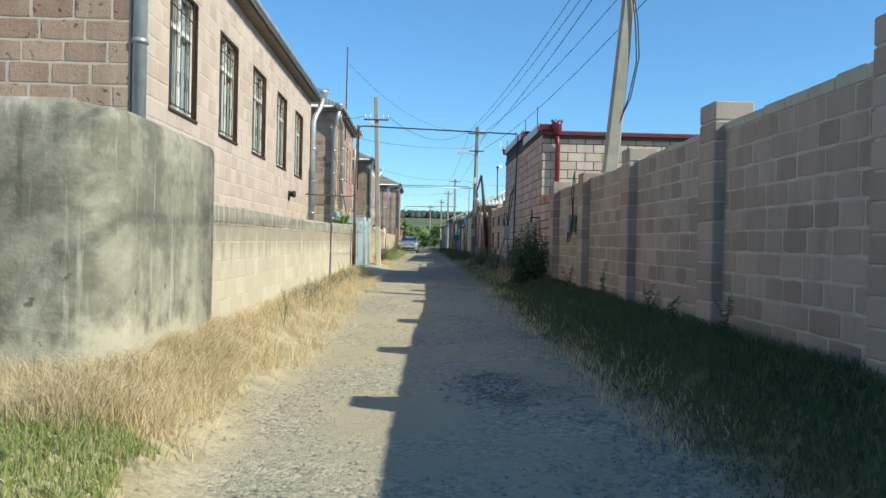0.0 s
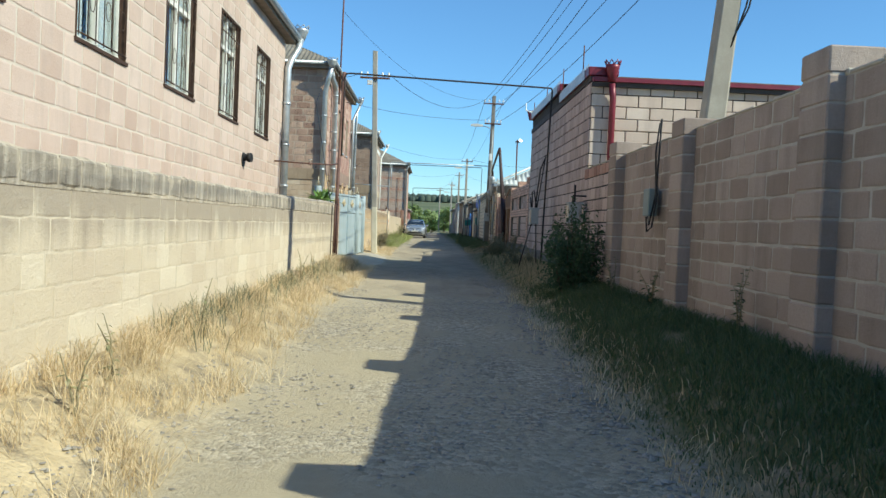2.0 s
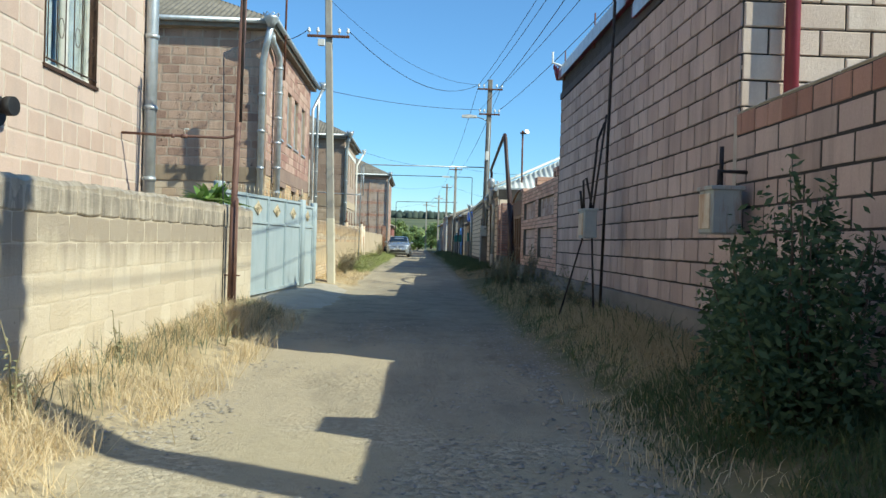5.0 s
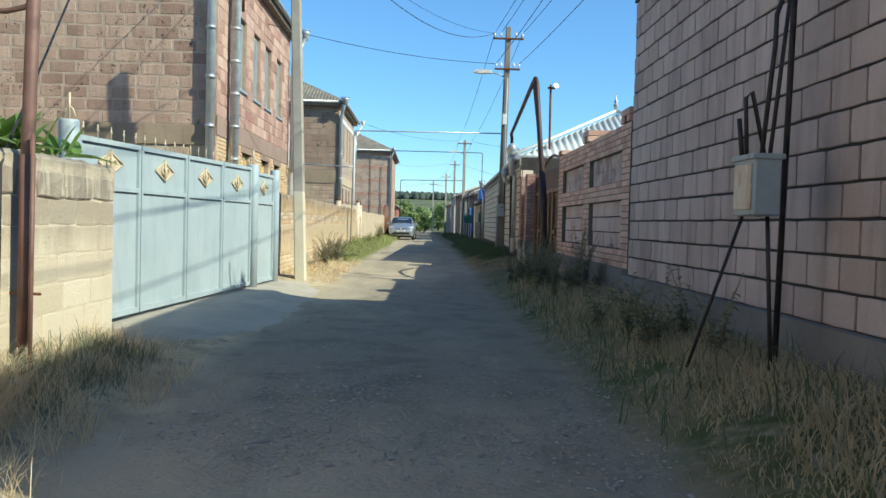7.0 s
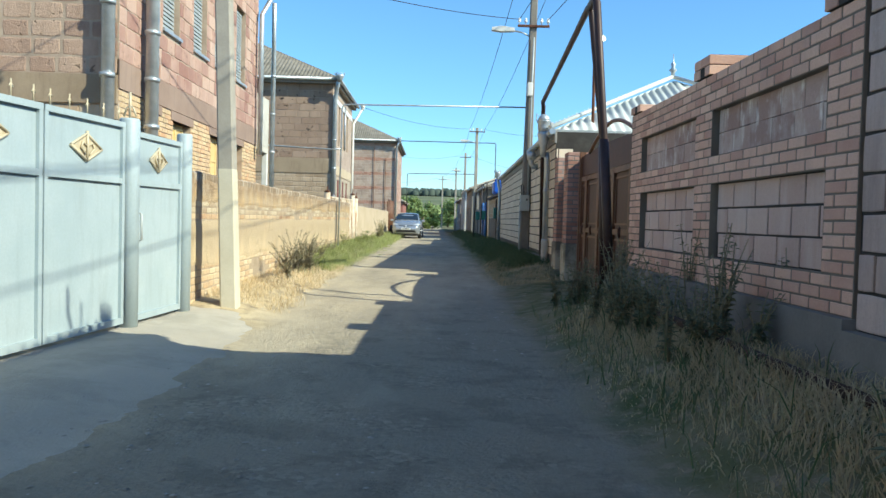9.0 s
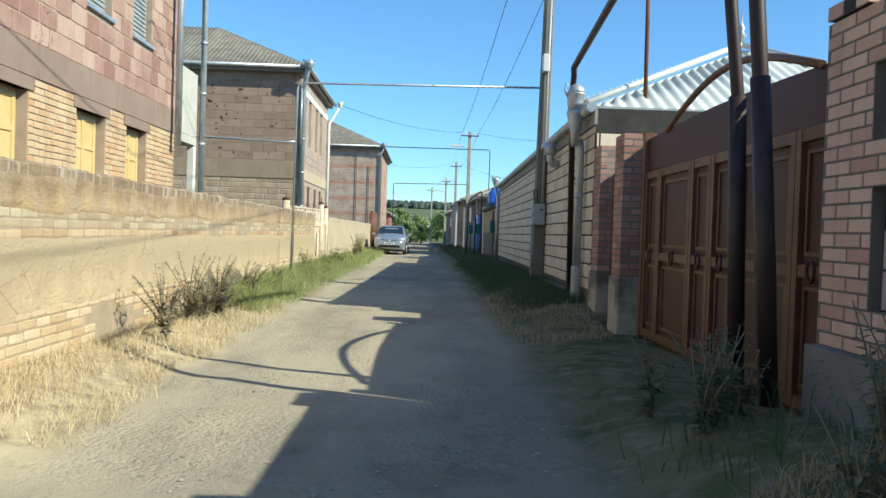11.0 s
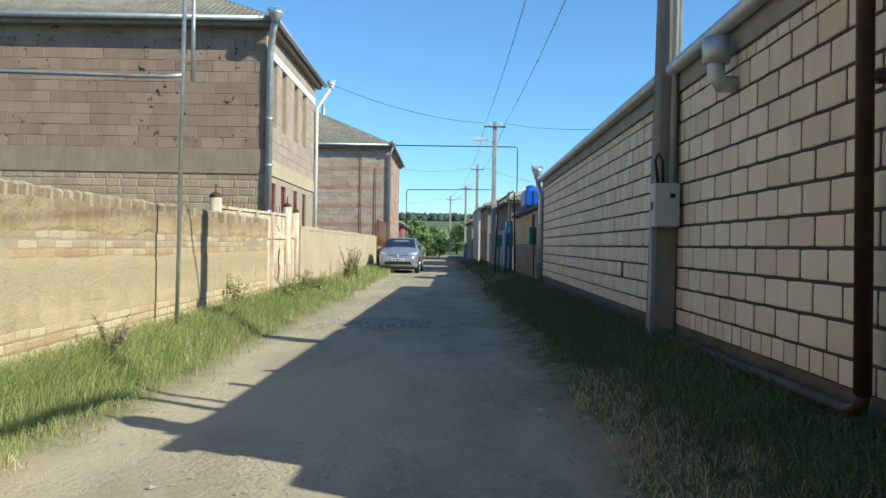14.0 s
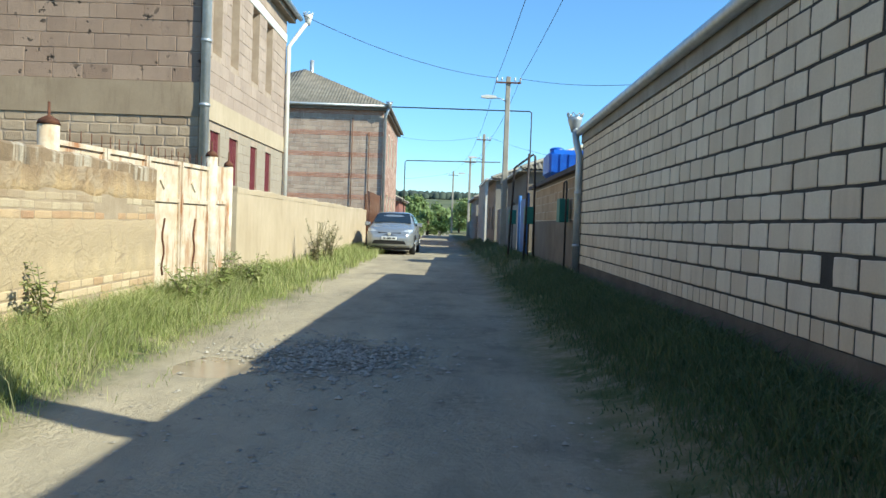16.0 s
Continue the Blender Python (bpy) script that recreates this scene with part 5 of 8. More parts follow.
# its side porch with a white balcony
s = Shape().box(-5.4, 44.9, 2.75, -3.72, 46.2, 2.9)
part("balcony_floor", s, BALCONY, H2)
part("balcony_front", Shape().bevel_box(-3.8, 44.9, 2.9, -3.72, 46.2, 4.15, 0.01).bevel_box(-5.4, 46.12, 2.9, -3.8, 46.2, 4.15, 0.01), BALCONY, H2, "white sheet balcony front")
part("porch_post", Shape().bevel_box(-3.86, 46.05, 0, -3.72, 46.2, 2.75, 0.01), WHITE_PAINT, H2)
downpipe(H2, [(-3.64, 46.3, 0.2), (-3.64, 46.3, 5.6), (-3.55, 45.8, 6.6)], 0.06, collars=[(-3.64, 46.3, z) for z in (1.8, 2.8, 3.8, 4.8)])

# two-storey dun house with tall upper openings
H3 = thing("dun_house", (-3.7, 59.3, 0), "two-storey dun tuff house with tall narrow upper windows", "house")
H3Y0, H3Y1, H3X = 59.3, 67.2, -3.7


def u3(y):
    return H3Y1 - y


UP3 = [(u3(b), u3(a), 4.35, 6.1) for a, b in ((60.0, 60.65), (61.35, 62.0), (63.2, 63.9), (64.7, 65.4))]
LO3 = [(u3(b), u3(a), 1.75, 2.82) for a, b in ((60.0, 60.7), (61.4, 62.15), (63.3, 64.0), (64.9, 65.6))]
h3_front, h3_side, h3m, h3n = house_core(H3, -14.0, H3X, H3Y0, H3Y1, 6.75, UP3 + LO3, (), MORTAR_TAN)
part("lintel_band", Shape().box(-13.9, 59.262, 2.98, -3.71, 59.3, 3.62), CAST_DUN, H3)
part("lintel_band", Shape().box(-3.7, 59.3, 3.0, -3.665, 67.2, 3.42), PLASTER, H3)
part("window_band", Shape().box(0, -0.05, 6.12, H3Y1 - H3Y0, 0.025, 6.35, h3m), WHITE_PAINT, H3)
blocks("block", h3_front, (H3X, H3Y1), (H3X, H3Y0), 3.42, 12, 0.27, 0.5, TUFF_DUN2, 0.008, 0.008, openings=UP3, near=(0, 7.9), wobble=0.1)
blocks("block", h3_front, (H3X, H3Y1), (H3X, H3Y0), 0.5, 12, 0.205, 0.4, BLOCK_SAND, 0.006, 0.006, openings=LO3, near=(0, 4), wobble=0.1)
blocks("block", h3_side, (H3X, H3Y0), (-12.0, H3Y0), 0.6, 12, 0.2, 0.42, BLOCK_MIXED2, 0.010, 0.012, near=(0, 8), wobble=0.15, jitter=0.006, rough=0.010)
blocks("block", h3_side, (H3X, H3Y0), (-12.0, H3Y0), 3.62, 11, 0.285, 0.52, TUFF_DUN, 0.010, 0.012, near=(0, 8.2), wobble=0.12, jitter=0.006)
hip_roof(H3, -14.4, -3.42, 58.95, 67.6, 6.98, 0.52)
part("eave_board", Shape().box(-14.2, 59.0, 6.75, -3.5, 59.3, 6.9), WOOD_OLD, H3)
part("eave_board", Shape().box(-3.7, 59.3, 6.75, -3.5, 67.5, 6.9), WOOD_OLD, H3)
part("gutter", Shape().tube([(-14.4, 58.92, 6.93), (-3.42, 58.92, 6.93)], 0.07, 10), ZINC, H3)
part("gutter", Shape().tube([(-3.4, 58.85, 6.93), (-3.4, 67.7, 6.93)], 0.07, 10), ZINC, H3)
downpipe(H3, [(-3.6, 59.25, 0.3), (-3.6, 59.25, 6.1), (-3.5, 59.05, 6.6), (-3.42, 58.88, 6.85)], 0.09, hopper=(-3.38, 58.82, 6.95), collars=[(-3.6, 59.25, z) for z in (2.0, 3.2, 4.4)])
downpipe(H3, [(-3.6, 67.1, 0.3), (-3.6, 67.1, 6.0), (-3.35, 67.5, 6.55), (-3.25, 67.75, 6.8)], 0.06, material=WHITE_PAINT, hopper=(-3.2, 67.8, 6.95))
for u0, u1, z0, z1 in UP3:
    w = window(H3, h3m, u0, u1, z0, z1, 0.2, "blank", WOOD_OLD)
    part("shutter", Shape().box(u0 + 0.05, -0.21, z0 + 0.05, u1 - 0.05, -0.19, z1 - 0.05, h3m), WOOD_OLD, w, "grey board closing the opening")
for u0, u1, z0, z1 in LO3:
    w = window(H3, h3m, u0, u1, z0, z1, 0.12, "plain", MAROON)
    for k in range(7):
        u = u0 + 0.06 + (u1 - u0 - 0.12) * k / 6
        part("bar", Shape().box(u - 0.012, -0.05, z0, u + 0.012, -0.03, z1, h3m), MAROON, w)

# far house with red brick bands
H4 = thing("banded_house", (-2.25, 85.0, 0), "two-storey grey block house with red brick bands", "house")
UP4 = [(97.0 - b, 97.0 - a, 4.2, 5.9) for a, b in ((86.2, 87.2), (88.6, 89.6), (91.2, 92.2), (94.0, 95.0))]
LO4 = [(97.0 - b, 97.0 - a, 1.2, 2.6) for a, b in ((86.2, 87.2), (88.6, 89.6), (91.2, 92.2), (94.0, 95.0))]
h4_front, h4_side, h4m, h4n = house_core(H4, -12.0, -2.25, 85.0, 97.0, 6.7, UP4 + LO4)
blocks("block", h4_front, (-2.25, 97.0), (-2.25, 85.0), 0.4, 31, 0.2, 0.4, TUFF_PINK2, 0.012, 0.01, openings=UP4 + LO4)
z = 0.3
for k in range(6):
    blocks("block", h4_side, (-2.25, 85.0), (-12.0, 85.0), z, 4, 0.205, 0.42, BLOCK_FAR, 0.016, 0.012, wobble=0.15, near=(0, 5) if k in (2, 3, 4) else None)
    blocks("brick", h4_side, (-2.25, 85.0), (-12.0, 85.0), z + 0.82, 3, 0.082, 0.27, BRICK_BAND, 0.012, 0.014, wobble=0.1)
    z += 1.07
hip_roof(H4, -12.4, -1.95, 84.65, 97.4, 6.95, 0.5)
part("eave_board", Shape().box(-12.2, 84.75, 6.7, -2.05, 85.0, 6.86), WOOD_OLD, H4)
part("eave_board", Shape().box(-2.25, 85.0, 6.7, -2.05, 97.2, 6.86), WOOD_OLD, H4)
part("gutter", Shape().tube([(-12.4, 84.62, 6.9), (-1.95, 84.62, 6.9)], 0.07, 8), ZINC, H4)
part("gutter", Shape().tube([(-1.93, 84.6, 6.9), (-1.93, 97.5, 6.9)], 0.07, 8), ZINC, H4)
downpipe(H4, [(-2.15, 84.9, 0.3), (-2.15, 84.9, 6.4), (-1.98, 84.65, 6.8)], 0.07, hopper=(-1.95, 84.6, 6.95))
part("flue", Shape().tube([(-6.8, 90, 8.2), (-6.8, 90, 10.1)], 0.12, 10), ZINC, H4)
for o in UP4 + LO4:
    w = window(H4, h4m, *o, 0.16, "plain", WHITE_PAINT)
for x in (-2.95, -3.8):
    part("gas_riser", Shape().tube([(x, 84.93, 1.2), (x, 84.93, 6.3 if x < -3 else 5.6)], 0.02, 8), RUST, H4)

# ---- poles and lines ----
def utility_pole(x, y, h, lean=(0, 0), base=0.12, top=0.075, arms=(), wash=0.0, material=None, label="tapered concrete utility pole with steel crossarms", lamp=None, z0=0.0, turn=0.0):
    t = thing("utility_pole", (x, y, z0), label, "utility pole", "poles along the lane")
    def at(z):
        return Vector((x + lean[0] * z, y + lean[1] * z, z))
    def ring(z, r):
        c = at(z)
        return [(c.x + sx * r, c.y + sy * r, z) for sx, sy in ((-1, -0.8), (-0.8, -1), (0.8, -1), (1, -0.8), (1, 0.8), (0.8, 1), (-0.8, 1), (-1, 0.8))]
    def shaft(a, b, grow=0.0):
        s = Shape()
        zs = [a, (a + b) / 2, b]
        v = [p for z in zs for p in ring(z, base + (top - base) * z / h + grow)]
        f = [(i * 8 + k, i * 8 + (k + 1) % 8, (i + 1) * 8 + (k + 1) % 8, (i + 1) * 8 + k) for i in range(2) for k in range(8)] + [tuple(range(8)), tuple(range(16, 24))]
        return s.add(v, f)
    if wash:
        part("limewashed_foot", shaft(z0 - 0.2, wash, 0.003), LIMEWASH, t, "pole foot painted with pale limewash")
    part("shaft", shaft(wash if wash else z0 - 0.2, h), material or POLE_CONCRETE, t)
    ends = []
    for z, half in arms:
        c = at(z)
        d = Vector((math.cos(turn), math.sin(turn), 0))
        arm = part("crossarm", Shape().bevel_box(-half, -0.03, -0.03, half, 0.03, 0.03, 0.006, Matrix.Translation(c + Vector((0, -0.12, 0))) @ Matrix.Rotation(turn, 4, "Z")), RUST, t)
        for k in (-1, -0.55, 0.55, 1):
            p = c + d * (half - 0.04) * k + Vector((0, -0.12, 0.03))
            s = Shape().lathe(p.x, p.y, [(0.012, p.z), (0.012, p.z + 0.06), (0.04, p.z + 0.07), (0.045, p.z + 0.1), (0.028, p.z + 0.125), (0.036, p.z + 0.15), (0.015, p.z + 0.18)], 8)
            part("insulator", s, CERAMIC, arm, "white ceramic insulator")
            ends.append(p + Vector((0, 0, 0.14)))
    if lamp:
        z, dx = lamp
        c = at(z)
        arm = part("lamp_arm", Shape().tube([c, c + Vector((dx * 0.5, -0.05, 0.12)), c + Vector((dx, -0.1, 0.16))], 0.022, 8), ZINC, t)
        hx = c + Vector((dx, -0.1, 0.16))
        s = Shape()
        sg = -1 if dx < 0 else 1
        s.prism([(0.05 * -sg, -0.03), (0.05 * -sg, 0.05), (0.3 * sg, 0.09), (0.55 * sg, 0.05), (0.55 * sg, -0.02), (0.3 * sg, -0.05)], "y", -0.1, 0.1, Matrix.Translation(hx))
        part("lamp_head", s, WHITE_PAINT, arm, "white cobra-head street lamp")
    return t, ends, at


P1, p1_ends, _ = utility_pole(-1.68, 34.25, 7.1, (-0.034, -0.012), 0.098, 0.08, [(6.15, 0.52)], 1.65, None, "slim concrete pole with a limewashed foot")
part("junction_box", Shape().bevel_box(-2.14, 33.96, 5.9, -1.97, 34.06, 6.06, 0.01), WHITE_PAINT, P1, "small white junction box")
PC, pc_ends, pc_at = utility_pole(3.53, 15.92, 7.1, (0.088, 0), 0.15, 0.105, [(6.85, 0.6), (6.05, 0.6)], 0, None, "leaning concrete pole behind the block wall")
part("cable", Shape().tube([(4.05, 15.78, 6.4), (4.2, 15.75, 5.5), (4.24, 15.74, 4.8), (4.1, 15.78, 4.0), (3.92, 15.8, 3.6)], 0.012, 6), BLACK, PC)
part("cable", Shape().tube([(4.05, 15.78, 6.3), (4.16, 15.75, 5.4), (4.19, 15.74, 4.7), (4.06, 15.78, 4.0), (3.9, 15.8, 3.5)], 0.012, 6), BLACK, PC)
P2, p2_ends, _ = utility_pole(3.13, 46.3, 7.7, (0.012, 0), 0.125, 0.085, [(7.3, 0.5), (6.3, 0.42)], 0, POLE_DARK, "concrete pole with a street lamp and meter box", (6.02, -0.55))
P3, p3_ends, _ = utility_pole(3.32, 76.0, 7.0, (0.0, 0), 0.12, 0.085, [(6.75, 0.5)], 0, None, "concrete pole with a white street lamp", (6.0, -0.5))
P4, p4_ends, _ = utility_pole(3.55, 100.0, 7.4, (0.0, 0), 0.12, 0.09, [(7.0, 0.5)], 0, None, "far concrete pole beside the lane", (5.6, -0.5))
P5, p5_ends, _ = utility_pole(3.2, 118.0, 7.2, (0.0, 0), 0.12, 0.09, [(6.8, 0.5)], 0, None, "far concrete pole beside the lane", (5.6, -0.5))
P6, p6_ends, _ = utility_pole(1.9, 140.0, 7.4, (0.0, 0), 0.12, 0.09, [(6.9, 0.6)], 0, None, "far concrete pole among the trees")


def line(a, b, sag, r=0.009, label="thin dark overhead wire", name="power_line", material=None):
    a, b = Vector(a), Vector(b)
    n = 20
    pts = [a.lerp(b, i / n) - Vector((0, 0, sag * 4 * (i / n) * (1 - i / n))) for i in range(n + 1)]
    return solo(name, Shape().tube(pts, r, 6), material or BLACK, label, "cable", "overhead wires")


for i in (0, 1, 3):
    line(p2_ends[i], pc_ends[i], 0.35)
for i in (4, 7):
    line(p2_ends[i], pc_ends[i], 0.4)
line(p2_ends[0], p1_ends[3], 0.75)
line(p2_ends[4], (-3.7, 41.0, 6.3), 0.2)
line(p1_ends[0], (-3.6, 36.5, 6.6), 0.1)
for i in (0, 3):
    line(p2_ends[i], p3_ends[i], 0.35)
    line(p3_ends[i], p4_ends[i], 0.3)
    line(p4_ends[i], p5_ends[i], 0.2)
    line(p5_ends[i], p6_ends[i], 0.25)
    line(pc_ends[i], (4.3 + 0.3 * i, -22.0, 7.6), 0.35)
line(p3_ends[0], (-3.3, 67.5, 7.0), 0.3)
line(p3_ends[3], (9.5, 70.0, 6.2), 0.3)
line(p4_ends[0], (-2.0, 96.0, 6.6), 0.25)
line(p4_ends[3], (9.0, 96.0, 5.6), 0.2)
line(p6_ends[0], (-9.0, 138.0, 6.0), 0.3)
line((-3.44, 37.02, 9.2), p2_ends[0], 0.9, 0.006)


# ---- gas pipes ----
def pipe(name, runs, r, material, label, collars=()):
    t = thing(name, tuple(runs[0][0]), label, "pipe")
    for k, run in enumerate(runs):
        part("pipe_run", Shape().tube(run, r if not isinstance(r, list) else r[k], 10), material, t)
    for c0, c1, rr in collars:
        part("collar", Shape().tube([c0, c1], rr, 10), material, t)
    return t


pipe("gas_pipe", [[(-1.88, 24.42, 2.6), (-1.87, 24.42, 4.42), (-1.84, 24.42, 4.5), (-1.76, 24.42, 4.52), (2.86, 24.5, 4.41), (2.93, 24.52, 4.41), (2.95, 24.5, 4.35), (2.92, 24.5, 3.2), (2.86, 24.48, 0.1)]], 0.02, PIPE_DARK, "dark steel gas pipe arching over the lane")
riser = pipe("gas_pipe", [[(-1.965, 24.5, 0.3), (-1.955, 24.5, 1.5), (-1.895, 24.54, 4.56)], [(-1.985, 24.5, 0.0), (-1.98, 24.5, 0.32)], [(-1.9, 24.44, 0.0), (-1.895, 24.44, 1.62)],
              [(-1.94, 24.5, 2.5), (-1.97, 24.5, 2.43), (-2.1, 24.51, 2.4), (-2.6, 24.53, 2.41), (-3.45, 24.6, 2.44)]], [0.042, 0.022, 0.013, 0.018], PIPE_RISER, "thick brown gas riser strapped to the garden wall", [((-2.58, 24.53, 2.41), (-2.66, 24.53, 2.41), 0.03), ((-1.966, 24.5, 0.28), (-1.955, 24.5, 1.5), 0.047), ((-2.75, 24.535, 2.41), (-2.79, 24.535, 2.41), 0.027)])
part("valve_handle", Shape().tube([(-2.62, 24.53, 2.41), (-2.62, 24.5, 2.5)], 0.012, 6).tube([(-2.66, 24.5, 2.5), (-2.56, 24.5, 2.5)], 0.01, 6), RUST_GREY, riser)
part("clamp", Shape().tube([(-1.85, 24.47, 0.62), (-2.06, 24.5, 0.62)], 0.01, 5), RUST, riser)
pipe("mast", [[(-3.45, 37.02, 5.6), (-3.42, 37.02, 9.85)]], [0.03], RUST, "rusty steel aerial mast clamped to the house corner", [((-3.46, 37.0, 6.0), (-3.46, 37.0, 6.08), 0.05)])
pipe("conduit", [[(-2.03, 24.3, 0.25), (-2.03, 24.32, 1.42), (-2.12, 24.6, 1.6), (-2.2, 24.9, 1.8), (-3.1, 28.5, 4.4), (-3.8, 36.0, 6.6)]], [0.009], BLACK, "black cable rising from the wall to the house")
pipe("gas_pipe", [[(-1.92, 47.0, 0.1), (-1.88, 47.0, 4.12), (-1.84, 47.0, 4.2), (-1.7, 47.0, 4.22), (3.1, 46.45, 4.2)], [(-1.8, 47.05, 2.95), (-1.8, 47.05, 4.15)],
                  [(-1.9, 47.0, 3.0), (-2.1, 47.0, 2.98), (-5.5, 47.6, 3.15), (-8.0, 48.0, 3.2)]], 0.022, ZINC, "grey gas pipe arching from the wall to the pole")
pipe("gas_pipe", [[(-1.9, 84.8, 6.9), (5.1, 84.8, 6.92), (5.2, 84.8, 6.85), (5.2, 84.8, 3.0)]], 0.03, PIPE_DARK, "thin dark pipe crossing high above the lane")
pipe("gas_pipe", [[(-1.75, 98.0, 0.1), (-1.75, 98.0, 5.15), (-1.65, 98.0, 5.25), (4.6, 98.0, 5.35)]], 0.032, PIPE_DARK, "thin dark pipe crossing high above the lane")
# pipe over the brown gate
pipe("gas_pipe", [[(3.06, 42.28, 0.5), (3.01, 42.25, 3.5), (3.0, 42.15, 3.62), (2.95, 41.9, 3.68), (2.70, 35.65, 4.02), (2.70, 35.55, 4.0), (2.72, 35.5, 3.93), (2.95, 35.6, 2.2), (3.05, 35.7, 0.2)],
                  [(2.70, 35.6, 4.0), (2.66, 35.0, 3.98), (2.67, 34.9, 3.9), (2.82, 34.92, 2.2), (2.97, 34.95, 0.2)], [(3.06, 42.28, 0.5), (3.065, 42.32, 0.42), (3.07, 42.45, 0.38), (3.12, 45.9, 0.36)], [(3.03, 42.25, 2.08), (3.22, 42.27, 2.1)], [(3.09, 43.2, 0.37), (3.09, 43.2, 0.05)], [(3.1, 42.27, 2.09), (3.19, 42.28, 2.09)]],
     [0.045, 0.05, 0.04, 0.022, 0.025, 0.04], PIPE_BROWN, "brown painted gas pipe arching over the gateway", [((2.95, 35.6, 2.2), (3.05, 35.7, 0.2), 0.06), ((2.82, 34.92, 2.2), (2.97, 34.95, 0.2), 0.06)])
pipe("ground_pipe", [[(2.86, 27.6, 0.3), (2.80, 29.5, 0.3), (2.76, 31.2, 0.33), (2.8, 33.2, 0.3)]], [0.035], RUST_DARK, "rusty pipe lying along the wall foot")
# riser with valve by the parked car side
pipe("gas_pipe", [[(2.75, 66.0, 0.05), (2.85, 66.0, 2.7), (2.9, 66.0, 2.75), (3.35, 66.0, 3.1), (3.4, 66.0, 3.05), (3.45, 66.0, 0.05)], [(3.0, 64.2, 0.0), (3.05, 64.2, 2.95)]], 0.03, PIPE_DARK, "dark steel pipe frame beside the wall")
ant = thing("antenna_mast", (4.05, 42.0, 2.7), "rusty mast with a small dish antenna", "antenna")
part("mast", Shape().tube([(4.05, 42.0, 2.6), (4.03, 42.0, 5.1)], 0.032, 8), RUST, ant)
part("dish", Shape().lathe(0, 0, [(0.01, 0), (0.05, 0.01), (0.09, 0.03), (0.085, 0.035), (0.05, 0.02)], 12, pose(4.15, 41.9, 5.05, 60, 40, 0)), ZINC, ant)
part("bracket", Shape().box(3.95, 41.97, 4.98, 4.16, 42.03, 5.04), RUST, ant)


# ---- boxes on stands and walls ----
def meter_stand(x, y, z0, z1, w, d, label, legs, mat=GREY_BOX):
    t = thing("meter_box", (x, y, 0.1), label, "meter box")
    b = part("cabinet", Shape().bevel_box(x, y, z0, x + w, y + d, z1, 0.012), mat, t)
    part("lid", Shape().bevel_box(x - 0.015, y - 0.015, z1 - 0.025, x + w + 0.015, y + d + 0.015, z1 + 0.01, 0.006), mat, b)
    part("door", Shape().bevel_box(x - 0.012, y + 0.03, z0 + 0.04, x, y + d - 0.03, z1 - 0.05, 0.004), RUST_WHITE, b, "rust-streaked box door")
    for a in legs:
        part("leg", Shape().tube(a[:-1], a[-1], 8), PIPE_DARK, t)
    return t


meter_stand(2.55, 24.15, 1.23, 1.6, 0.17, 0.32, "grey steel gas box streaked with rust on pipe legs", [
    [(2.60, 24.42, 1.25), (2.38, 24.75, 0.2), 0.012], [(2.68, 24.25, 1.25), (2.72, 24.2, 0.2), 0.014],
    [(2.58, 24.42, 1.58), (2.55, 24.42, 1.85), 0.016], [(2.60, 24.4, 1.58), (2.58, 24.4, 1.98), (2.62, 24.4, 2.02), (2.70, 24.35, 1.58), 0.014],
    [(2.65, 24.3, 1.58), (2.72, 24.32, 2.3), (2.74, 24.36, 2.5), (2.84, 24.4, 2.75), 0.016], [(2.68, 24.25, 1.58), (2.86, 24.4, 2.85), 0.014]], RUST_GREY)
meter_stand(2.72, 20.15, 1.25, 1.62, 0.24, 0.3, "pale steel box hung on the wall corner", [[(2.84, 20.3, 1.6), (2.84, 20.3, 1.95), 0.018], [(2.8, 20.25, 1.6), (2.8, 20.25, 1.75), (3.05, 20.3, 1.75), 0.016]], RUST_GREY)
wb = thing("meter_box", (2.9, 15.4, 1.3), "grey electricity meter box with looping black cable on the wall", "meter box")
part("cabinet", Shape().bevel_box(2.87, 15.45, 1.33, 2.985, 15.7, 1.67, 0.012), BOX_TEAL, wb)
part("cable", Shape().tube([(2.95, 15.32, 2.5), (2.93, 15.32, 1.9), (2.92, 15.3, 1.5), (2.9, 15.36, 1.2), (2.88, 15.5, 1.14), (2.87, 15.52, 1.32)], 0.011, 6), BLACK, wb)
part("cable", Shape().tube([(2.94, 15.36, 2.45), (2.9, 15.34, 2.1), (2.93, 15.35, 1.6), (2.88, 15.42, 1.22), (2.87, 15.45, 1.33)], 0.011, 6), BLACK, wb)
eb = thing("meter_box", (2.95, 46.1, 1.7), "grey electricity box strapped to the concrete pole", "meter box")
part("cabinet", Shape().bevel_box(2.97, 45.98, 1.42, 3.22, 46.15, 1.84, 0.012), GREY_BOX, eb)
part("meter_window", Shape().bevel_box(3.12, 45.974, 1.70, 3.17, 45.985, 1.74, 0.003), BLACK, eb)
part("meter_window", Shape().bevel_box(2.964, 46.03, 1.58, 2.975, 46.09, 1.66, 0.003), BLACK, eb)
part("conduit", Shape().tube([(2.985, 46.12, 0.2), (2.985, 46.12, 1.44)], 0.022, 8), GREY_BOX, eb)
part("cable", Shape().tube([(3.02, 46.05, 1.83), (2.99, 46.05, 2.06), (3.02, 46.05, 2.13), (3.06, 46.05, 2.06), (3.07, 46.05, 1.83)], 0.014, 6), BLACK, eb)
part("cable", Shape().tube([(3.18, 46.14, 1.84), (3.2, 46.14, 4.6), (3.22, 46.14, 6.0)], 0.03, 6), GREY_BOX, eb)
fb = thing("fuse_box", (3.0, 46.1, 4.5), "small white fuse box high on the pole", "fuse box")
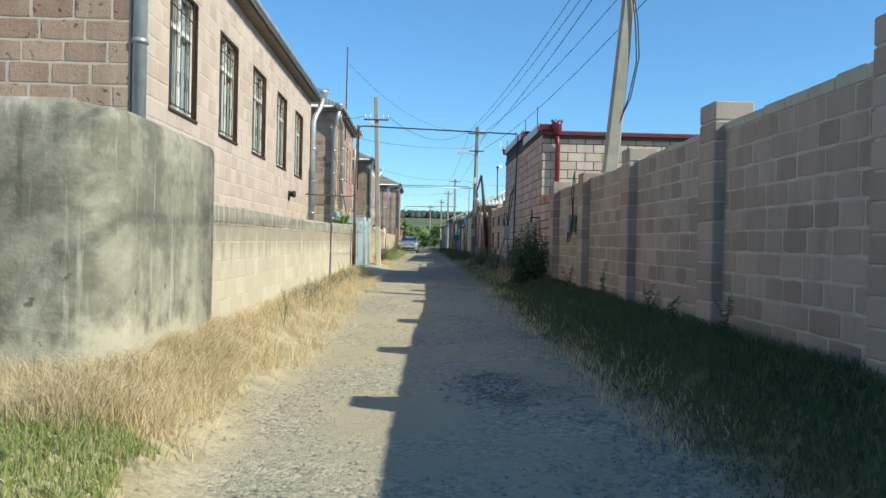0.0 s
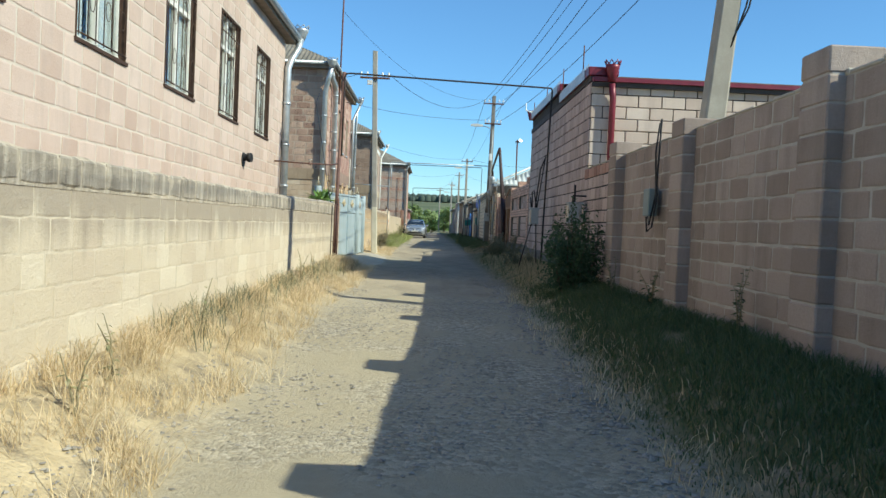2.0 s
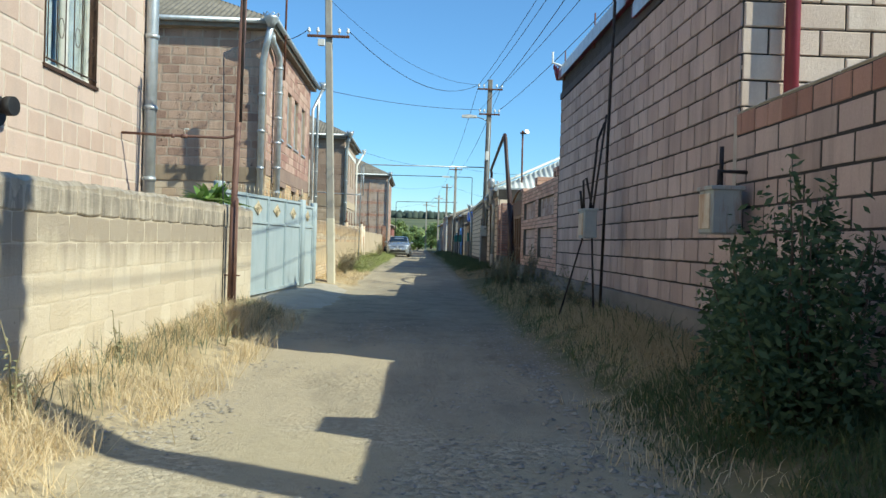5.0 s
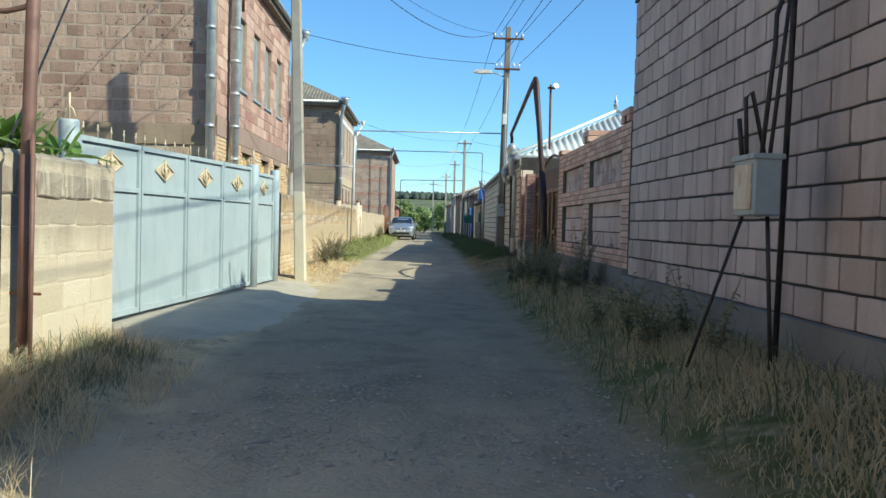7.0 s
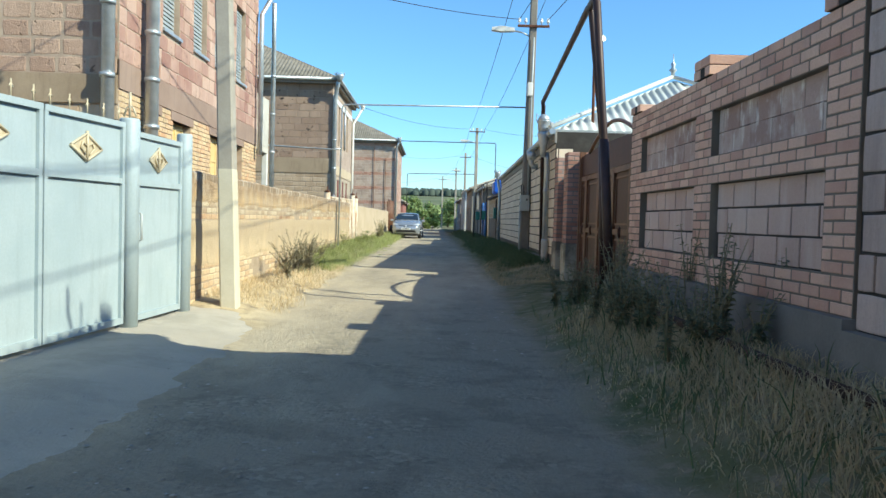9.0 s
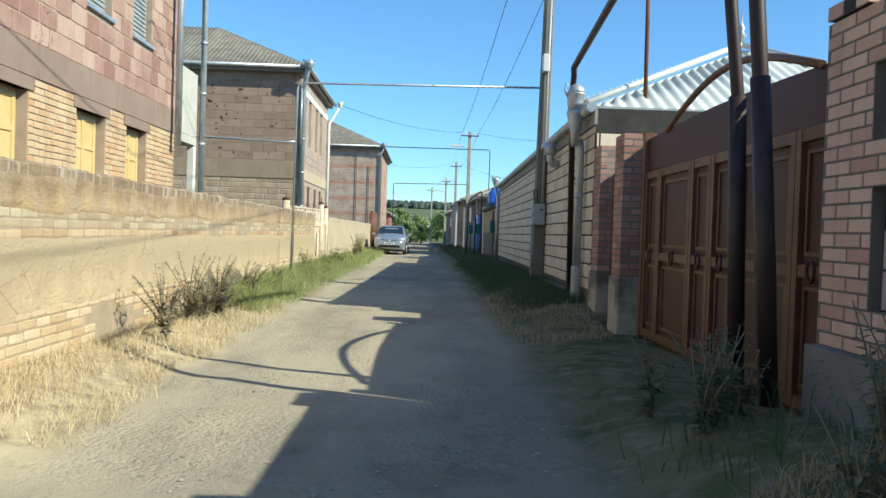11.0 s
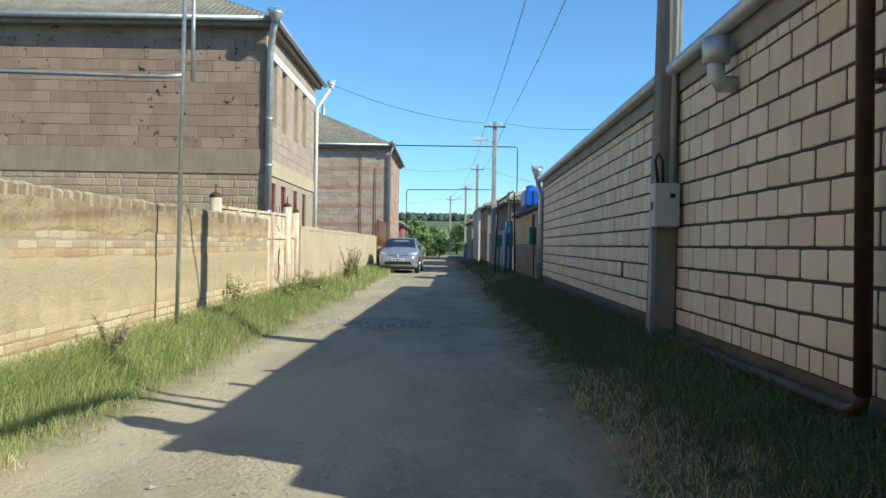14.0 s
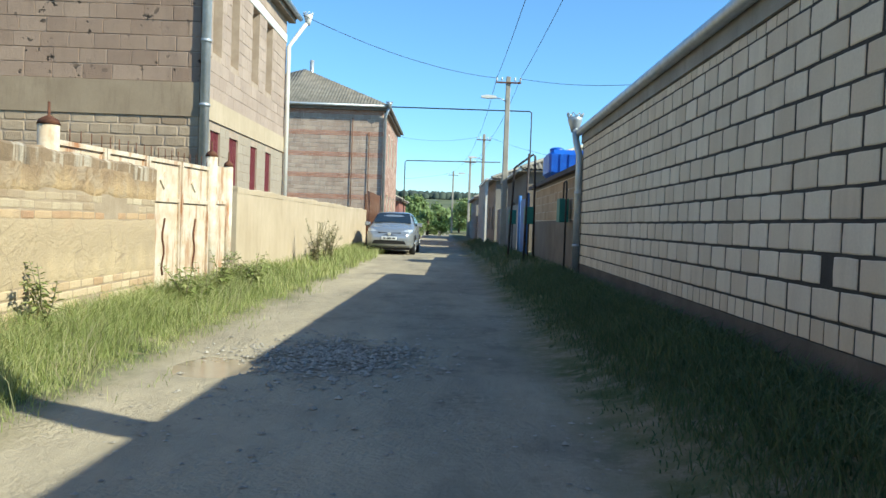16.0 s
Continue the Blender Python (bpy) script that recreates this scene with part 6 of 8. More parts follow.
part("cabinet", Shape().bevel_box(3.08, 46.02, 4.45, 3.22, 46.19, 4.8, 0.015), WHITE_PAINT, fb)
gb = thing("meter_box", (3.45, 61.2, 1.2), "green gas meter box under a bent pipe", "meter box")
part("cabinet", Shape().bevel_box(3.4, 61.0, 1.25, 3.6, 61.4, 1.75, 0.012), GREEN_BOX, gb)
part("pipe_run", Shape().tube([(3.5, 60.75, 0.2), (3.5, 60.75, 2.05), (3.5, 60.8, 2.1), (3.5, 61.1, 2.1), (3.5, 61.15, 2.05), (3.5, 61.15, 1.7)], 0.02, 8), PIPE_DARK, gb)
for y, x in ((65.0, 3.2), (70.0, 3.2)):
    g = thing("meter_box", (x, y, 1.0), "dark green meter box beside the wall", "meter box", "green boxes by the lane")
    part("cabinet", Shape().bevel_box(x - 0.12, y, 1.2, x + 0.1, y + 0.35, 1.65, 0.012), GREEN_BOX, g)
    part("leg", Shape().tube([(x, y + 0.15, 0.1), (x, y + 0.15, 1.2)], 0.02, 8), PIPE_DARK, g)

# eaves of the block house
part("parapet_cap", Shape().bevel_box(3.04, 20.58, 4.0, 3.6, 24.0, 4.16, 0.01).bevel_box(3.04, 24.0, 4.28, 3.6, 29.3, 4.44, 0.01), RED_PAINT, HR, "dark red sheet-metal parapet cap")
s = Shape()
for k in range(52):
    y = 20.68 + 0.166 * k
    z = 4.16 if y < 23.95 else 4.44
    s.prism([(y, z - 0.01), (y + 0.1, z - 0.01), (y + 0.08, z + 0.05), (y + 0.05, z + 0.075), (y + 0.02, z + 0.05)], "x", 3.05, 3.062)
part("cresting", s, ZINC, HR, "cut sheet-metal cresting along the parapet", "stuff")
s = Shape().lathe(3.06, 29.36, [(0.045, 4.3), (0.07, 4.4), (0.09, 4.5), (0.08, 4.51)], 12)
ring = [(3.06 + 0.09 * math.cos(k * math.pi / 8), 29.36 + 0.09 * math.sin(k * math.pi / 8), 4.51 + 0.07 * (k % 2)) for k in range(17)]
part("rain_hopper", s.tube(ring, 0.014, 5), RED_PAINT, HR, "crown-shaped sheet-metal rain hopper")
part("flashing", Shape().box(3.028, 20.95, 3.985, 3.039, 23.9, 4.172).box(3.028, 24.3, 4.265, 3.039, 28.85, 4.452), ZINC, HR, "thin grey metal flashing along the parapet")
part("eave_fascia", Shape().box(3.12, 20.5, 3.885, 9.5, 20.62, 3.965), RED_PAINT, HR, "dark red sheet-metal fascia")
part("soffit", Shape().box(3.12, 20.56, 3.8, 9.5, 20.66, 3.884), SOFFIT, HR)
part("wall_top", Shape().box(3.09, 20.62, 3.9, 3.13, 29.26, 4.02), SOFFIT, HR)
downpipe(HR, [(3.5, 20.55, 0.5), (3.5, 20.55, 3.6), (3.46, 20.5, 3.85)], 0.06, hopper=(3.45, 20.46, 4.05), material=RED_PAINT)
for y in (21.5, 23.9, 26.4, 28.9):
    part("aerial_rod", Shape().tube([(3.1, y, 4.2), (3.1, y, 4.75)], 0.012, 6), RUST, HR)
part("insulator_bracket", Shape().tube([(3.02, 28.8, 4.45), (2.85, 28.8, 4.5), (2.85, 28.8, 4.7)], 0.02, 6), CERAMIC, HR)

# drains and vents of the outbuilding
def rw(u, n, z):
    return tuple(rwm @ Vector((u, n, z)))


drain = downpipe(RW, [rw(0.62, 0.10, 0.05), rw(0.62, 0.10, 2.45), rw(0.60, 0.13, 2.62)], 0.06, collars=[rw(0.62, 0.1, z) for z in (0.75, 1.8)])
hx, hy, hz = rw(0.52, 0.2, 0)
q = Shape().lathe(hx, hy, [(0.055, 2.5), (0.075, 2.72), (0.13, 2.95), (0.135, 3.0), (0.12, 3.02)], 12)
q.lathe(hx, hy, [(0.115, 3.02), (0.13, 3.12), (0.125, 3.22), (0.14, 3.24), (0.14, 3.26)], 16)
part("rain_hopper", q, ZINC, drain, "tapered sheet-metal rain hopper")
q = Shape().lathe(hx, hy, [(0.13, 3.262), (0.125, 3.3), (0.1, 3.35), (0.06, 3.385), (0.015, 3.4)], 16)
q.tube([(hx - 0.12, hy, 3.2), (hx - 0.17, hy, 3.3), (hx - 0.16, hy, 3.4), (hx - 0.11, hy, 3.36)], 0.012, 5)
part("hopper_cap", q, ZINC, drain, "domed sheet-metal cap")
part("pipe_sleeve", Shape().tube([rw(0.62, 0.10, 0.05), rw(0.62, 0.10, 0.75)], 0.075, 12), CONCRETE_LIGHT, RW)
for u, h, r in ((1.9, 3.4, 0.045), (2.7, 3.28, 0.06)):
    part("flue", Shape().tube([rw(u, -0.12, 2.9), rw(u, -0.12, h)], r, 10), ZINC if r < 0.05 else BLACK, RW)
downpipe(RW, [rw(rwl - 0.12, 0.08, 0.15), rw(rwl - 0.12, 0.08, 2.5), rw(rwl, 0.14, 2.8), rw(rwl + 0.03, 0.16, 3.02)], 0.065, hopper=rw(rwl + 0.05, 0.17, 3.12), collars=[rw(rwl - 0.12, 0.08, z) for z in (0.8, 1.8)])
s = Shape().tube([rw(3.4, 0.0, 2.5), rw(3.4, 0.13, 2.5), rw(3.4, 0.17, 2.57), rw(3.4, 0.17, 2.85)], 0.07, 12).tube([rw(3.4, 0.17, 2.66), rw(3.4, 0.17, 2.86)], 0.105, 14)
part("vent_pipe", s, ZINC, RW, "bent sheet-metal flue")

# ---- the blue gate ----
def ornament(d, c, z, a, b, m):
    """A diamond plate with a raised rim, an upright loop and a leaf in its middle."""
    d.prism([(c - a, z), (c, z - b), (c + a, z), (c, z + b)], "y", 0.0, 0.008, m)
    pts = [(c - a, z), (c, z - b), (c + a, z), (c, z + b)]
    for i in range(4):
        (p, q), (r, s) = pts[i], pts[(i + 1) % 4]
        d.tube([m @ Vector((p, 0.012, q)), m @ Vector((r, 0.012, s))], 0.012, 5)
    d.tube([m @ Vector((c, 0.014, z - b)), m @ Vector((c, 0.02, z)), m @ Vector((c, 0.014, z + b * 1.2))], 0.012, 5)
    for k in (-1, 1):
        d.tube([m @ Vector((c + k * a * 0.12, 0.016, z - b * 0.55)), m @ Vector((c + k * a * 0.42, 0.022, z - b * 0.05)), m @ Vector((c + k * a * 0.3, 0.018, z + b * 0.35)), m @ Vector((c, 0.014, z + b * 0.05))], 0.010, 5)
    return d


def blue_gate():
    p0, p1 = (-2.22, 32.3), (-2.70, 26.95)
    m, length = face_frame(p0, p1)
    t = thing("metal_gate", (-2.4, 29.6, 0), "pale blue sheet-steel double gate with gold diamonds", "gate")
    n = 4
    for k in range(n):
        a, b = length * k / n + 0.012, length * (k + 1) / n - 0.012
        za, zb = 1.95 - 0.07 * k / n, 1.95 - 0.07 * (k + 1) / n
        s = Shape().prism([(a, 0.07), (b, 0.07), (b, zb), (a, za)], "y", -0.015, 0.0, m)
        panel = part("panel", s, BLUE_PAINT, t)
        f = Shape()
        f.box(a, 0, 0.07, a + 0.05, 0.03, za, m).box(b - 0.05, 0, 0.07, b, 0.03, zb, m).box(a, 0.001, 1.38, b, 0.028, 1.43, m).box(a, 0.001, 0.07, b, 0.029, 0.13, m)
        f.prism([(a, za - 0.05), (b, zb - 0.05), (b, zb), (a, za)], "y", 0.0, 0.032, m)
        part("rail_frame", f, BLUE_PAINT, panel)
        c = (a + b) / 2
        d = Shape()
        ornament(d, c, 1.66, 0.255, 0.115, m)
        part("diamond", d, GOLD, panel, "gold painted diamond ornament")
        for j in range(5):
            u = a + 0.1 + (b - a - 0.2) * j / 4
            z = za + (zb - za) * (u - a) / (b - a)
            sp = Shape().tube([m @ Vector((u, 0.01, z)), m @ Vector((u, 0.01, z + 0.13))], 0.007, 5)
            sp.tube([m @ Vector((u - 0.025, 0.01, z + 0.07)), m @ Vector((u, 0.01, z + 0.1)), m @ Vector((u + 0.025, 0.01, z + 0.07))], 0.006, 5)
            part("spike", sp, GOLD, panel)
    w = thing("metal_door", (-2.15, 33.0, 0), "pale blue steel wicket door with a gold diamond", "door")
    q0, q1 = (-2.12, 33.68), (-2.21, 32.5)
    mw, lw = face_frame(q0, q1)
    part("panel", Shape().box(0.0, -0.015, 0.06, lw, 0.0, 1.9, mw), BLUE_PAINT, w)
    f = Shape().box(0, 0, 0.06, 0.05, 0.028, 1.9, mw).box(lw - 0.05, 0, 0.06, lw, 0.028, 1.9, mw).box(0.05, 0.0, 1.38, lw - 0.05, 0.026, 1.44, mw).box(0.05, 0, 1.85, lw - 0.05, 0.027, 1.9, mw).box(0.05, 0, 0.06, lw - 0.05, 0.027, 0.12, mw)
    part("rail_frame", f, BLUE_PAINT, w)
    c = lw / 2
    part("diamond", ornament(Shape(), c, 1.65, 0.21, 0.115, mw), GOLD, w, "gold painted diamond ornament")
    part("handle", Shape().tube([mw @ Vector((lw - 0.12, 0.0, 1.12)), mw @ Vector((lw - 0.12, 0.05, 1.1)), mw @ Vector((lw - 0.12, 0.05, 0.85)), mw @ Vector((lw - 0.12, 0.0, 0.83))], 0.012, 6), GREY_BOX, w)
    for k, (x, y, r) in enumerate(((-2.2, 32.41, 0.095), (-2.1, 33.77, 0.085), (-2.72, 26.85, 0.09))):
        g = thing("gate_post", (x, y, 0), "round pale blue steel gate post", "post", "posts of the blue gate")
        part("post", Shape().lathe(x, y, [(r, -0.1), (r, 1.98), (r * 0.9, 2.0)], 18), BLUE_PAINT, g)
        if k != 1:
            o = Shape().tube([(x, y, 2.0), (x, y, 2.25)], 0.012, 6).tube([(x - 0.06, y, 2.02), (x - 0.03, y, 2.1), (x, y, 2.13), (x + 0.03, y, 2.1), (x + 0.06, y, 2.02)], 0.009, 5)
            part("finial", o, GOLD, g, "gold wrought finial")


blue_gate()
ap = Shape()
EDGE = ((26.3, -2.6), (26.9, -1.55), (28.6, -1.05), (31.5, -1.05), (33.2, -1.15), (34.0, -1.5))


def apron_edge(y):
    for (y0, x0), (y1, x1) in zip(EDGE, EDGE[1:]):
        if y <= y1:
            return x0 + (x1 - x0) * (y - y0) / (y1 - y0)
    return EDGE[-1][1]


rows, cols = 64, 14
v = []
for j in range(rows + 1):
    y = 26.3 + 7.7 * j / rows
    x0 = -2.75 + 0.63 * j / rows
    x1 = apron_edge(y) + 0.08 * noise.noise((y * 2.3, 1.0, 0.0)) + 0.05 * noise.noise((y * 7.0, 4.0, 0.0))
    for i in range(cols + 1):
        x = x0 + (x1 - x0) * i / cols
        v.append((x, y, ground_z(x, y) + 0.012 - 0.013 * (i / cols) ** 3))
n = len(v)
quads = [(j * (cols + 1) + i, j * (cols + 1) + i + 1, (j + 1) * (cols + 1) + i + 1, (j + 1) * (cols + 1) + i) for j in range(rows) for i in range(cols)]
rim = [j * (cols + 1) + cols for j in range(rows + 1)] + [rows * (cols + 1) + i for i in range(cols - 1, -1, -1)] + [j * (cols + 1) for j in range(rows - 1, -1, -1)] + list(range(1, cols))
ap.add(v + [(x, y, z - 0.08) for x, y, z in v], quads + [tuple(n + i for i in reversed(f)) for f in quads] + [(rim[i], rim[(i + 1) % len(rim)], n + rim[(i + 1) % len(rim)], n + rim[i]) for i in range(len(rim))])
APRON_OB = new("apron", ap.mesh("apron", APRON))
tagged(APRON_OB, "dusty concrete apron before the blue gate", "paving", kind="structure")


# ---- the rusty white gate ----
def white_gate():
    p0, p1 = (-2.34, 56.35), (-2.86, 51.85)
    m, length = face_frame(p0, p1)
    t = thing("metal_gate", (-2.6, 54.0, 0), "white steel double gate streaked with rust", "gate")
    cuts = [0.75, 1.68, 2.6, 3.55, length]
    for k in range(4):
        a, b = cuts[k] + 0.01, cuts[k + 1] - 0.01
        panel = part("panel", Shape().box(a, -0.012, 0.1, b, 0, 1.82, m), RUST_WHITE, t)
        f = Shape().box(a, 0, 0.1, a + 0.05, 0.03, 1.82, m).box(b - 0.05, 0, 0.1, b, 0.03, 1.82, m).box(a + 0.05, 0, 1.28, b - 0.05, 0.027, 1.33, m).box(a + 0.05, 0, 1.77, b - 0.05, 0.027, 1.82, m)
        part("rail_frame", f, RUST_WHITE, panel)
        c = (a + b) / 2
        part("diamond", Shape().prism([(c - 0.12, 1.55), (c, 1.44), (c + 0.12, 1.55), (c, 1.66)], "y", 0, 0.02, m), RUST_WHITE, panel)
        path = [m @ Vector((c + 0.03 * math.sin(q * 1.4), 0.012, 0.35 + 0.09 * q)) for q in range(9)]
        part("scroll", Shape().tube(path, 0.012, 5), RUST, panel, "rusty twisted ornament")
        for j in range(5):
            u = a + 0.08 + (b - a - 0.16) * j / 4
            part("spike", Shape().tube([m @ Vector((u, 0.01, 1.8)), m @ Vector((u, 0.01, 1.95))], 0.006, 5), RUST, panel)
    part("wicket", Shape().box(0.08, -0.012, 0.1, 0.55, 0, 1.86, m).box(0.08, 0, 1.3, 0.55, 0.025, 1.35, m), RUST_WHITE, t)
    for u, h, r in ((0.0, 1.88, 0.07), (0.65, 1.98, 0.085), (length + 0.05, 1.95, 0.10)):
        c = m @ Vector((u, 0.0, 0))
        g = thing("gate_post", (c.x, c.y, 0), "round white steel gate post with rusty cap", "post", "posts of the white gate")
        part("post", Shape().lathe(c.x, c.y, [(r, -0.1), (r, h)], 16), RUST_WHITE, g)
        part("cap", Shape().lathe(c.x, c.y, [(r * 1.1, h), (r * 0.9, h + 0.05), (0.015, h + 0.09), (0.012, h + 0.22)], 12), RUST, g, "rusty cap with a spike")


white_gate()


# ---- the brown gate and its brick pillars ----
def brown_gate():
    m, length = face_frame((3.32, 34.85), (3.34, 39.18))
    t = thing("metal_gate", (3.24, 37.0, 0), "brown painted steel gate with an arched top", "gate")
    u = 0.03
    for k, wide in enumerate((0.54, 1.07, 0.54, 0.54, 1.03, 0.54)):
        a, b = u + 0.006, u + wide - 0.006
        u += wide
        panel = part("leaf", Shape().box(a, -0.03, 0.12, b, -0.005, 1.95, m), GATE_RED, t)
        f = Shape().box(a, -0.005, 0.12, a + 0.07, 0.035, 1.95, m).box(b - 0.07, -0.005, 0.12, b, 0.035, 1.95, m)
        for z in (0.12, 0.98, 1.87):
            f.box(a + 0.07, -0.005, z, b - 0.07, 0.03, z + 0.08, m)
        part("rail_frame", f, GATE_BROWN, panel)
        for z0, z1 in ((0.26, 0.92), (1.12, 1.81)):
            e = Shape()
            for q, r, x0, x1 in ((z0, z0 + 0.025, a + 0.12, b - 0.12), (z1 - 0.025, z1, a + 0.12, b - 0.12), (z0 + 0.025, z1 - 0.025, a + 0.12, a + 0.145), (z0 + 0.025, z1 - 0.025, b - 0.145, b - 0.12)):
                e.box(x0, -0.005, q, x1, 0.012, r, m)
            part("moulding", e, GATE_BROWN, panel)
        c = (a + b) / 2
        ring = [m @ Vector((c + 0.05 * math.cos(q * math.pi / 8), 0.034, 1.02 + 0.07 * math.sin(q * math.pi / 8))) for q in range(17)]
        part("ring", Shape().tube(ring, 0.014, 5), GATE_RED, panel)
    top = [(0.0, 1.97)] + [(length * q / 16, 2.33 + 0.05 * math.sin(math.pi * q / 16)) for q in range(17)] + [(length, 1.97)]
    part("arch_panel", Shape().prism(top, "y", -0.02, 0.0, m), GATE_RED, t, "dark red arched sheet over the gate")
    arch = [m @ Vector((0.3 + 3.3 * q / 16, 0.01, 2.34 + 0.32 * math.sin(math.pi * q / 16))) for q in range(17)]
    part("arch_rail", Shape().tube(arch, 0.03, 8), GATE_BROWN, t)
    for u in (0.0, length):
        part("post", Shape().box(u - 0.05, -0.05, 0, u + 0.05, 0.05, 2.4, m), GATE_BROWN, t)
    # added dark sheet that stands in for shade in the gap by the pillar
    part("jamb", Shape().box(length - 0.2, -0.19, -0.1, length + 0.34, -0.16, 2.4, m), RUST_DARK, t, "added dark sheet standing in for the shaded gap beside the gate")
    part("threshold", Shape().box(0.05, -0.06, -0.1, length - 0.05, -0.03, 0.13, m), RUST_DARK, t)


brown_gate()


def brick_pillar(x0, y0, w, d, h, foot):
    t = thing("brick_pillar", (x0 + w / 2, y0 + d / 2, 0), "red brick gate pillar on a concrete foot", "pillar", "brick pillars of the brown gate")
    part("foot", Shape().bevel_box(x0 - 0.02, y0 - 0.02, -0.1, x0 + w + 0.02, y0 + d + 0.02, foot, 0.02), CONCRETE, t)
    core = part("core", Shape().box(x0 + 0.008, y0 + 0.008, foot, x0 + w - 0.008, y0 + d - 0.008, h), PLINTH, t)
    k, z, rng = 0, foot + 0.01, random.Random(str(x0))
    while z < h:
        cuts = (0, 0.25, 0.75, 1) if k % 2 else (0, 0.5, 1)
        for i in range(len(cuts) - 1):
            for j in range(len(cuts) - 1):
                if 0 < i < len(cuts) - 2 and 0 < j < len(cuts) - 2:
                    continue
                e = rng.uniform(-0.003, 0.003)
                part("brick", Shape().bevel_box(x0 + w * cuts[i] + 0.005 + e, y0 + d * cuts[j] + 0.005 + e, z, x0 + w * cuts[i + 1] - 0.005 + e, y0 + d * cuts[j + 1] - 0.005 + e, z + 0.068, 0.006), BRICK_PILLAR, core)
        z += 0.08
        k += 1


brick_pillar(3.12, 39.45, 0.45, 0.42, 2.4, 0.75)
brick_pillar(3.14, 40.75, 0.4, 0.4, 2.4, 0.75)
wicket = thing("metal_door", (3.36, 40.3, 0), "brown steel wicket door between the brick pillars", "door")
part("panel", Shape().box(3.34, 39.88, 0.05, 3.37, 40.74, 2.05), GATE_RED, wicket)
part("rail_frame", Shape().box(3.31, 39.88, 0.05, 3.34, 39.96, 2.05).box(3.31, 40.66, 0.05, 3.34, 40.74, 2.05).box(3.312, 39.96, 1.97, 3.34, 40.66, 2.05).box(3.312, 39.96, 1.0, 3.34, 40.66, 1.08).box(3.312, 39.96, 0.05, 3.34, 40.66, 0.13), GATE_BROWN, wicket)
# white hipped roof of the outbuilding: near gable side wall and fascia
part("eave_fascia", Shape().box(3.1, 41.45, 2.86, 10.2, 41.6, 3.06), GREY_BOX, RW)
s = Shape().box(3.5, 41.55, -0.1, 10.0, 41.85, 2.9)
part("end_wall", s, PLINTH, RW)
rw_end = part("end_wall", Shape().box(3.148, 41.13, -0.1, 3.5, 41.147, 2.76), MORTAR_DARK, RW)
blocks("block", rw_end, (3.5, 41.128), (3.147, 41.128), 0.42, 11, 0.2022, 0.3, BLOCK_CREAM, 0.022, 0.006, near=(0, 1), upright=0.022)

hip_roof(RW, 3.12, 9.9, 41.45, 59.7, 3.02, 0.5, ROOF_WHITE, 0.2, 0.025, 0.0237)
s = Shape()
for k in range(34):
    a, b = k / 34, (k + 0.7) / 34
    p, q = Vector((3.06, 41.45, 3.1)), Vector((6.56, 44.87, 4.82))
    c, d = p.lerp(q, a), p.lerp(q, b)
    s.add([c, d, d.lerp(c, 0.5) + Vector((0, 0, 0.085))], [(0, 1, 2)])
    s.tube([c, d], 0.012, 5)
part("ridge_crest", s, WHITE_PAINT, RW, "cut sheet-metal cresting along the hip", "stuff")
part("hip_cap", Shape().tube([(3.06, 41.45, 3.1), (6.56, 44.87, 4.84)], 0.05, 8), ROOF_WHITE, RW)
part("hip_cap", Shape().tube([(9.9, 41.45, 3.1), (6.56, 44.87, 4.84)], 0.05, 8), ROOF_WHITE, RW)
part("finial", Shape().lathe(6.56, 44.87, [(0.05, 4.8), (0.05, 4.95), (0.1, 5.0), (0.04, 5.08), (0.07, 5.14), (0.015, 5.22), (0.01, 5.4)], 10), ZINC, RW, "turned sheet-metal roof finial")

# ---- parked car ----
CAR_PAINT = plain("silver_paint", (0.38, 0.41, 0.44, 1), (0.42, 0.45, 0.48, 1), 1.0, 300, 0.0, 0.26, 0.6, 0.5)
CAR_GLASS = plain("dark_car_glass", (0.012, 0.018, 0.022, 1), (0.02, 0.026, 0.03, 1), 2, 40, 0, 0.05, 0, 0.9)
LENS = plain("headlamp_lens", (0.55, 0.58, 0.6, 1), (0.65, 0.68, 0.7, 1), 5, 50, 0, 0.08, 0.3, 0.8)
PLATE = plain("white_plate", (0.7, 0.7, 0.68, 1), (0.75, 0.75, 0.72, 1), 5, 50, 0, 0.4)
RIM = plain("alloy", (0.42, 0.43, 0.44, 1), (0.5, 0.51, 0.52, 1), 5, 50, 0, 0.3, 0.8, 0.5)


def lerp_table(table, t):
    for (a, va), (b, vb) in zip(table, table[1:]):
        if t <= b:
            k = (t - a) / (b - a)
            k = k * k * (3 - 2 * k)
            return va + (vb - va) * k
    return table[-1][1]


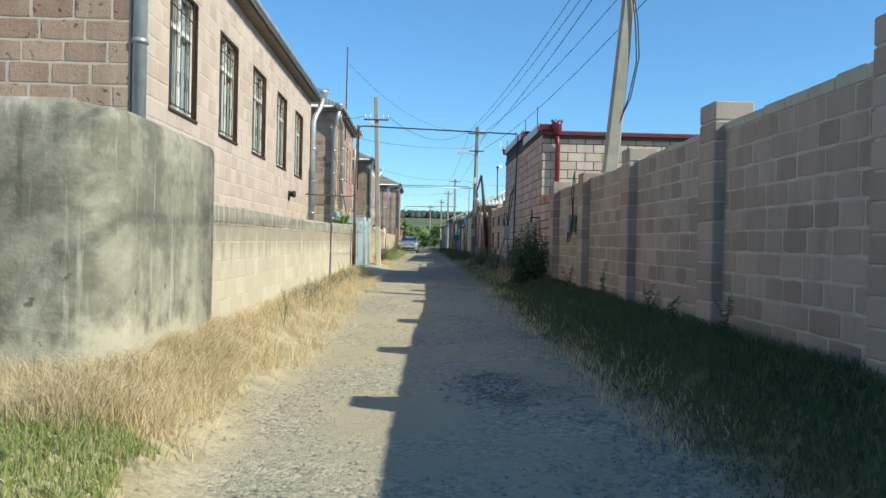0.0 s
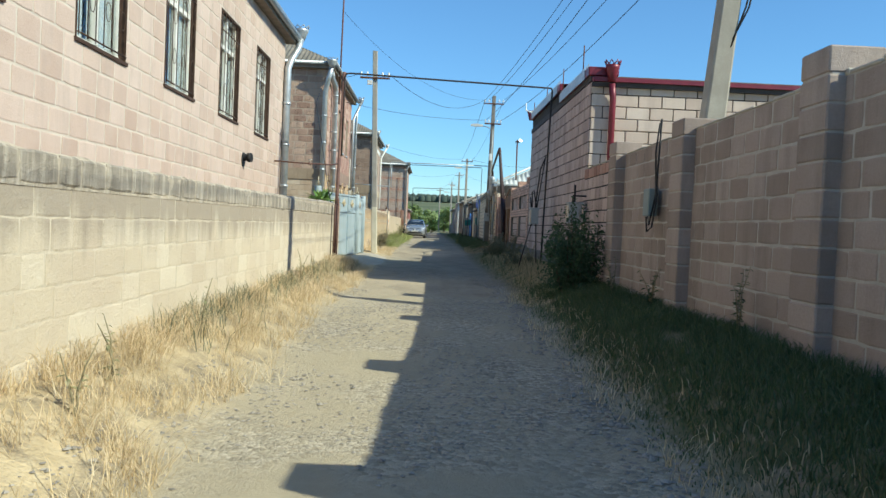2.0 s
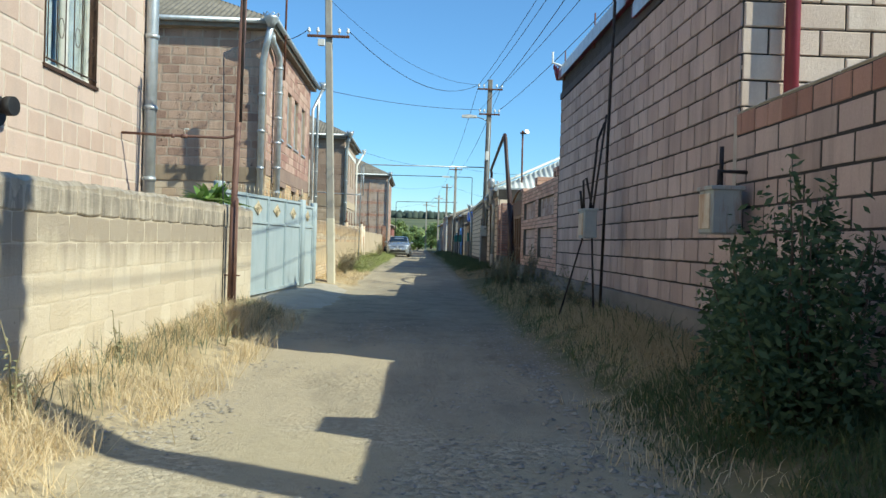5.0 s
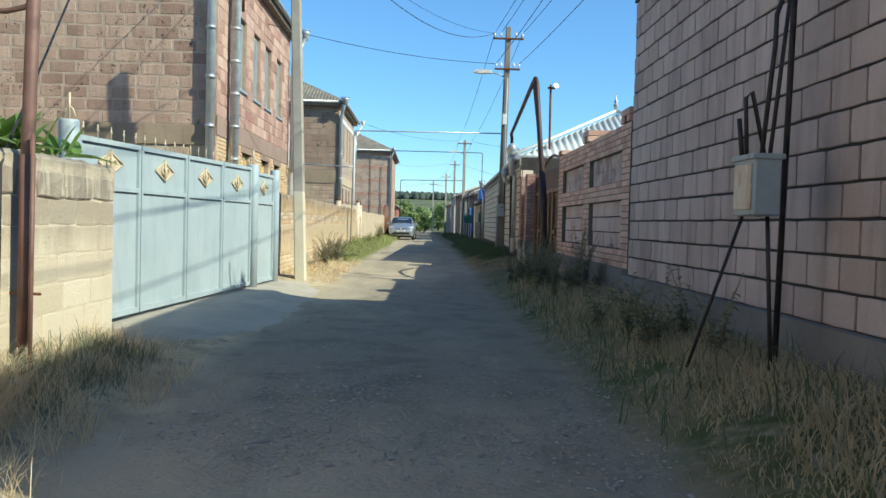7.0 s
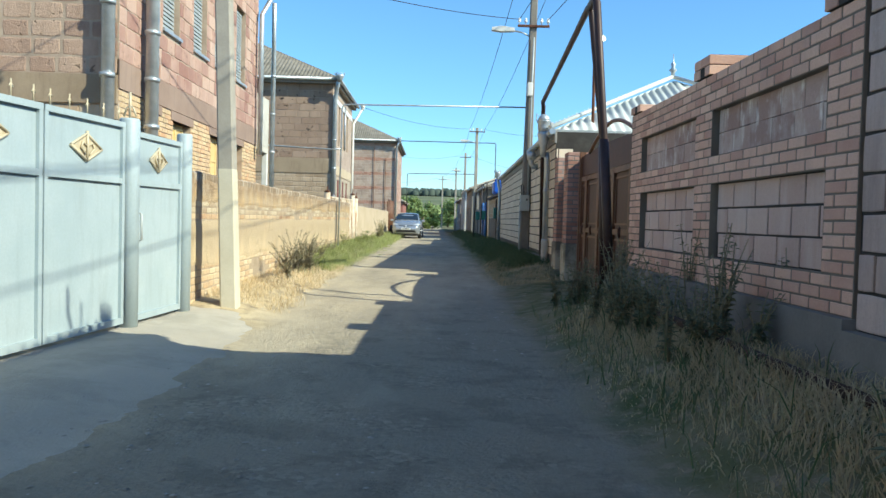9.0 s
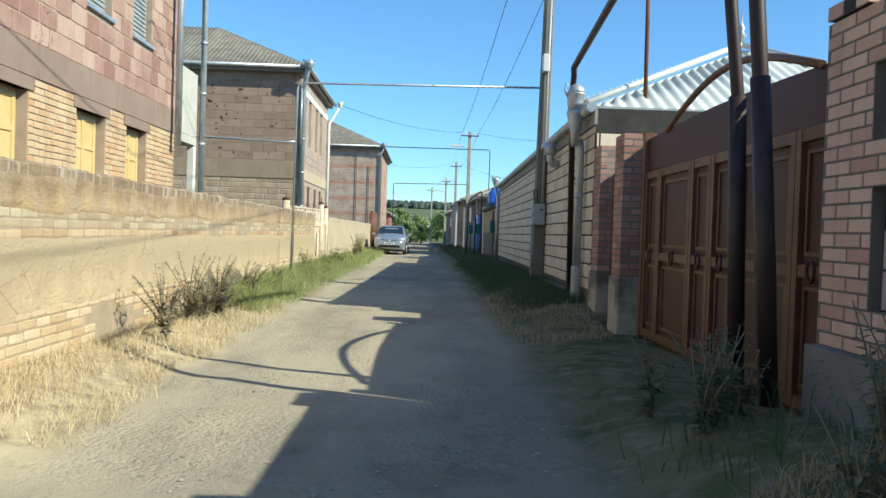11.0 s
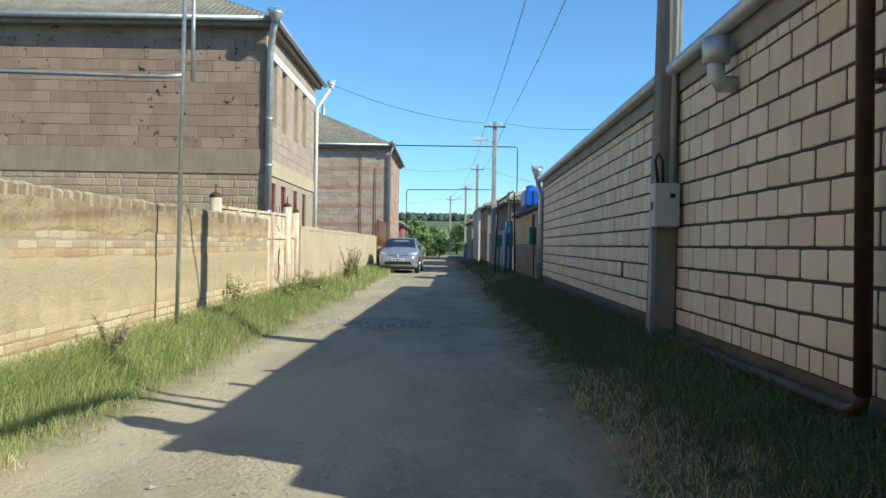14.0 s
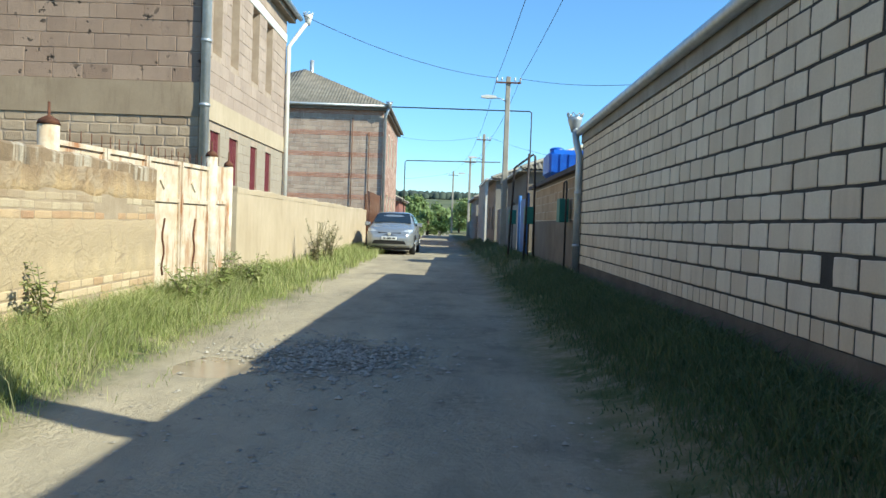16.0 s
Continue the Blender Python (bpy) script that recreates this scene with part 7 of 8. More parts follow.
def parked_car(x, y, turn):
    """A hatchback with its nose towards -y."""
    t = thing("car", (x, y + 2.1, 0), "parked silver-blue hatchback car in the sun", "car")
    m = Matrix.Translation((x, y, 0)) @ Matrix.Rotation(radians(turn), 4, "Z")
    L = 4.25
    top = [(0, 0.72), (0.12, 0.84), (0.5, 0.95), (1.0, 1.04), (1.15, 1.08), (2.0, 1.46), (2.5, 1.51), (3.2, 1.47), (3.7, 1.36), (4.15, 1.0), (4.25, 0.85)]
    belt = [(0, 0.68), (0.3, 0.80), (1.0, 0.93), (2.2, 0.97), (3.4, 1.02), (4.25, 0.84)]
    wide = [(0, 0.62), (0.12, 0.74), (0.4, 0.82), (1.0, 0.845), (3.2, 0.845), (3.9, 0.80), (4.25, 0.68)]
    roofw = [(0, 0.55), (1.0, 0.70), (1.15, 0.68), (2.1, 0.58), (3.3, 0.57), (4.0, 0.60), (4.25, 0.6)]
    low = [(0, 0.30), (0.3, 0.2), (4.0, 0.22), (4.25, 0.36)]
    stations = [0, 0.05, 0.12, 0.25, 0.4, 0.6, 0.8, 1.0, 1.15, 1.4, 1.7, 2.0, 2.3, 2.7, 3.1, 3.5, 3.75, 4.0, 4.15, 4.25]
    rows = []
    for u in stations:
        w, b, tp, rw_, lo = (lerp_table(q, u) for q in (wide, belt, top, roofw, low))
        tp = max(tp, b + 0.02)
        half = [(w * 0.5, lo), (w * 0.94, lo + 0.03), (w * 0.995, lo + 0.14), (w, 0.55), (w * 0.985, b - 0.06), (w * 0.955, b), (rw_ + (w * 0.955 - rw_) * 0.45, b + (tp - b) * 0.55), (rw_, tp - 0.05), (rw_ * 0.8, tp - 0.012), (rw_ * 0.4, tp + 0.004)]
        rows.append([(px, u, pz) for px, pz in half] + [(-px, u, pz) for px, pz in reversed(half)])
    n = len(rows[0])
    s = Shape()
    v = [m @ Vector(p) for r in rows for p in r]
    f = [(i * n + k, i * n + (k + 1) % n, (i + 1) * n + (k + 1) % n, (i + 1) * n + k) for i in range(len(rows) - 1) for k in range(n)] + [tuple(range(n)), tuple(range((len(rows) - 1) * n, len(rows) * n))]
    s.add(v, f, True)
    body = part("body", s, CAR_PAINT, t)

    def patch(name, pts, mat, parent, label="", thick=0.012, smooth_it=False):
        c = Shape()
        q = [m @ Vector(p) for p in pts]
        nrm = (q[1] - q[0]).cross(q[2] - q[0]).normalized()
        k = len(q)
        c.add([p + nrm * thick for p in q] + [p - nrm * thick for p in q], [tuple(range(k)), tuple(range(2 * k - 1, k - 1, -1))] + [(i, (i + 1) % k, k + (i + 1) % k, k + i) for i in range(k)])
        return part(name, c, mat, parent, label)

    patch("windscreen", [(-0.66, 1.19, 1.09), (0.66, 1.19, 1.09), (0.56, 1.93, 1.43), (-0.56, 1.93, 1.43)], CAR_GLASS, body, "dark sloping windscreen", 0.02)
    patch("rear_window", [(-0.52, 3.78, 1.36), (0.52, 3.78, 1.36), (0.56, 4.12, 1.06), (-0.56, 4.12, 1.06)], CAR_GLASS, body, "dark rear window", 0.02)
    for sx in (-1, 1):
        patch("side_window", [(sx * 0.80, 1.5, 1.0), (sx * 0.81, 2.35, 1.01), (sx * 0.61, 2.35, 1.42), (sx * 0.63, 2.05, 1.40)], CAR_GLASS, body, "dark side window", 0.014)
        patch("side_window", [(sx * 0.81, 2.43, 1.01), (sx * 0.80, 3.4, 1.03), (sx * 0.61, 3.3, 1.38), (sx * 0.61, 2.43, 1.42)], CAR_GLASS, body, "dark side window", 0.014)
        patch("headlight", [(sx * 0.42, 0.055, 0.70), (sx * 0.70, 0.14, 0.69), (sx * 0.79, 0.42, 0.86), (sx * 0.62, 0.20, 0.86), (sx * 0.44, 0.12, 0.80)], LENS, body, "clear swept-back headlight", 0.02)
        mir = Shape().bevel_box(-0.1, -0.05, -0.07, 0.1, 0.06, 0.08, 0.03, m @ pose(sx * 0.94, 1.55, 1.03))
        part("wing_mirror", mir, CAR_PAINT, body)
        part("fog_lamp", Shape().lathe(0, 0, [(0.05, 0), (0.05, 0.02), (0.03, 0.025)], 10, m @ pose(sx * 0.55, 0.06, 0.40, 90, 0, sx * 15)), LENS, body)
        part("door_seam", Shape().box(sx * 0.846 - 0.004, 2.38, 0.32, sx * 0.846 + 0.004, 2.39, 0.95, m), BLACK, body)
        part("door_handle", Shape().bevel_box(sx * 0.855 - 0.012, 2.15, 0.86, sx * 0.855 + 0.012, 2.32, 0.89, 0.008, m), CAR_PAINT, body)
        for yy in (0.83, 3.42):
            c = m @ Vector((sx * 0.76, yy, 0.31))
            ax = m.to_3x3() @ Vector((sx, 0, 0))
            wl = part("wheel", Shape().tube([c - ax * 0.1, c - ax * 0.09, c + ax * 0.085, c + ax * 0.1], [0.28, 0.315, 0.315, 0.28], 24), BLACK, t, "black tyre on a silver wheel")
            part("rim", Shape().tube([c + ax * 0.08, c + ax * 0.107, c + ax * 0.104], [0.20, 0.205, 0.18], 20), RIM, wl)
            for k in range(5):
                a = k * 2 * math.pi / 5
                up, fw = Vector((0, 0, 1)), m.to_3x3() @ Vector((0, 1, 0))
                d = up * math.cos(a) + fw * math.sin(a)
                part("spoke", Shape().tube([c + ax * 0.108 + d * 0.04, c + ax * 0.108 + d * 0.19], 0.02, 6), RIM, wl)
            arch = [m @ Vector((sx * 0.852, yy + 0.36 * math.cos(q * math.pi / 12), 0.31 + 0.36 * math.sin(q * math.pi / 12))) for q in range(13)]
            part("wheel_arch", Shape().tube(arch, 0.022, 6), BLACK, body)
    patch("grille", [(-0.36, 0.025, 0.66), (-0.05, 0.012, 0.66), (-0.07, 0.03, 0.75), (-0.40, 0.05, 0.77)], BLACK, body, "dark upper grille", 0.02)
    patch("grille", [(0.05, 0.012, 0.66), (0.36, 0.025, 0.66), (0.40, 0.05, 0.77), (0.07, 0.03, 0.75)], BLACK, body, "dark upper grille", 0.02)
    patch("air_intake", [(-0.58, 0.015, 0.37), (0.58, 0.015, 0.37), (0.52, 0.0, 0.49), (-0.52, 0.0, 0.49)], BLACK, body, "dark lower air intake", 0.02)
    part("badge", Shape().lathe(0, 0, [(0.06, 0), (0.06, 0.015), (0.045, 0.02)], 14, m @ pose(0, -0.005, 0.71, 90, 0, 0)), LENS, body)
    pl = part("number_plate", Shape().bevel_box(-0.26, -0.045, 0.51, 0.26, -0.02, 0.62, 0.004, m), PLATE, body, "white number plate with plain dark bars")
    for a, b in ((-0.2, -0.12), (-0.08, 0.08), (0.12, 0.2)):
        part("plate_bar", Shape().box(a, -0.05, 0.54, b, -0.0455, 0.59, m), BLACK, pl)
    part("wiper", Shape().tube([m @ Vector((-0.5, 1.17, 1.10)), m @ Vector((0.1, 1.24, 1.135))], 0.01, 5), BLACK, body)
    part("underbody", Shape().box(-0.7, 0.2, 0.16, 0.7, 4.05, 0.26, m), BLACK, t)


parked_car(-0.88, 71.7, -1.5)

# ---- grass, weeds, bushes, trees ----
def blades(name, rng, spots, h0, h1, width, material, label, lean=0.35, edge=None):
    """A stand of bent blades: spots is an array of x, y."""
    if edge is not None:
        spots = spots[rng.uniform(0, 1, len(spots)) < np.clip(np.abs(spots[:, 0] - edge) / 0.6, 0.0, 1.0) ** 1.6]
    n = len(spots)
    z = np.array([ground_z(x, y) for x, y in spots]) - 0.01
    h = rng.uniform(h0, h1, n)
    if edge is not None:
        h = h * np.clip(np.abs(spots[:, 0] - edge) / 0.8, 0.28, 1.0)
    a = rng.uniform(0, 2 * math.pi, n)
    side = np.stack([np.cos(a), np.sin(a), np.zeros(n)], 1) * (rng.uniform(0.6, 1.2, n) * width / 2)[:, None]
    b = rng.uniform(0, 2 * math.pi, n)
    bend = np.stack([np.cos(b), np.sin(b), np.zeros(n)], 1) * (h * rng.uniform(0.1, lean * 2, n))[:, None]
    base = np.stack([spots[:, 0], spots[:, 1], z], 1)
    up = np.stack([np.zeros(n), np.zeros(n), h], 1)
    p = np.empty((n, 5, 3))
    p[:, 0], p[:, 1] = base - side, base + side
    mid = base + up * 0.6 + bend * 0.35
    p[:, 2], p[:, 3] = mid + side * 0.75, mid - side * 0.75
    p[:, 4] = base + up * (1 - 0.25 * lean) + bend
    me = bpy.data.meshes.new(name)
    k = (np.arange(n) * 5)[:, None]
    faces = (k + np.array([0, 1, 2, 3])).tolist() + (k + np.array([3, 2, 4])).tolist()
    me.from_pydata(p.reshape(-1, 3).tolist(), [], faces)
    me.materials.append(material)
    me.update()
    return tagged(new(name, me), label, "grass", kind="stuff")


def strip(rng, n, y0, y1, edge, x_wall, soft=1.0, clump=0.0, cs=1.3, keep=None):
    """Spots between a wall and a lane edge, thicker by the wall; clump 0..1 thins them to tufts."""
    out = []
    while len(out) < n:
        y = rng.uniform(y0, y1)
        t = rng.uniform(0, 1) ** soft
        e = edge(y) if callable(edge) else edge
        x = x_wall + (e + 0.22 * noise.noise((y * 0.7, 3.0, e)) + 0.16 * noise.noise((y * 2.6, 5.0, e)) + rng.exponential(0.035) * (-1 if x_wall > e else 1) - x_wall) * t
        if clump and noise.noise((x * cs * 1.5, y * cs, 7.0)) * 0.5 + 0.5 < clump * rng.uniform(0.5, 1.0):
            continue
        if keep and not keep(x, y):
            continue
        out.append((x, y))
    return np.array(out)


g = np.random.default_rng(5)
# left verge: straw
blades("dry_grass", g, strip(g, 19000, 8.2, 26.0, -1.15, -2.03, 1.8, 0.78, 2.0), 0.04, 0.30, 0.005, GRASS_DRY, "dry straw-coloured grass along the wall foot", 0.8)
blades("dry_grass", g, strip(g, 13000, 2.2, 8.4, -1.35, -2.1, 1.3, 0.7, 2.2, keep=lambda x, y: y > 4.3), 0.05, 0.32, 0.0048, GRASS_DRY, "dry straw-coloured grass at the corner wall", 0.8)
blades("dry_grass", g, strip(g, 12000, 4.1, 5.55, -1.7, -5.2, 1.0, 0.66, 2.2), 0.05, 0.28, 0.0045, GRASS_DRY, "dry straw-coloured grass before the corner wall", 0.5)
blades("green_grass", g, strip(g, 26000, 2.6, 4.5, -1.4, -4.5, 1.0, 0.3), 0.03, 0.11, 0.008, GRASS_GREEN, "short green grass beside the lane", 0.4)
blades("dull_grass", g, strip(g, 1500, 12.0, 25.5, -1.6, -2.03, 1.2, 0.62), 0.12, 0.34, 0.008, WEED, "dull green weeds among the straw", 0.4)
blades("dull_grass", g, strip(g, 1500, 23.6, 25.7, -1.4, -2.05, 1.2, 0.45), 0.06, 0.24, 0.007, WEED, "dark tufts at the end of the wall", 0.45)
blades("dry_grass", g, np.stack([g.normal(-1.72, 0.13, 1500), g.normal(23.3, 0.3, 1500)], 1), 0.12, 0.42, 0.007, GRASS_DRY, "tall bright straw tuft at the lane edge", 0.7)
# left verge beyond the gate
blades("dry_grass", g, strip(g, 8000, 34.5, 42.5, -1.2, -2.1, 1.2, 0.5, 1.6), 0.03, 0.16, 0.006, GRASS_DRY, "flattened straw beside the second wall", 0.7)
blades("green_grass", g, strip(g, 90000, 41.0, 58.0, lambda y: -1.22 + 0.2 * smooth(46, 50, y), -2.15, 1.2, 0.36, 1.5), 0.06, 0.40, 0.005, GRASS_GREEN, "lush green grass along the wall", 0.55, -1.05)
blades("green_grass", g, strip(g, 6000, 55.0, 76.0, -1.15, -2.2, 1.3, 0.42), 0.12, 0.36, 0.013, GRASS_GREEN, "lush green grass along the wall", 0.4)
blades("dull_grass", g, strip(g, 1600, 39.0, 56.0, -1.5, -2.1, 1.2, 0.5), 0.12, 0.36, 0.007, WEED_PALE, "dull green weeds along the wall", 0.4)
# right verge, in the shade, which is also put into the green blades' colour
blades("dull_grass", g, strip(g, 62000, 2.0, 20.0, 1.55, 2.95, 1.15, 0.3, 1.5), 0.03, 0.18, 0.009, GRASS_SHADED, "green grass with the wall's shade put into its colour", 0.6, 1.45)
blades("dry_grass", g, strip(g, 1500, 5.0, 20.0, 1.6, 2.2, 0.8, 0.5), 0.05, 0.16, 0.008, GRASS_DRY, "pale dry tufts at the lane edge", 0.5)
blades("dry_grass", g, strip(g, 26000, 18.5, 33.5, lambda y: 1.8, 3.0, 1.1, 0.42, 1.6), 0.04, 0.2, 0.009, GRASS_FADED, "faded dry grass at the foot of the house", 0.7, 1.7)
blades("dull_grass", g, strip(g, 1000, 19.0, 34.5, 1.95, 3.0, 1.2, 0.5), 0.1, 0.34, 0.010, GRASS_SHADED, "shade-darkened grass at the foot of the house", 0.45)
blades("dry_grass", g, strip(g, 3600, 38.8, 45.0, 1.95, 3.1, 0.8, 0.5), 0.03, 0.12, 0.008, GRASS_FADED, "faded dry grass by the pillars", 0.7)
blades("dull_grass", g, strip(g, 52000, 41.4, 60.0, lambda y: 1.8 + 0.2 * smooth(44, 50, y), 3.2, 1.15, 0.28, 1.5), 0.04, 0.24, 0.009, GRASS_SHADED, "shade-darkened green grass below the outbuilding", 0.6, 1.8)
blades("dull_grass", g, strip(g, 4000, 58.0, 90.0, 2.2, 3.4, 1.0, 0.4), 0.08, 0.26, 0.014, GRASS_SHADED, "shade-darkened green grass beside the lane", 0.45)
blades("green_grass", g, strip(g, 3000, 90.0, 122.0, -1.0, -2.6, 1.0, 0.3), 0.15, 0.5, 0.03, GRASS_GREEN, "green grass at the end of the lane", 0.4)


def weed(x, y, h, material, seed, label, spread=0.3, stems=5, leaf_size=0.05, dense=22):
    """A ragged weed: thin bent stems set with small leaves."""
    rng = random.Random(seed)
    z = ground_z(x, y)
    t = thing("weed", (x, y, z), label, "plant")
    for k in range(stems):
        a = rng.uniform(0, 2 * math.pi)
        hh = h * rng.uniform(0.6, 1.0)
        dx, dy = spread * math.cos(a) * rng.uniform(0.3, 1), spread * math.sin(a) * rng.uniform(0.3, 1)
        pts = [Vector((x + dx * q * q + 0.02 * rng.uniform(-1, 1), y + dy * q * q, z - 0.02 + hh * q)) for q in (0, 0.33, 0.66, 1.0)]
        st = part("stem", Shape().tube(pts, [0.008, 0.007, 0.005, 0.003], 5), WEED_STEM, t)
        s = Shape()
        for j in range(dense):
            q = rng.uniform(0.12, 1.0)
            i = min(2, int(q * 3))
            c = pts[i].lerp(pts[i + 1], q * 3 - i)
            b = rng.uniform(0, 2 * math.pi)
            d = Vector((math.cos(b), math.sin(b), rng.uniform(-0.3, 0.8))).normalized()
            w = d.cross(Vector((0, 0, 1))).normalized()
            ln = leaf_size * rng.uniform(0.6, 1.5) * (1.25 - 0.6 * q)
            tip = c + d * ln - Vector((0, 0, ln * 0.25))
            mid = c + d * ln * 0.5
            s.add([c, mid + w * ln * 0.22, tip, mid - w * ln * 0.22], [(0, 1, 2, 3)])
        part("foliage", s, material, st, kind="stuff")
    return t


wr = random.Random(11)
for k in range(26):
    c = (30.3, 31.9, 32.9, 34.9)[k % 4]
    weed(wr.gauss(2.6, 0.17), wr.gauss(c, 0.33), wr.uniform(0.45, 0.95), WEED, 300 + k, "tall ragged grey-green weed by the brick wall", 0.22, 7, 0.06, 30)
for k in range(7):
    weed(wr.uniform(2.3, 2.9), wr.uniform(24.5, 29.5), wr.uniform(0.4, 0.7), WEED, 130 + k, "ragged weed at the foot of the house", 0.3, 5, 0.07, 26)
for k in range(16):
    weed(wr.uniform(-2.0, -1.65), wr.gauss(39.9, 0.8) if k < 12 else wr.uniform(42.0, 45.5), wr.uniform(0.4, 0.85), WEED_GREY, 150 + k, "grey seeding weed beside the wall", 0.34, 9, 0.05, 62)
for k in range(7):
    weed(wr.uniform(-2.05, -1.6), wr.uniform(50.0, 55.5), wr.uniform(0.45, 0.7), GRASS_GREEN, 170 + k, "leafy green weed before the white gate", 0.35, 7, 0.09, 34)
for k in range(5):
    weed(wr.uniform(-2.05, -1.7), wr.uniform(60.0, 64.0), wr.uniform(0.8, 1.25), WEED_PALE, 190 + k, "tall green weed by the plastered wall", 0.3, 7, 0.08, 34)
for k in range(7):
    weed(wr.uniform(-2.0, -1.5), wr.uniform(9.5, 24.0), wr.uniform(0.3, 0.6), WEED_PALE, 210 + k, "thin dry weed stalk beside the wall", 0.15, 2, 0.05, 14)
for x, y, h in ((2.85, 12.4, 0.75), (2.88, 10.0, 0.5), (2.85, 7.4, 0.55), (2.8, 14.9, 0.6), (2.82, 9.0, 0.35), (2.75, 16.6, 0.7)):
    weed(x, y, h, BUSH_LEAF, int(y * 10), "dark weed growing against the block wall", 0.2, 4, 0.06, 22)


def bush(x, y, h, r, seed, label, material, count=2600, leaf_size=0.05, name="bush"):
    rng = random.Random(seed)
    z = ground_z(x, y)
    t = thing(name, (x, y, z), label, "bush")
    lobes = []
    for k in range(9):
        a = rng.uniform(0, 2 * math.pi)
        q = rng.uniform(0.25, 1.0)
        c = Vector((x + r * 0.6 * math.cos(a) * (1.1 - q * 0.6), y + r * 0.6 * math.sin(a) * (1.1 - q * 0.6), z + h * q * 0.85))
        lobes.append((c, r * rng.uniform(0.35, 0.6) * (1.2 - 0.5 * q)))
        part("stem", Shape().tube([(x + 0.05 * math.cos(a), y + 0.05 * math.sin(a), z - 0.05), tuple(Vector((x, y, z)).lerp(c, 0.6)), tuple(c)], [0.02, 0.013, 0.006], 5), BARK, t)
    s = Shape()
    for k in range(count):
        c, rr = rng.choice(lobes)
        d = Vector((rng.gauss(0, 1), rng.gauss(0, 1), rng.gauss(0, 1))).normalized()
        p = c + d * rr * rng.uniform(0.35, 1.1)
        if p.z < z + 0.03:
            continue
        u = Vector((rng.gauss(0, 1), rng.gauss(0, 1), rng.gauss(0, 0.6))).normalized()
        w = u.cross(d).normalized()
        ln = leaf_size * rng.uniform(0.6, 1.4)
        s.add([p - u * ln, p + w * ln * 0.4, p + u * ln, p - w * ln * 0.4], [(0, 1, 2, 3)])
    part("foliage", s, material, t, kind="stuff")
    return t


def shoots(x, y, h, r, seed, label, material, count=46, leaf_size=0.035):
    """A ragged bush of leafy upright shoots, tallest in the middle."""
    rng = random.Random(seed)
    z = ground_z(x, y)
    t = thing("bush", (x, y, z), label, "bush")
    s = Shape()
    for k in range(count):
        a, q = rng.uniform(0, 2 * math.pi), rng.uniform(0, 1) ** 0.6
        top = Vector((x + r * q * math.cos(a), y + r * q * math.sin(a), z + h * (1.05 - 0.55 * q) * rng.uniform(0.72, 1.0)))
        foot = Vector((x + 0.45 * r * q * math.cos(a), y + 0.45 * r * q * math.sin(a), z - 0.04))
        mid = foot.lerp(top, 0.5) + Vector((rng.uniform(-0.05, 0.05), rng.uniform(-0.05, 0.05), 0))
        if k % 4 == 0:
            part("stem", Shape().tube([foot, mid, top], [0.011, 0.008, 0.003], 5), BARK, t)
        for j in range(84):
            p = rng.uniform(0.02, 1.0)
            c = foot.lerp(mid, p * 2) if p < 0.5 else mid.lerp(top, p * 2 - 1)
            w = 0.10 * (1.15 - p) + 0.02
            c = c + Vector((rng.gauss(0, w), rng.gauss(0, w), rng.gauss(0, 0.04)))
            if c.z < z + 0.02:
                continue
            d = Vector((rng.gauss(0, 1), rng.gauss(0, 1), rng.gauss(0.3, 0.7))).normalized()
            side = d.cross(Vector((rng.gauss(0, 1), rng.gauss(0, 1), rng.gauss(0, 1)))).normalized()
            ln = leaf_size * rng.uniform(0.6, 1.5)
            s.add([c - d * ln, c + side * ln * 0.42, c + d * ln, c - side * ln * 0.42], [(0, 1, 2, 3)])
    part("foliage", s, material, t, kind="stuff")
    return t


shoots(2.5, 18.2, 1.5, 0.62, 3, "dark ragged leafy bush growing against the block wall", BUSH_LEAF, 84, 0.028)
shoots(2.72, 19.4, 1.0, 0.4, 4, "small dark bush against the block wall", BUSH_LEAF, 22)
yu = thing("yucca_plant", (-2.45, 25.2, 1.2), "green rosettes of long leaves above the wall", "plant")
yr = random.Random(4)
for k in range(74):
    a, e = yr.uniform(0, 2 * math.pi), yr.uniform(0.15, 1.25)
    c = Vector((-2.4 + yr.uniform(-0.1, 0.1), 25.15 + yr.choice((-0.6, -0.12, -0.05, 0.05, 0.12, 0.6, 0.9)) + yr.uniform(-0.07, 0.07), 1.6))
    d = Vector((math.cos(a) * math.cos(e), math.sin(a) * math.cos(e), math.sin(e)))
    w = d.cross(Vector((0, 0, 1))).normalized()
    ln = yr.uniform(0.3, 0.48)
    leaf_shape = Shape()
    rows = [(c + d * ln * t - Vector((0, 0, 0.12 * t * t)), 0.042 * math.sin(math.pi * (0.18 + 0.8 * t))) for t in (0, 0.25, 0.5, 0.75, 1.0)]
    v = [q for p, h in rows for q in (p - w * h, p - d.cross(w) * h * -0.35, p + w * h)]
    leaf_shape.add(v, [(3 * i + j, 3 * i + j + 1, 3 * i + j + 4, 3 * i + j + 3) for i in range(4) for j in (0, 1)], True)
    part("leaf", leaf_shape, YUCCA_LEAF, yu)
part("stem", Shape().tube([(-2.48, 25.2, 0.3), (-2.48, 25.2, 1.58)], 0.05, 8), BARK, yu)


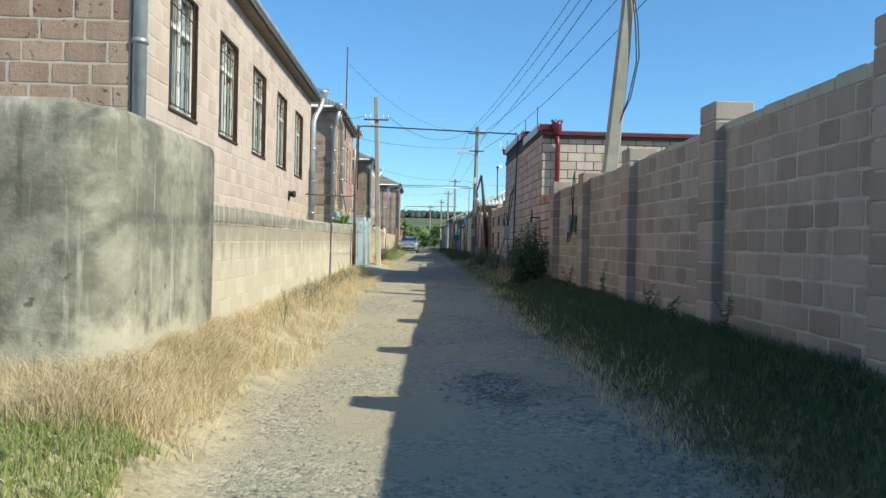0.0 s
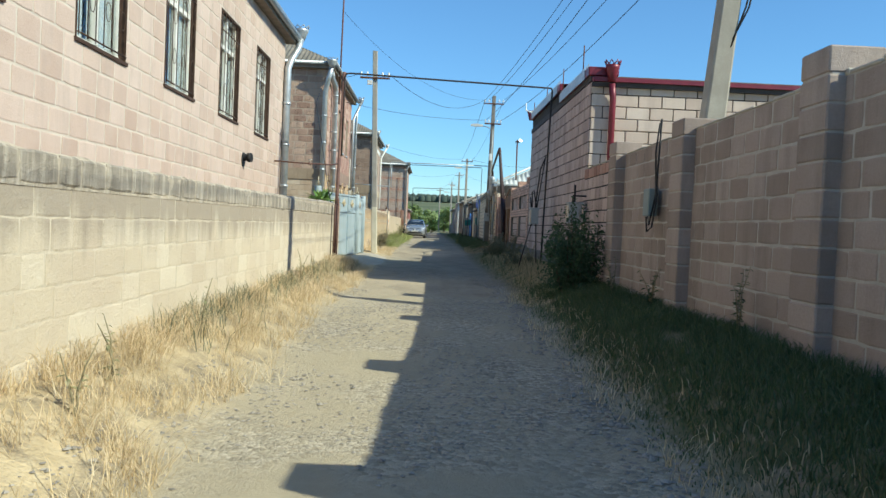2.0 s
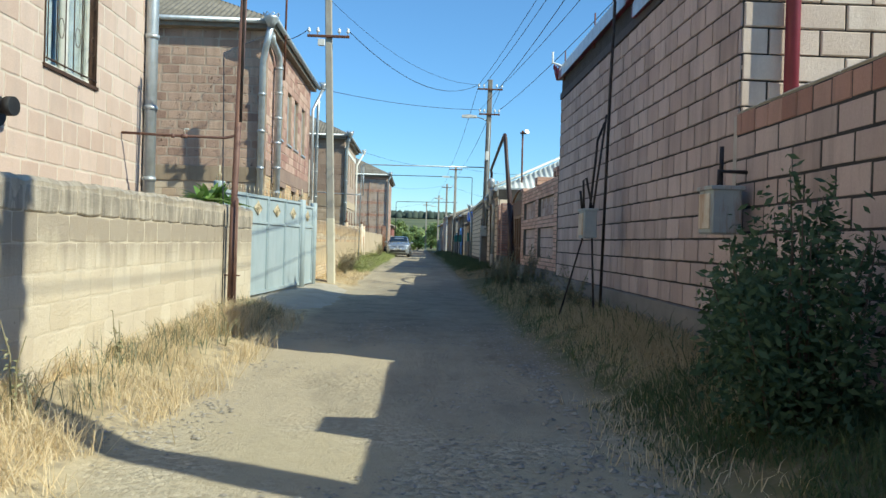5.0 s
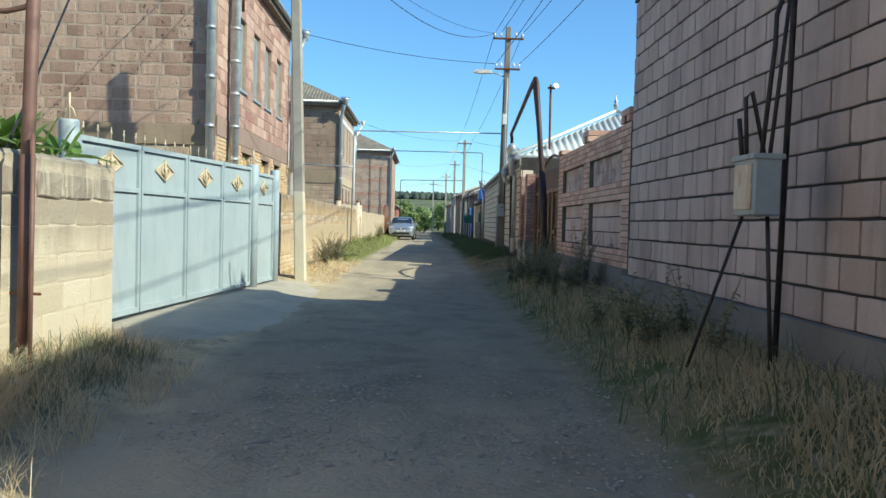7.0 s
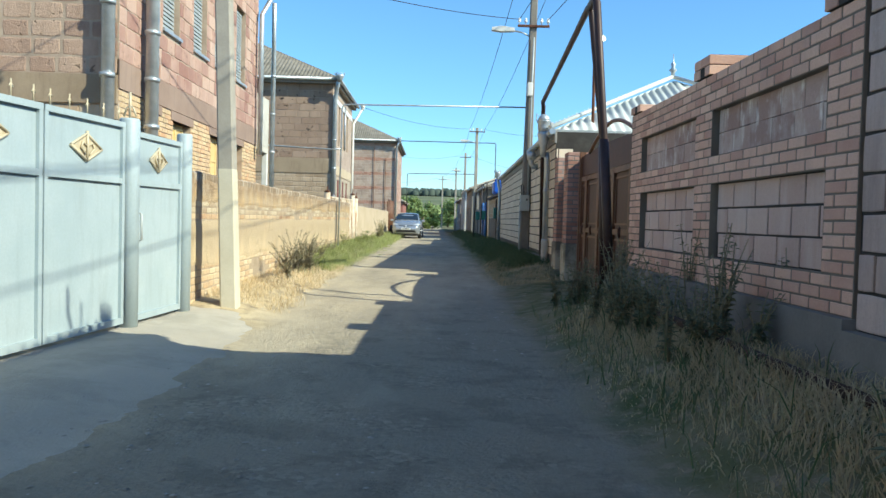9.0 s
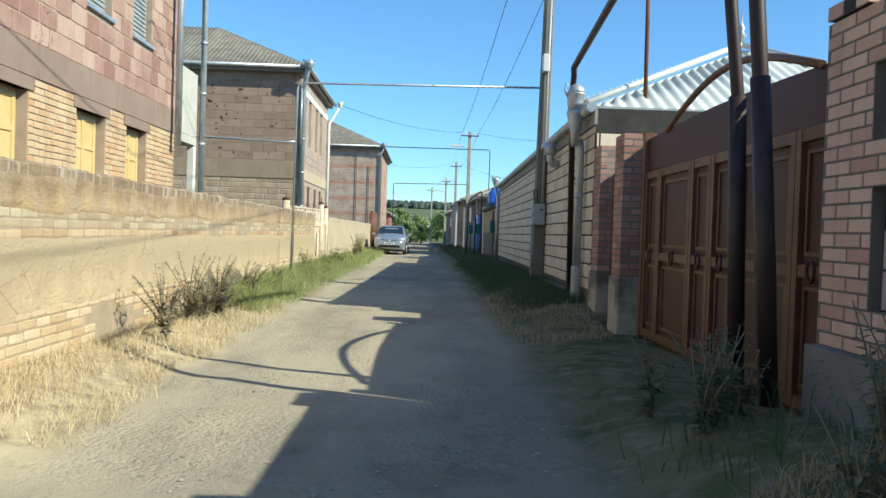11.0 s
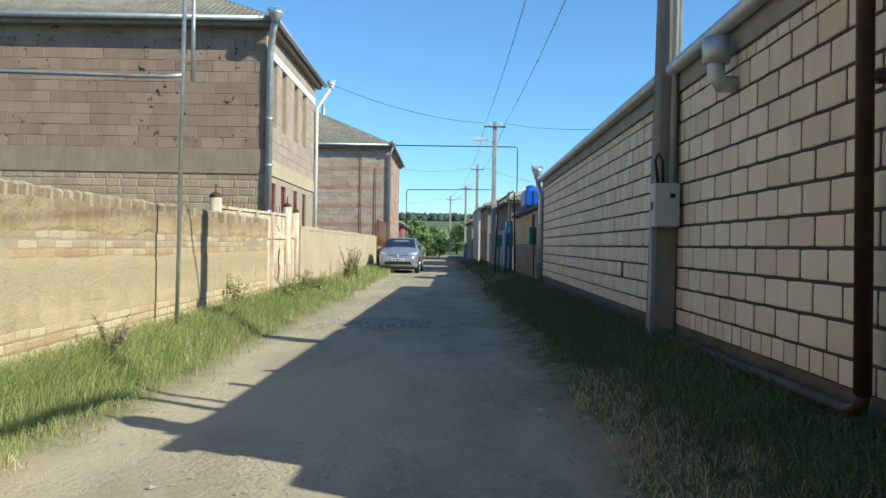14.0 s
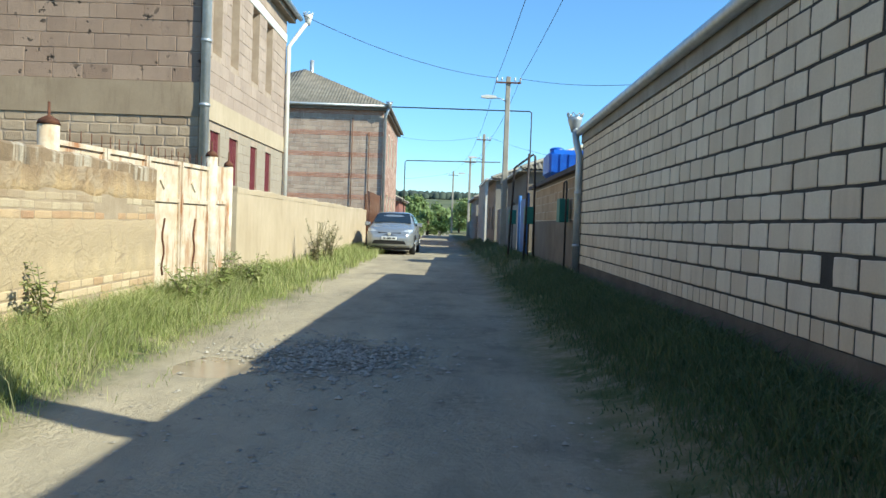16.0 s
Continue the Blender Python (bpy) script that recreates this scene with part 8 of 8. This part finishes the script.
def tree(x, y, h, r, seed, label, material, leaves=3200, leaf_size=0.16):
    rng = random.Random(seed)
    z = ground_z(x, y)
    t = thing("tree", (x, y, z), label, "tree", "trees at the end of the lane")
    part("trunk", Shape().tube([(x, y, z - 0.2), (x + 0.05, y, z + h * 0.25), (x + 0.1, y, z + h * 0.6), (x, y, z + h * 0.85)], [0.16, 0.13, 0.08, 0.03], 8), BARK, t)
    lobes = []
    for k in range(12):
        a, q = rng.uniform(0, 2 * math.pi), rng.uniform(0.22, 1.0)
        rad = r * math.sin(math.pi * min(0.95, q * 0.85 + 0.1)) * rng.uniform(0.4, 0.9)
        c = Vector((x + rad * math.cos(a), y + rad * math.sin(a), z + h * q * 0.92))
        part("limb", Shape().tube([(x + 0.05, y, z + h * q * 0.5), tuple(Vector((x, y, z + h * q * 0.6)).lerp(c, 0.5)), tuple(c)], [0.05, 0.03, 0.012], 5), BARK, t)
        lobes.append((c, r * rng.uniform(0.3, 0.5)))
    s = Shape()
    for k in range(leaves):
        c, rr = rng.choice(lobes)
        d = Vector((rng.gauss(0, 1), rng.gauss(0, 1), rng.gauss(0, 0.8))).normalized()
        p = c + d * rr * rng.uniform(0.3, 1.1)
        u = Vector((rng.gauss(0, 1), rng.gauss(0, 1), rng.gauss(0, 0.7))).normalized()
        w = u.cross(d).normalized()
        ln = leaf_size * rng.uniform(0.6, 1.4)
        s.add([p - u * ln, p + w * ln * 0.5, p + u * ln, p - w * ln * 0.5], [(0, 1, 2, 3)])
    part("crown", s, material, t, kind="stuff")


for k, (x, y, h, r) in enumerate(((-4.6, 128, 3.7, 1.9), (-2.0, 133, 4.1, 1.8), (0.2, 141, 3.4, 1.6), (4.2, 139, 4.3, 2.0), (-6.5, 140, 4.4, 2.2), (6.8, 143, 4.6, 2.2), (3.0, 152, 4.3, 2.0), (-0.6, 121, 2.3, 1.2), (-3.6, 150, 4.6, 2.2))):
    tree(x, y, h, r, 40 + k, "leafy green tree at the end of the lane", TREE_LEAF)
bush(-1.5, 119.0, 1.5, 0.9, 61, "rounded green bush at the end of the lane", TREE_LEAF, 1500, 0.1)
bush(0.6, 117.5, 1.9, 1.0, 62, "rounded green bush at the end of the lane", BUSH_LEAF2, 1700, 0.1)
bush(-3.2, 116.5, 1.8, 1.1, 63, "rounded green bush at the end of the lane", TREE_LEAF, 1600, 0.1)

# far wooded ridge, one mass of crowns
s = Shape()
fr = random.Random(9)
for k in range(2400):
    x, y = fr.uniform(-330, 330), fr.uniform(930, 1030)
    z = ground_z(x, y)
    h = fr.uniform(6, 11)
    n = 7
    v = [(x + h * 0.55 * math.cos(a * 2 * math.pi / n) * fr.uniform(0.7, 1.2), y + h * 0.55 * math.sin(a * 2 * math.pi / n), z + h * zz * fr.uniform(0.85, 1.1)) for zz in (0.15, 0.6) for a in range(n)] + [(x, y, z + h)]
    s.add(v, [(a, (a + 1) % n, n + (a + 1) % n, n + a) for a in range(n)] + [(n + a, n + (a + 1) % n, 2 * n) for a in range(n)], True)
tagged(new("far_woods", s.mesh("far_woods", FAR_WOOD)), "dark wooded ridge on the horizon", "woods", kind="stuff")
s = Shape()
for k in range(260):
    x, y = fr.uniform(-60, 60), fr.uniform(170, 420)
    z, h, n = ground_z(x, y), fr.uniform(1.5, 3.8), 7
    v = [(x + h * 0.7 * math.cos(a * 2 * math.pi / n) * fr.uniform(0.7, 1.2), y + h * 0.7 * math.sin(a * 2 * math.pi / n), z + h * zz * fr.uniform(0.85, 1.1)) for zz in (0.0, 0.6) for a in range(n)] + [(x, y, z + h)]
    s.add(v, [(a, (a + 1) % n, n + (a + 1) % n, n + a) for a in range(n)] + [(n + a, n + (a + 1) % n, 2 * n) for a in range(n)], True)
tagged(new("far_bushes", s.mesh("far_bushes", TREE_LEAF)), "scattered bushes on the far green slope", "bushes", kind="stuff")

# loose stones of the lane
s = Shape()
st = random.Random(21)
for k in range(30000):
    y = st.uniform(3, 26) if k < 25000 else st.uniform(26, 62)
    x = st.uniform(-1.5, 1.9)
    if noise.noise((x * 0.9, y * 0.6, 3.3)) < st.uniform(-0.1, 0.4):
        continue
    r = st.uniform(0.006, 0.019) * (1.5 if st.random() < 0.06 else 1)
    z = ground_z(x, y)
    q = [(x + r * math.cos(a) * st.uniform(0.7, 1.3), y + r * math.sin(a) * st.uniform(0.7, 1.3), z + r * 0.25) for a in (0, 1.26, 2.5, 3.8, 5.0)]
    s.add(q + [(x + r * st.uniform(-0.3, 0.3), y + r * st.uniform(-0.3, 0.3), z + r * st.uniform(0.45, 0.8))], [(i, (i + 1) % 5, 5) for i in range(5)])
for k in range(2600):
    if k < 1100:
        x, y = st.gauss(0.1, 0.42), st.gauss(50.6, 0.55)
    elif k < 1500:
        x, y = st.gauss(0.74, 0.2), st.gauss(7.25, 0.5)
    else:
        y = st.uniform(4, 22)
        x = 1.5 + 0.25 * noise.noise((y * 0.7, 3.0, 1.5)) + st.gauss(0, 0.1)
    r = st.uniform(0.01, 0.032)
    z = ground_z(x, y)
    q = [(x + r * math.cos(a) * st.uniform(0.7, 1.3), y + r * math.sin(a) * st.uniform(0.7, 1.3), z + r * 0.2) for a in (0, 1.26, 2.5, 3.8, 5.0)]
    s.add(q + [(x, y, z + r * st.uniform(0.5, 0.9))], [(i, (i + 1) % 5, 5) for i in range(5)])
tagged(new("gravel", s.mesh("gravel", PEBBLE)), "loose pale stones scattered on the lane", "stones", kind="stuff")
# puddle
s = Shape()
ring = [(-0.62 + 0.4 * math.cos(k * math.pi / 16), 50.0 + 0.62 * math.sin(k * math.pi / 16)) for k in range(32)]
pz = ground_z(-0.62, 50.0) + 0.036
s.add([(x, y, pz) for x, y in ring] + [(x, y, pz - 0.1) for x, y in ring], [tuple(range(32)), tuple(range(63, 31, -1))] + [(i, (i + 1) % 32, 32 + (i + 1) % 32, 32 + i) for i in range(32)])
solo("puddle", s, PUDDLE, "small muddy brown puddle beside the lane", "puddle")

# ---- right side beyond the outbuilding ----
R5 = thing("low_building", (3.65, 60.0, 0), "low brown rendered building with a flat dark roof", "building")
m5, l5 = face_frame((3.66, 59.75), (3.78, 69.5))
part("wall_core", Shape().box(0, -0.3, -0.1, l5, 0, 2.29, m5), RENDER_BROWN, R5)
blocks("block", part("wall_core", Shape().box(0.02, -0.28, 1.3, l5 - 0.02, 0.004, 2.22, m5), MORTAR, R5), (3.656, 59.75), (3.776, 69.5), 1.32, 4, 0.22, 0.42, BLOCK_MIXED2, 0.012, 0.008, wobble=0.1)
part("roof", Shape().prism([(0.16, 2.28), (0.16, 2.38), (-4.5, 2.75), (-4.5, 2.65)], "x", -0.1, l5 + 0.1, m5), ROOF_DARK, R5)
tk = thing("water_tank", (4.4, 66.2, 2.45), "bright blue plastic water tank on the roof", "water tank")
part("body", Shape().bevel_box(3.72, 65.4, 2.48, 4.88, 66.9, 3.2, 0.12), BLUE_BRIGHT, tk)
part("lid", Shape().lathe(4.0, 66.1, [(0.2, 3.19), (0.2, 3.27), (0.12, 3.31)], 14), BLUE_BRIGHT, tk)
for k in range(5):
    part("rib", Shape().bevel_box(3.82 + 0.23 * k, 65.37, 2.6, 3.78 + 0.23 * k, 65.41, 3.08, 0.015), BLUE_BRIGHT, tk)
g = thing("metal_gate", (3.5, 70.5, 0), "narrow bright blue steel gate", "gate")
for k in range(3):
    part("leaf", Shape().bevel_box(3.62, 69.6 + 0.8 * k, 0.1, 3.68, 70.36 + 0.8 * k, 2.05, 0.01), BLUE_GATE, g)
for y in (69.55, 72.05):
    part("post", Shape().tube([(3.6, y, 0), (3.6, y, 2.2)], 0.06, 10), BLUE_GATE, g)


def low_house(x0, x1, y0, y1, eave, label, wall_mat, roof_mat, posts=False):
    t = thing("low_house", (x0, y0, 0), label, "house")
    ops = [(y - y0, y - y0 + 0.9, 0.9, 2.1) for y in (y0 + 1.5, y0 + 4.5, y0 + 7.5) if y + 1.2 < y1]
    m, length = face_frame((x0, y0), (x0, y1))
    s = Shape()
    pierced(s, m, length, -0.1, eave, 0.25, ops)
    part("wall_core", s, wall_mat, t)
    s = Shape().box(x0 + 0.25, y0, -0.1, x1, y0 + 0.25, eave)
    part("wall_core", s, wall_mat, t)
    part("wall_core", Shape().box(x1 - 0.25, y0 + 0.25, -0.1, x1, y1, eave), wall_mat, t)
    part("wall_core", Shape().box(x0 + 0.25, y1 - 0.25, -0.1, x1 - 0.25, y1, eave), wall_mat, t)
    for o in ops:
        window(t, m, *o, 0.1, "plain", WHITE_PAINT)
    hip_roof(t, x0 - 0.25, x1 + 0.25, y0 - 0.3, y1 + 0.3, eave + 0.1, 0.42, roof_mat)
    half = min(x1 - x0 + 0.5, y1 - y0 + 0.6) / 2
    for cx, cy, dx, dy in ((x0 - 0.25, y0 - 0.3, 1, 1), (x1 + 0.25, y0 - 0.3, -1, 1), (x0 - 0.25, y1 + 0.3, 1, -1), (x1 + 0.25, y1 + 0.3, -1, -1)):
        part("hip_cap", Shape().tube([(cx, cy, eave + 0.14), (cx + dx * half, cy + dy * half, eave + 0.14 + 0.42 * half)], 0.07, 6), CONCRETE_LIGHT, t)
    part("gutter", Shape().tube([(x0 - 0.27, y0 - 0.3, eave + 0.06), (x0 - 0.27, y1 + 0.3, eave + 0.06)], 0.06, 8), ZINC, t)
    if posts:
        for y in (y0 + 0.2, y0 + 2.6, y0 + 5.2, y0 + 7.8):
            part("porch_post", Shape().bevel_box(x0 - 0.5, y, 0, x0 - 0.38, y + 0.12, eave, 0.01), WHITE_PAINT, t)
        part("porch_beam", Shape().box(x0 - 0.52, y0, eave, x0 - 0.36, y0 + 8.2, eave + 0.1), WHITE_PAINT, t)
    return t


low_house(3.85, 12.0, 72.5, 81.0, 3.05, "low grey house with a corrugated hipped roof", RENDER_BROWN, ROOF_GREY)
low_house(3.5, 11.0, 84.0, 95.5, 3.35, "low house with white porch posts and grey roof", RENDER_GREY, ROOF_GREY, True)
low_house(3.3, 10.0, 103.0, 114.0, 3.0, "far low house beside the lane", RENDER_GREY, ROOF_DARK)
for p0, p1, h, mat, label in (((3.55, 72.3), (3.6, 83.8), 1.9, RENDER_GREY, "grey rendered garden wall"), ((3.5, 95.6), (3.4, 103.0), 1.8, RENDER_BROWN, "brown rendered garden wall"), ((3.4, 114.0), (3.3, 126.0), 1.5, RENDER_GREY, "far grey garden wall")):
    free_wall("garden_wall", p0, p1, -0.1, h, 0.2, mat, label)
sg = thing("sign_board", (3.35, 86.0, 1.2), "small white board on the wall", "sign")
part("board", Shape().bevel_box(3.2, 86.0, 1.5, 3.24, 87.2, 1.62, 0.01), WHITE_PAINT, sg)
part("post", Shape().tube([(3.22, 86.1, 0), (3.22, 86.1, 1.6)], 0.03, 8), WHITE_PAINT, sg)

# ---- left side beyond the plastered wall ----
bg = thing("metal_gate", (-2.3, 80.0, 0), "tall brown steel gate behind the parked car", "gate")
for k in range(6):
    part("leaf", Shape().bevel_box(-2.34, 77.6 + 1.15 * k, 0.05, -2.29, 78.7 + 1.15 * k, 2.25, 0.01), GATE_BROWN, bg)
    for j in range(4):
        part("bar", Shape().tube([(-2.27, 77.75 + 1.15 * k + 0.27 * j, 0.1), (-2.27, 77.75 + 1.15 * k + 0.27 * j, 2.4)], 0.014, 5), GATE_BROWN, bg)
low_house(-9.0, -2.2, 101.0, 110.0, 2.6, "far low house with a red wall", RENDER_RED, ROOF_DARK)
free_wall("garden_wall", (-2.1, 101.0), (-2.2, 97.1), -0.1, 1.7, 0.2, RENDER_GREY, "grey rendered garden wall")
free_wall("garden_wall", (-2.6, 84.9), (-2.55, 84.5), -0.1, 1.6, 0.2, PLASTER, "short plastered wall beside the house")
ty = thing("tyre", (-1.95, 75.5, 0.1), "old black tyre leaning by the wall", "tyre")
part("rubber", Shape().tube([(-1.95 + 0.02 * math.cos(a), 75.6 + 0.26 * math.sin(a), 0.38 + 0.26 * math.cos(a)) for a in [k * math.pi / 10 for k in range(21)]], 0.085, 10), BLACK, ty)
# plain back of the place, behind the start
free_wall("garden_wall", (-30.0, -24.0), (30.0, -24.0), -0.1, 2.2, 0.3, RENDER_GREY, "plain grey wall closing the lane behind")

# ---- masonry pieces, last ----
lay_all()
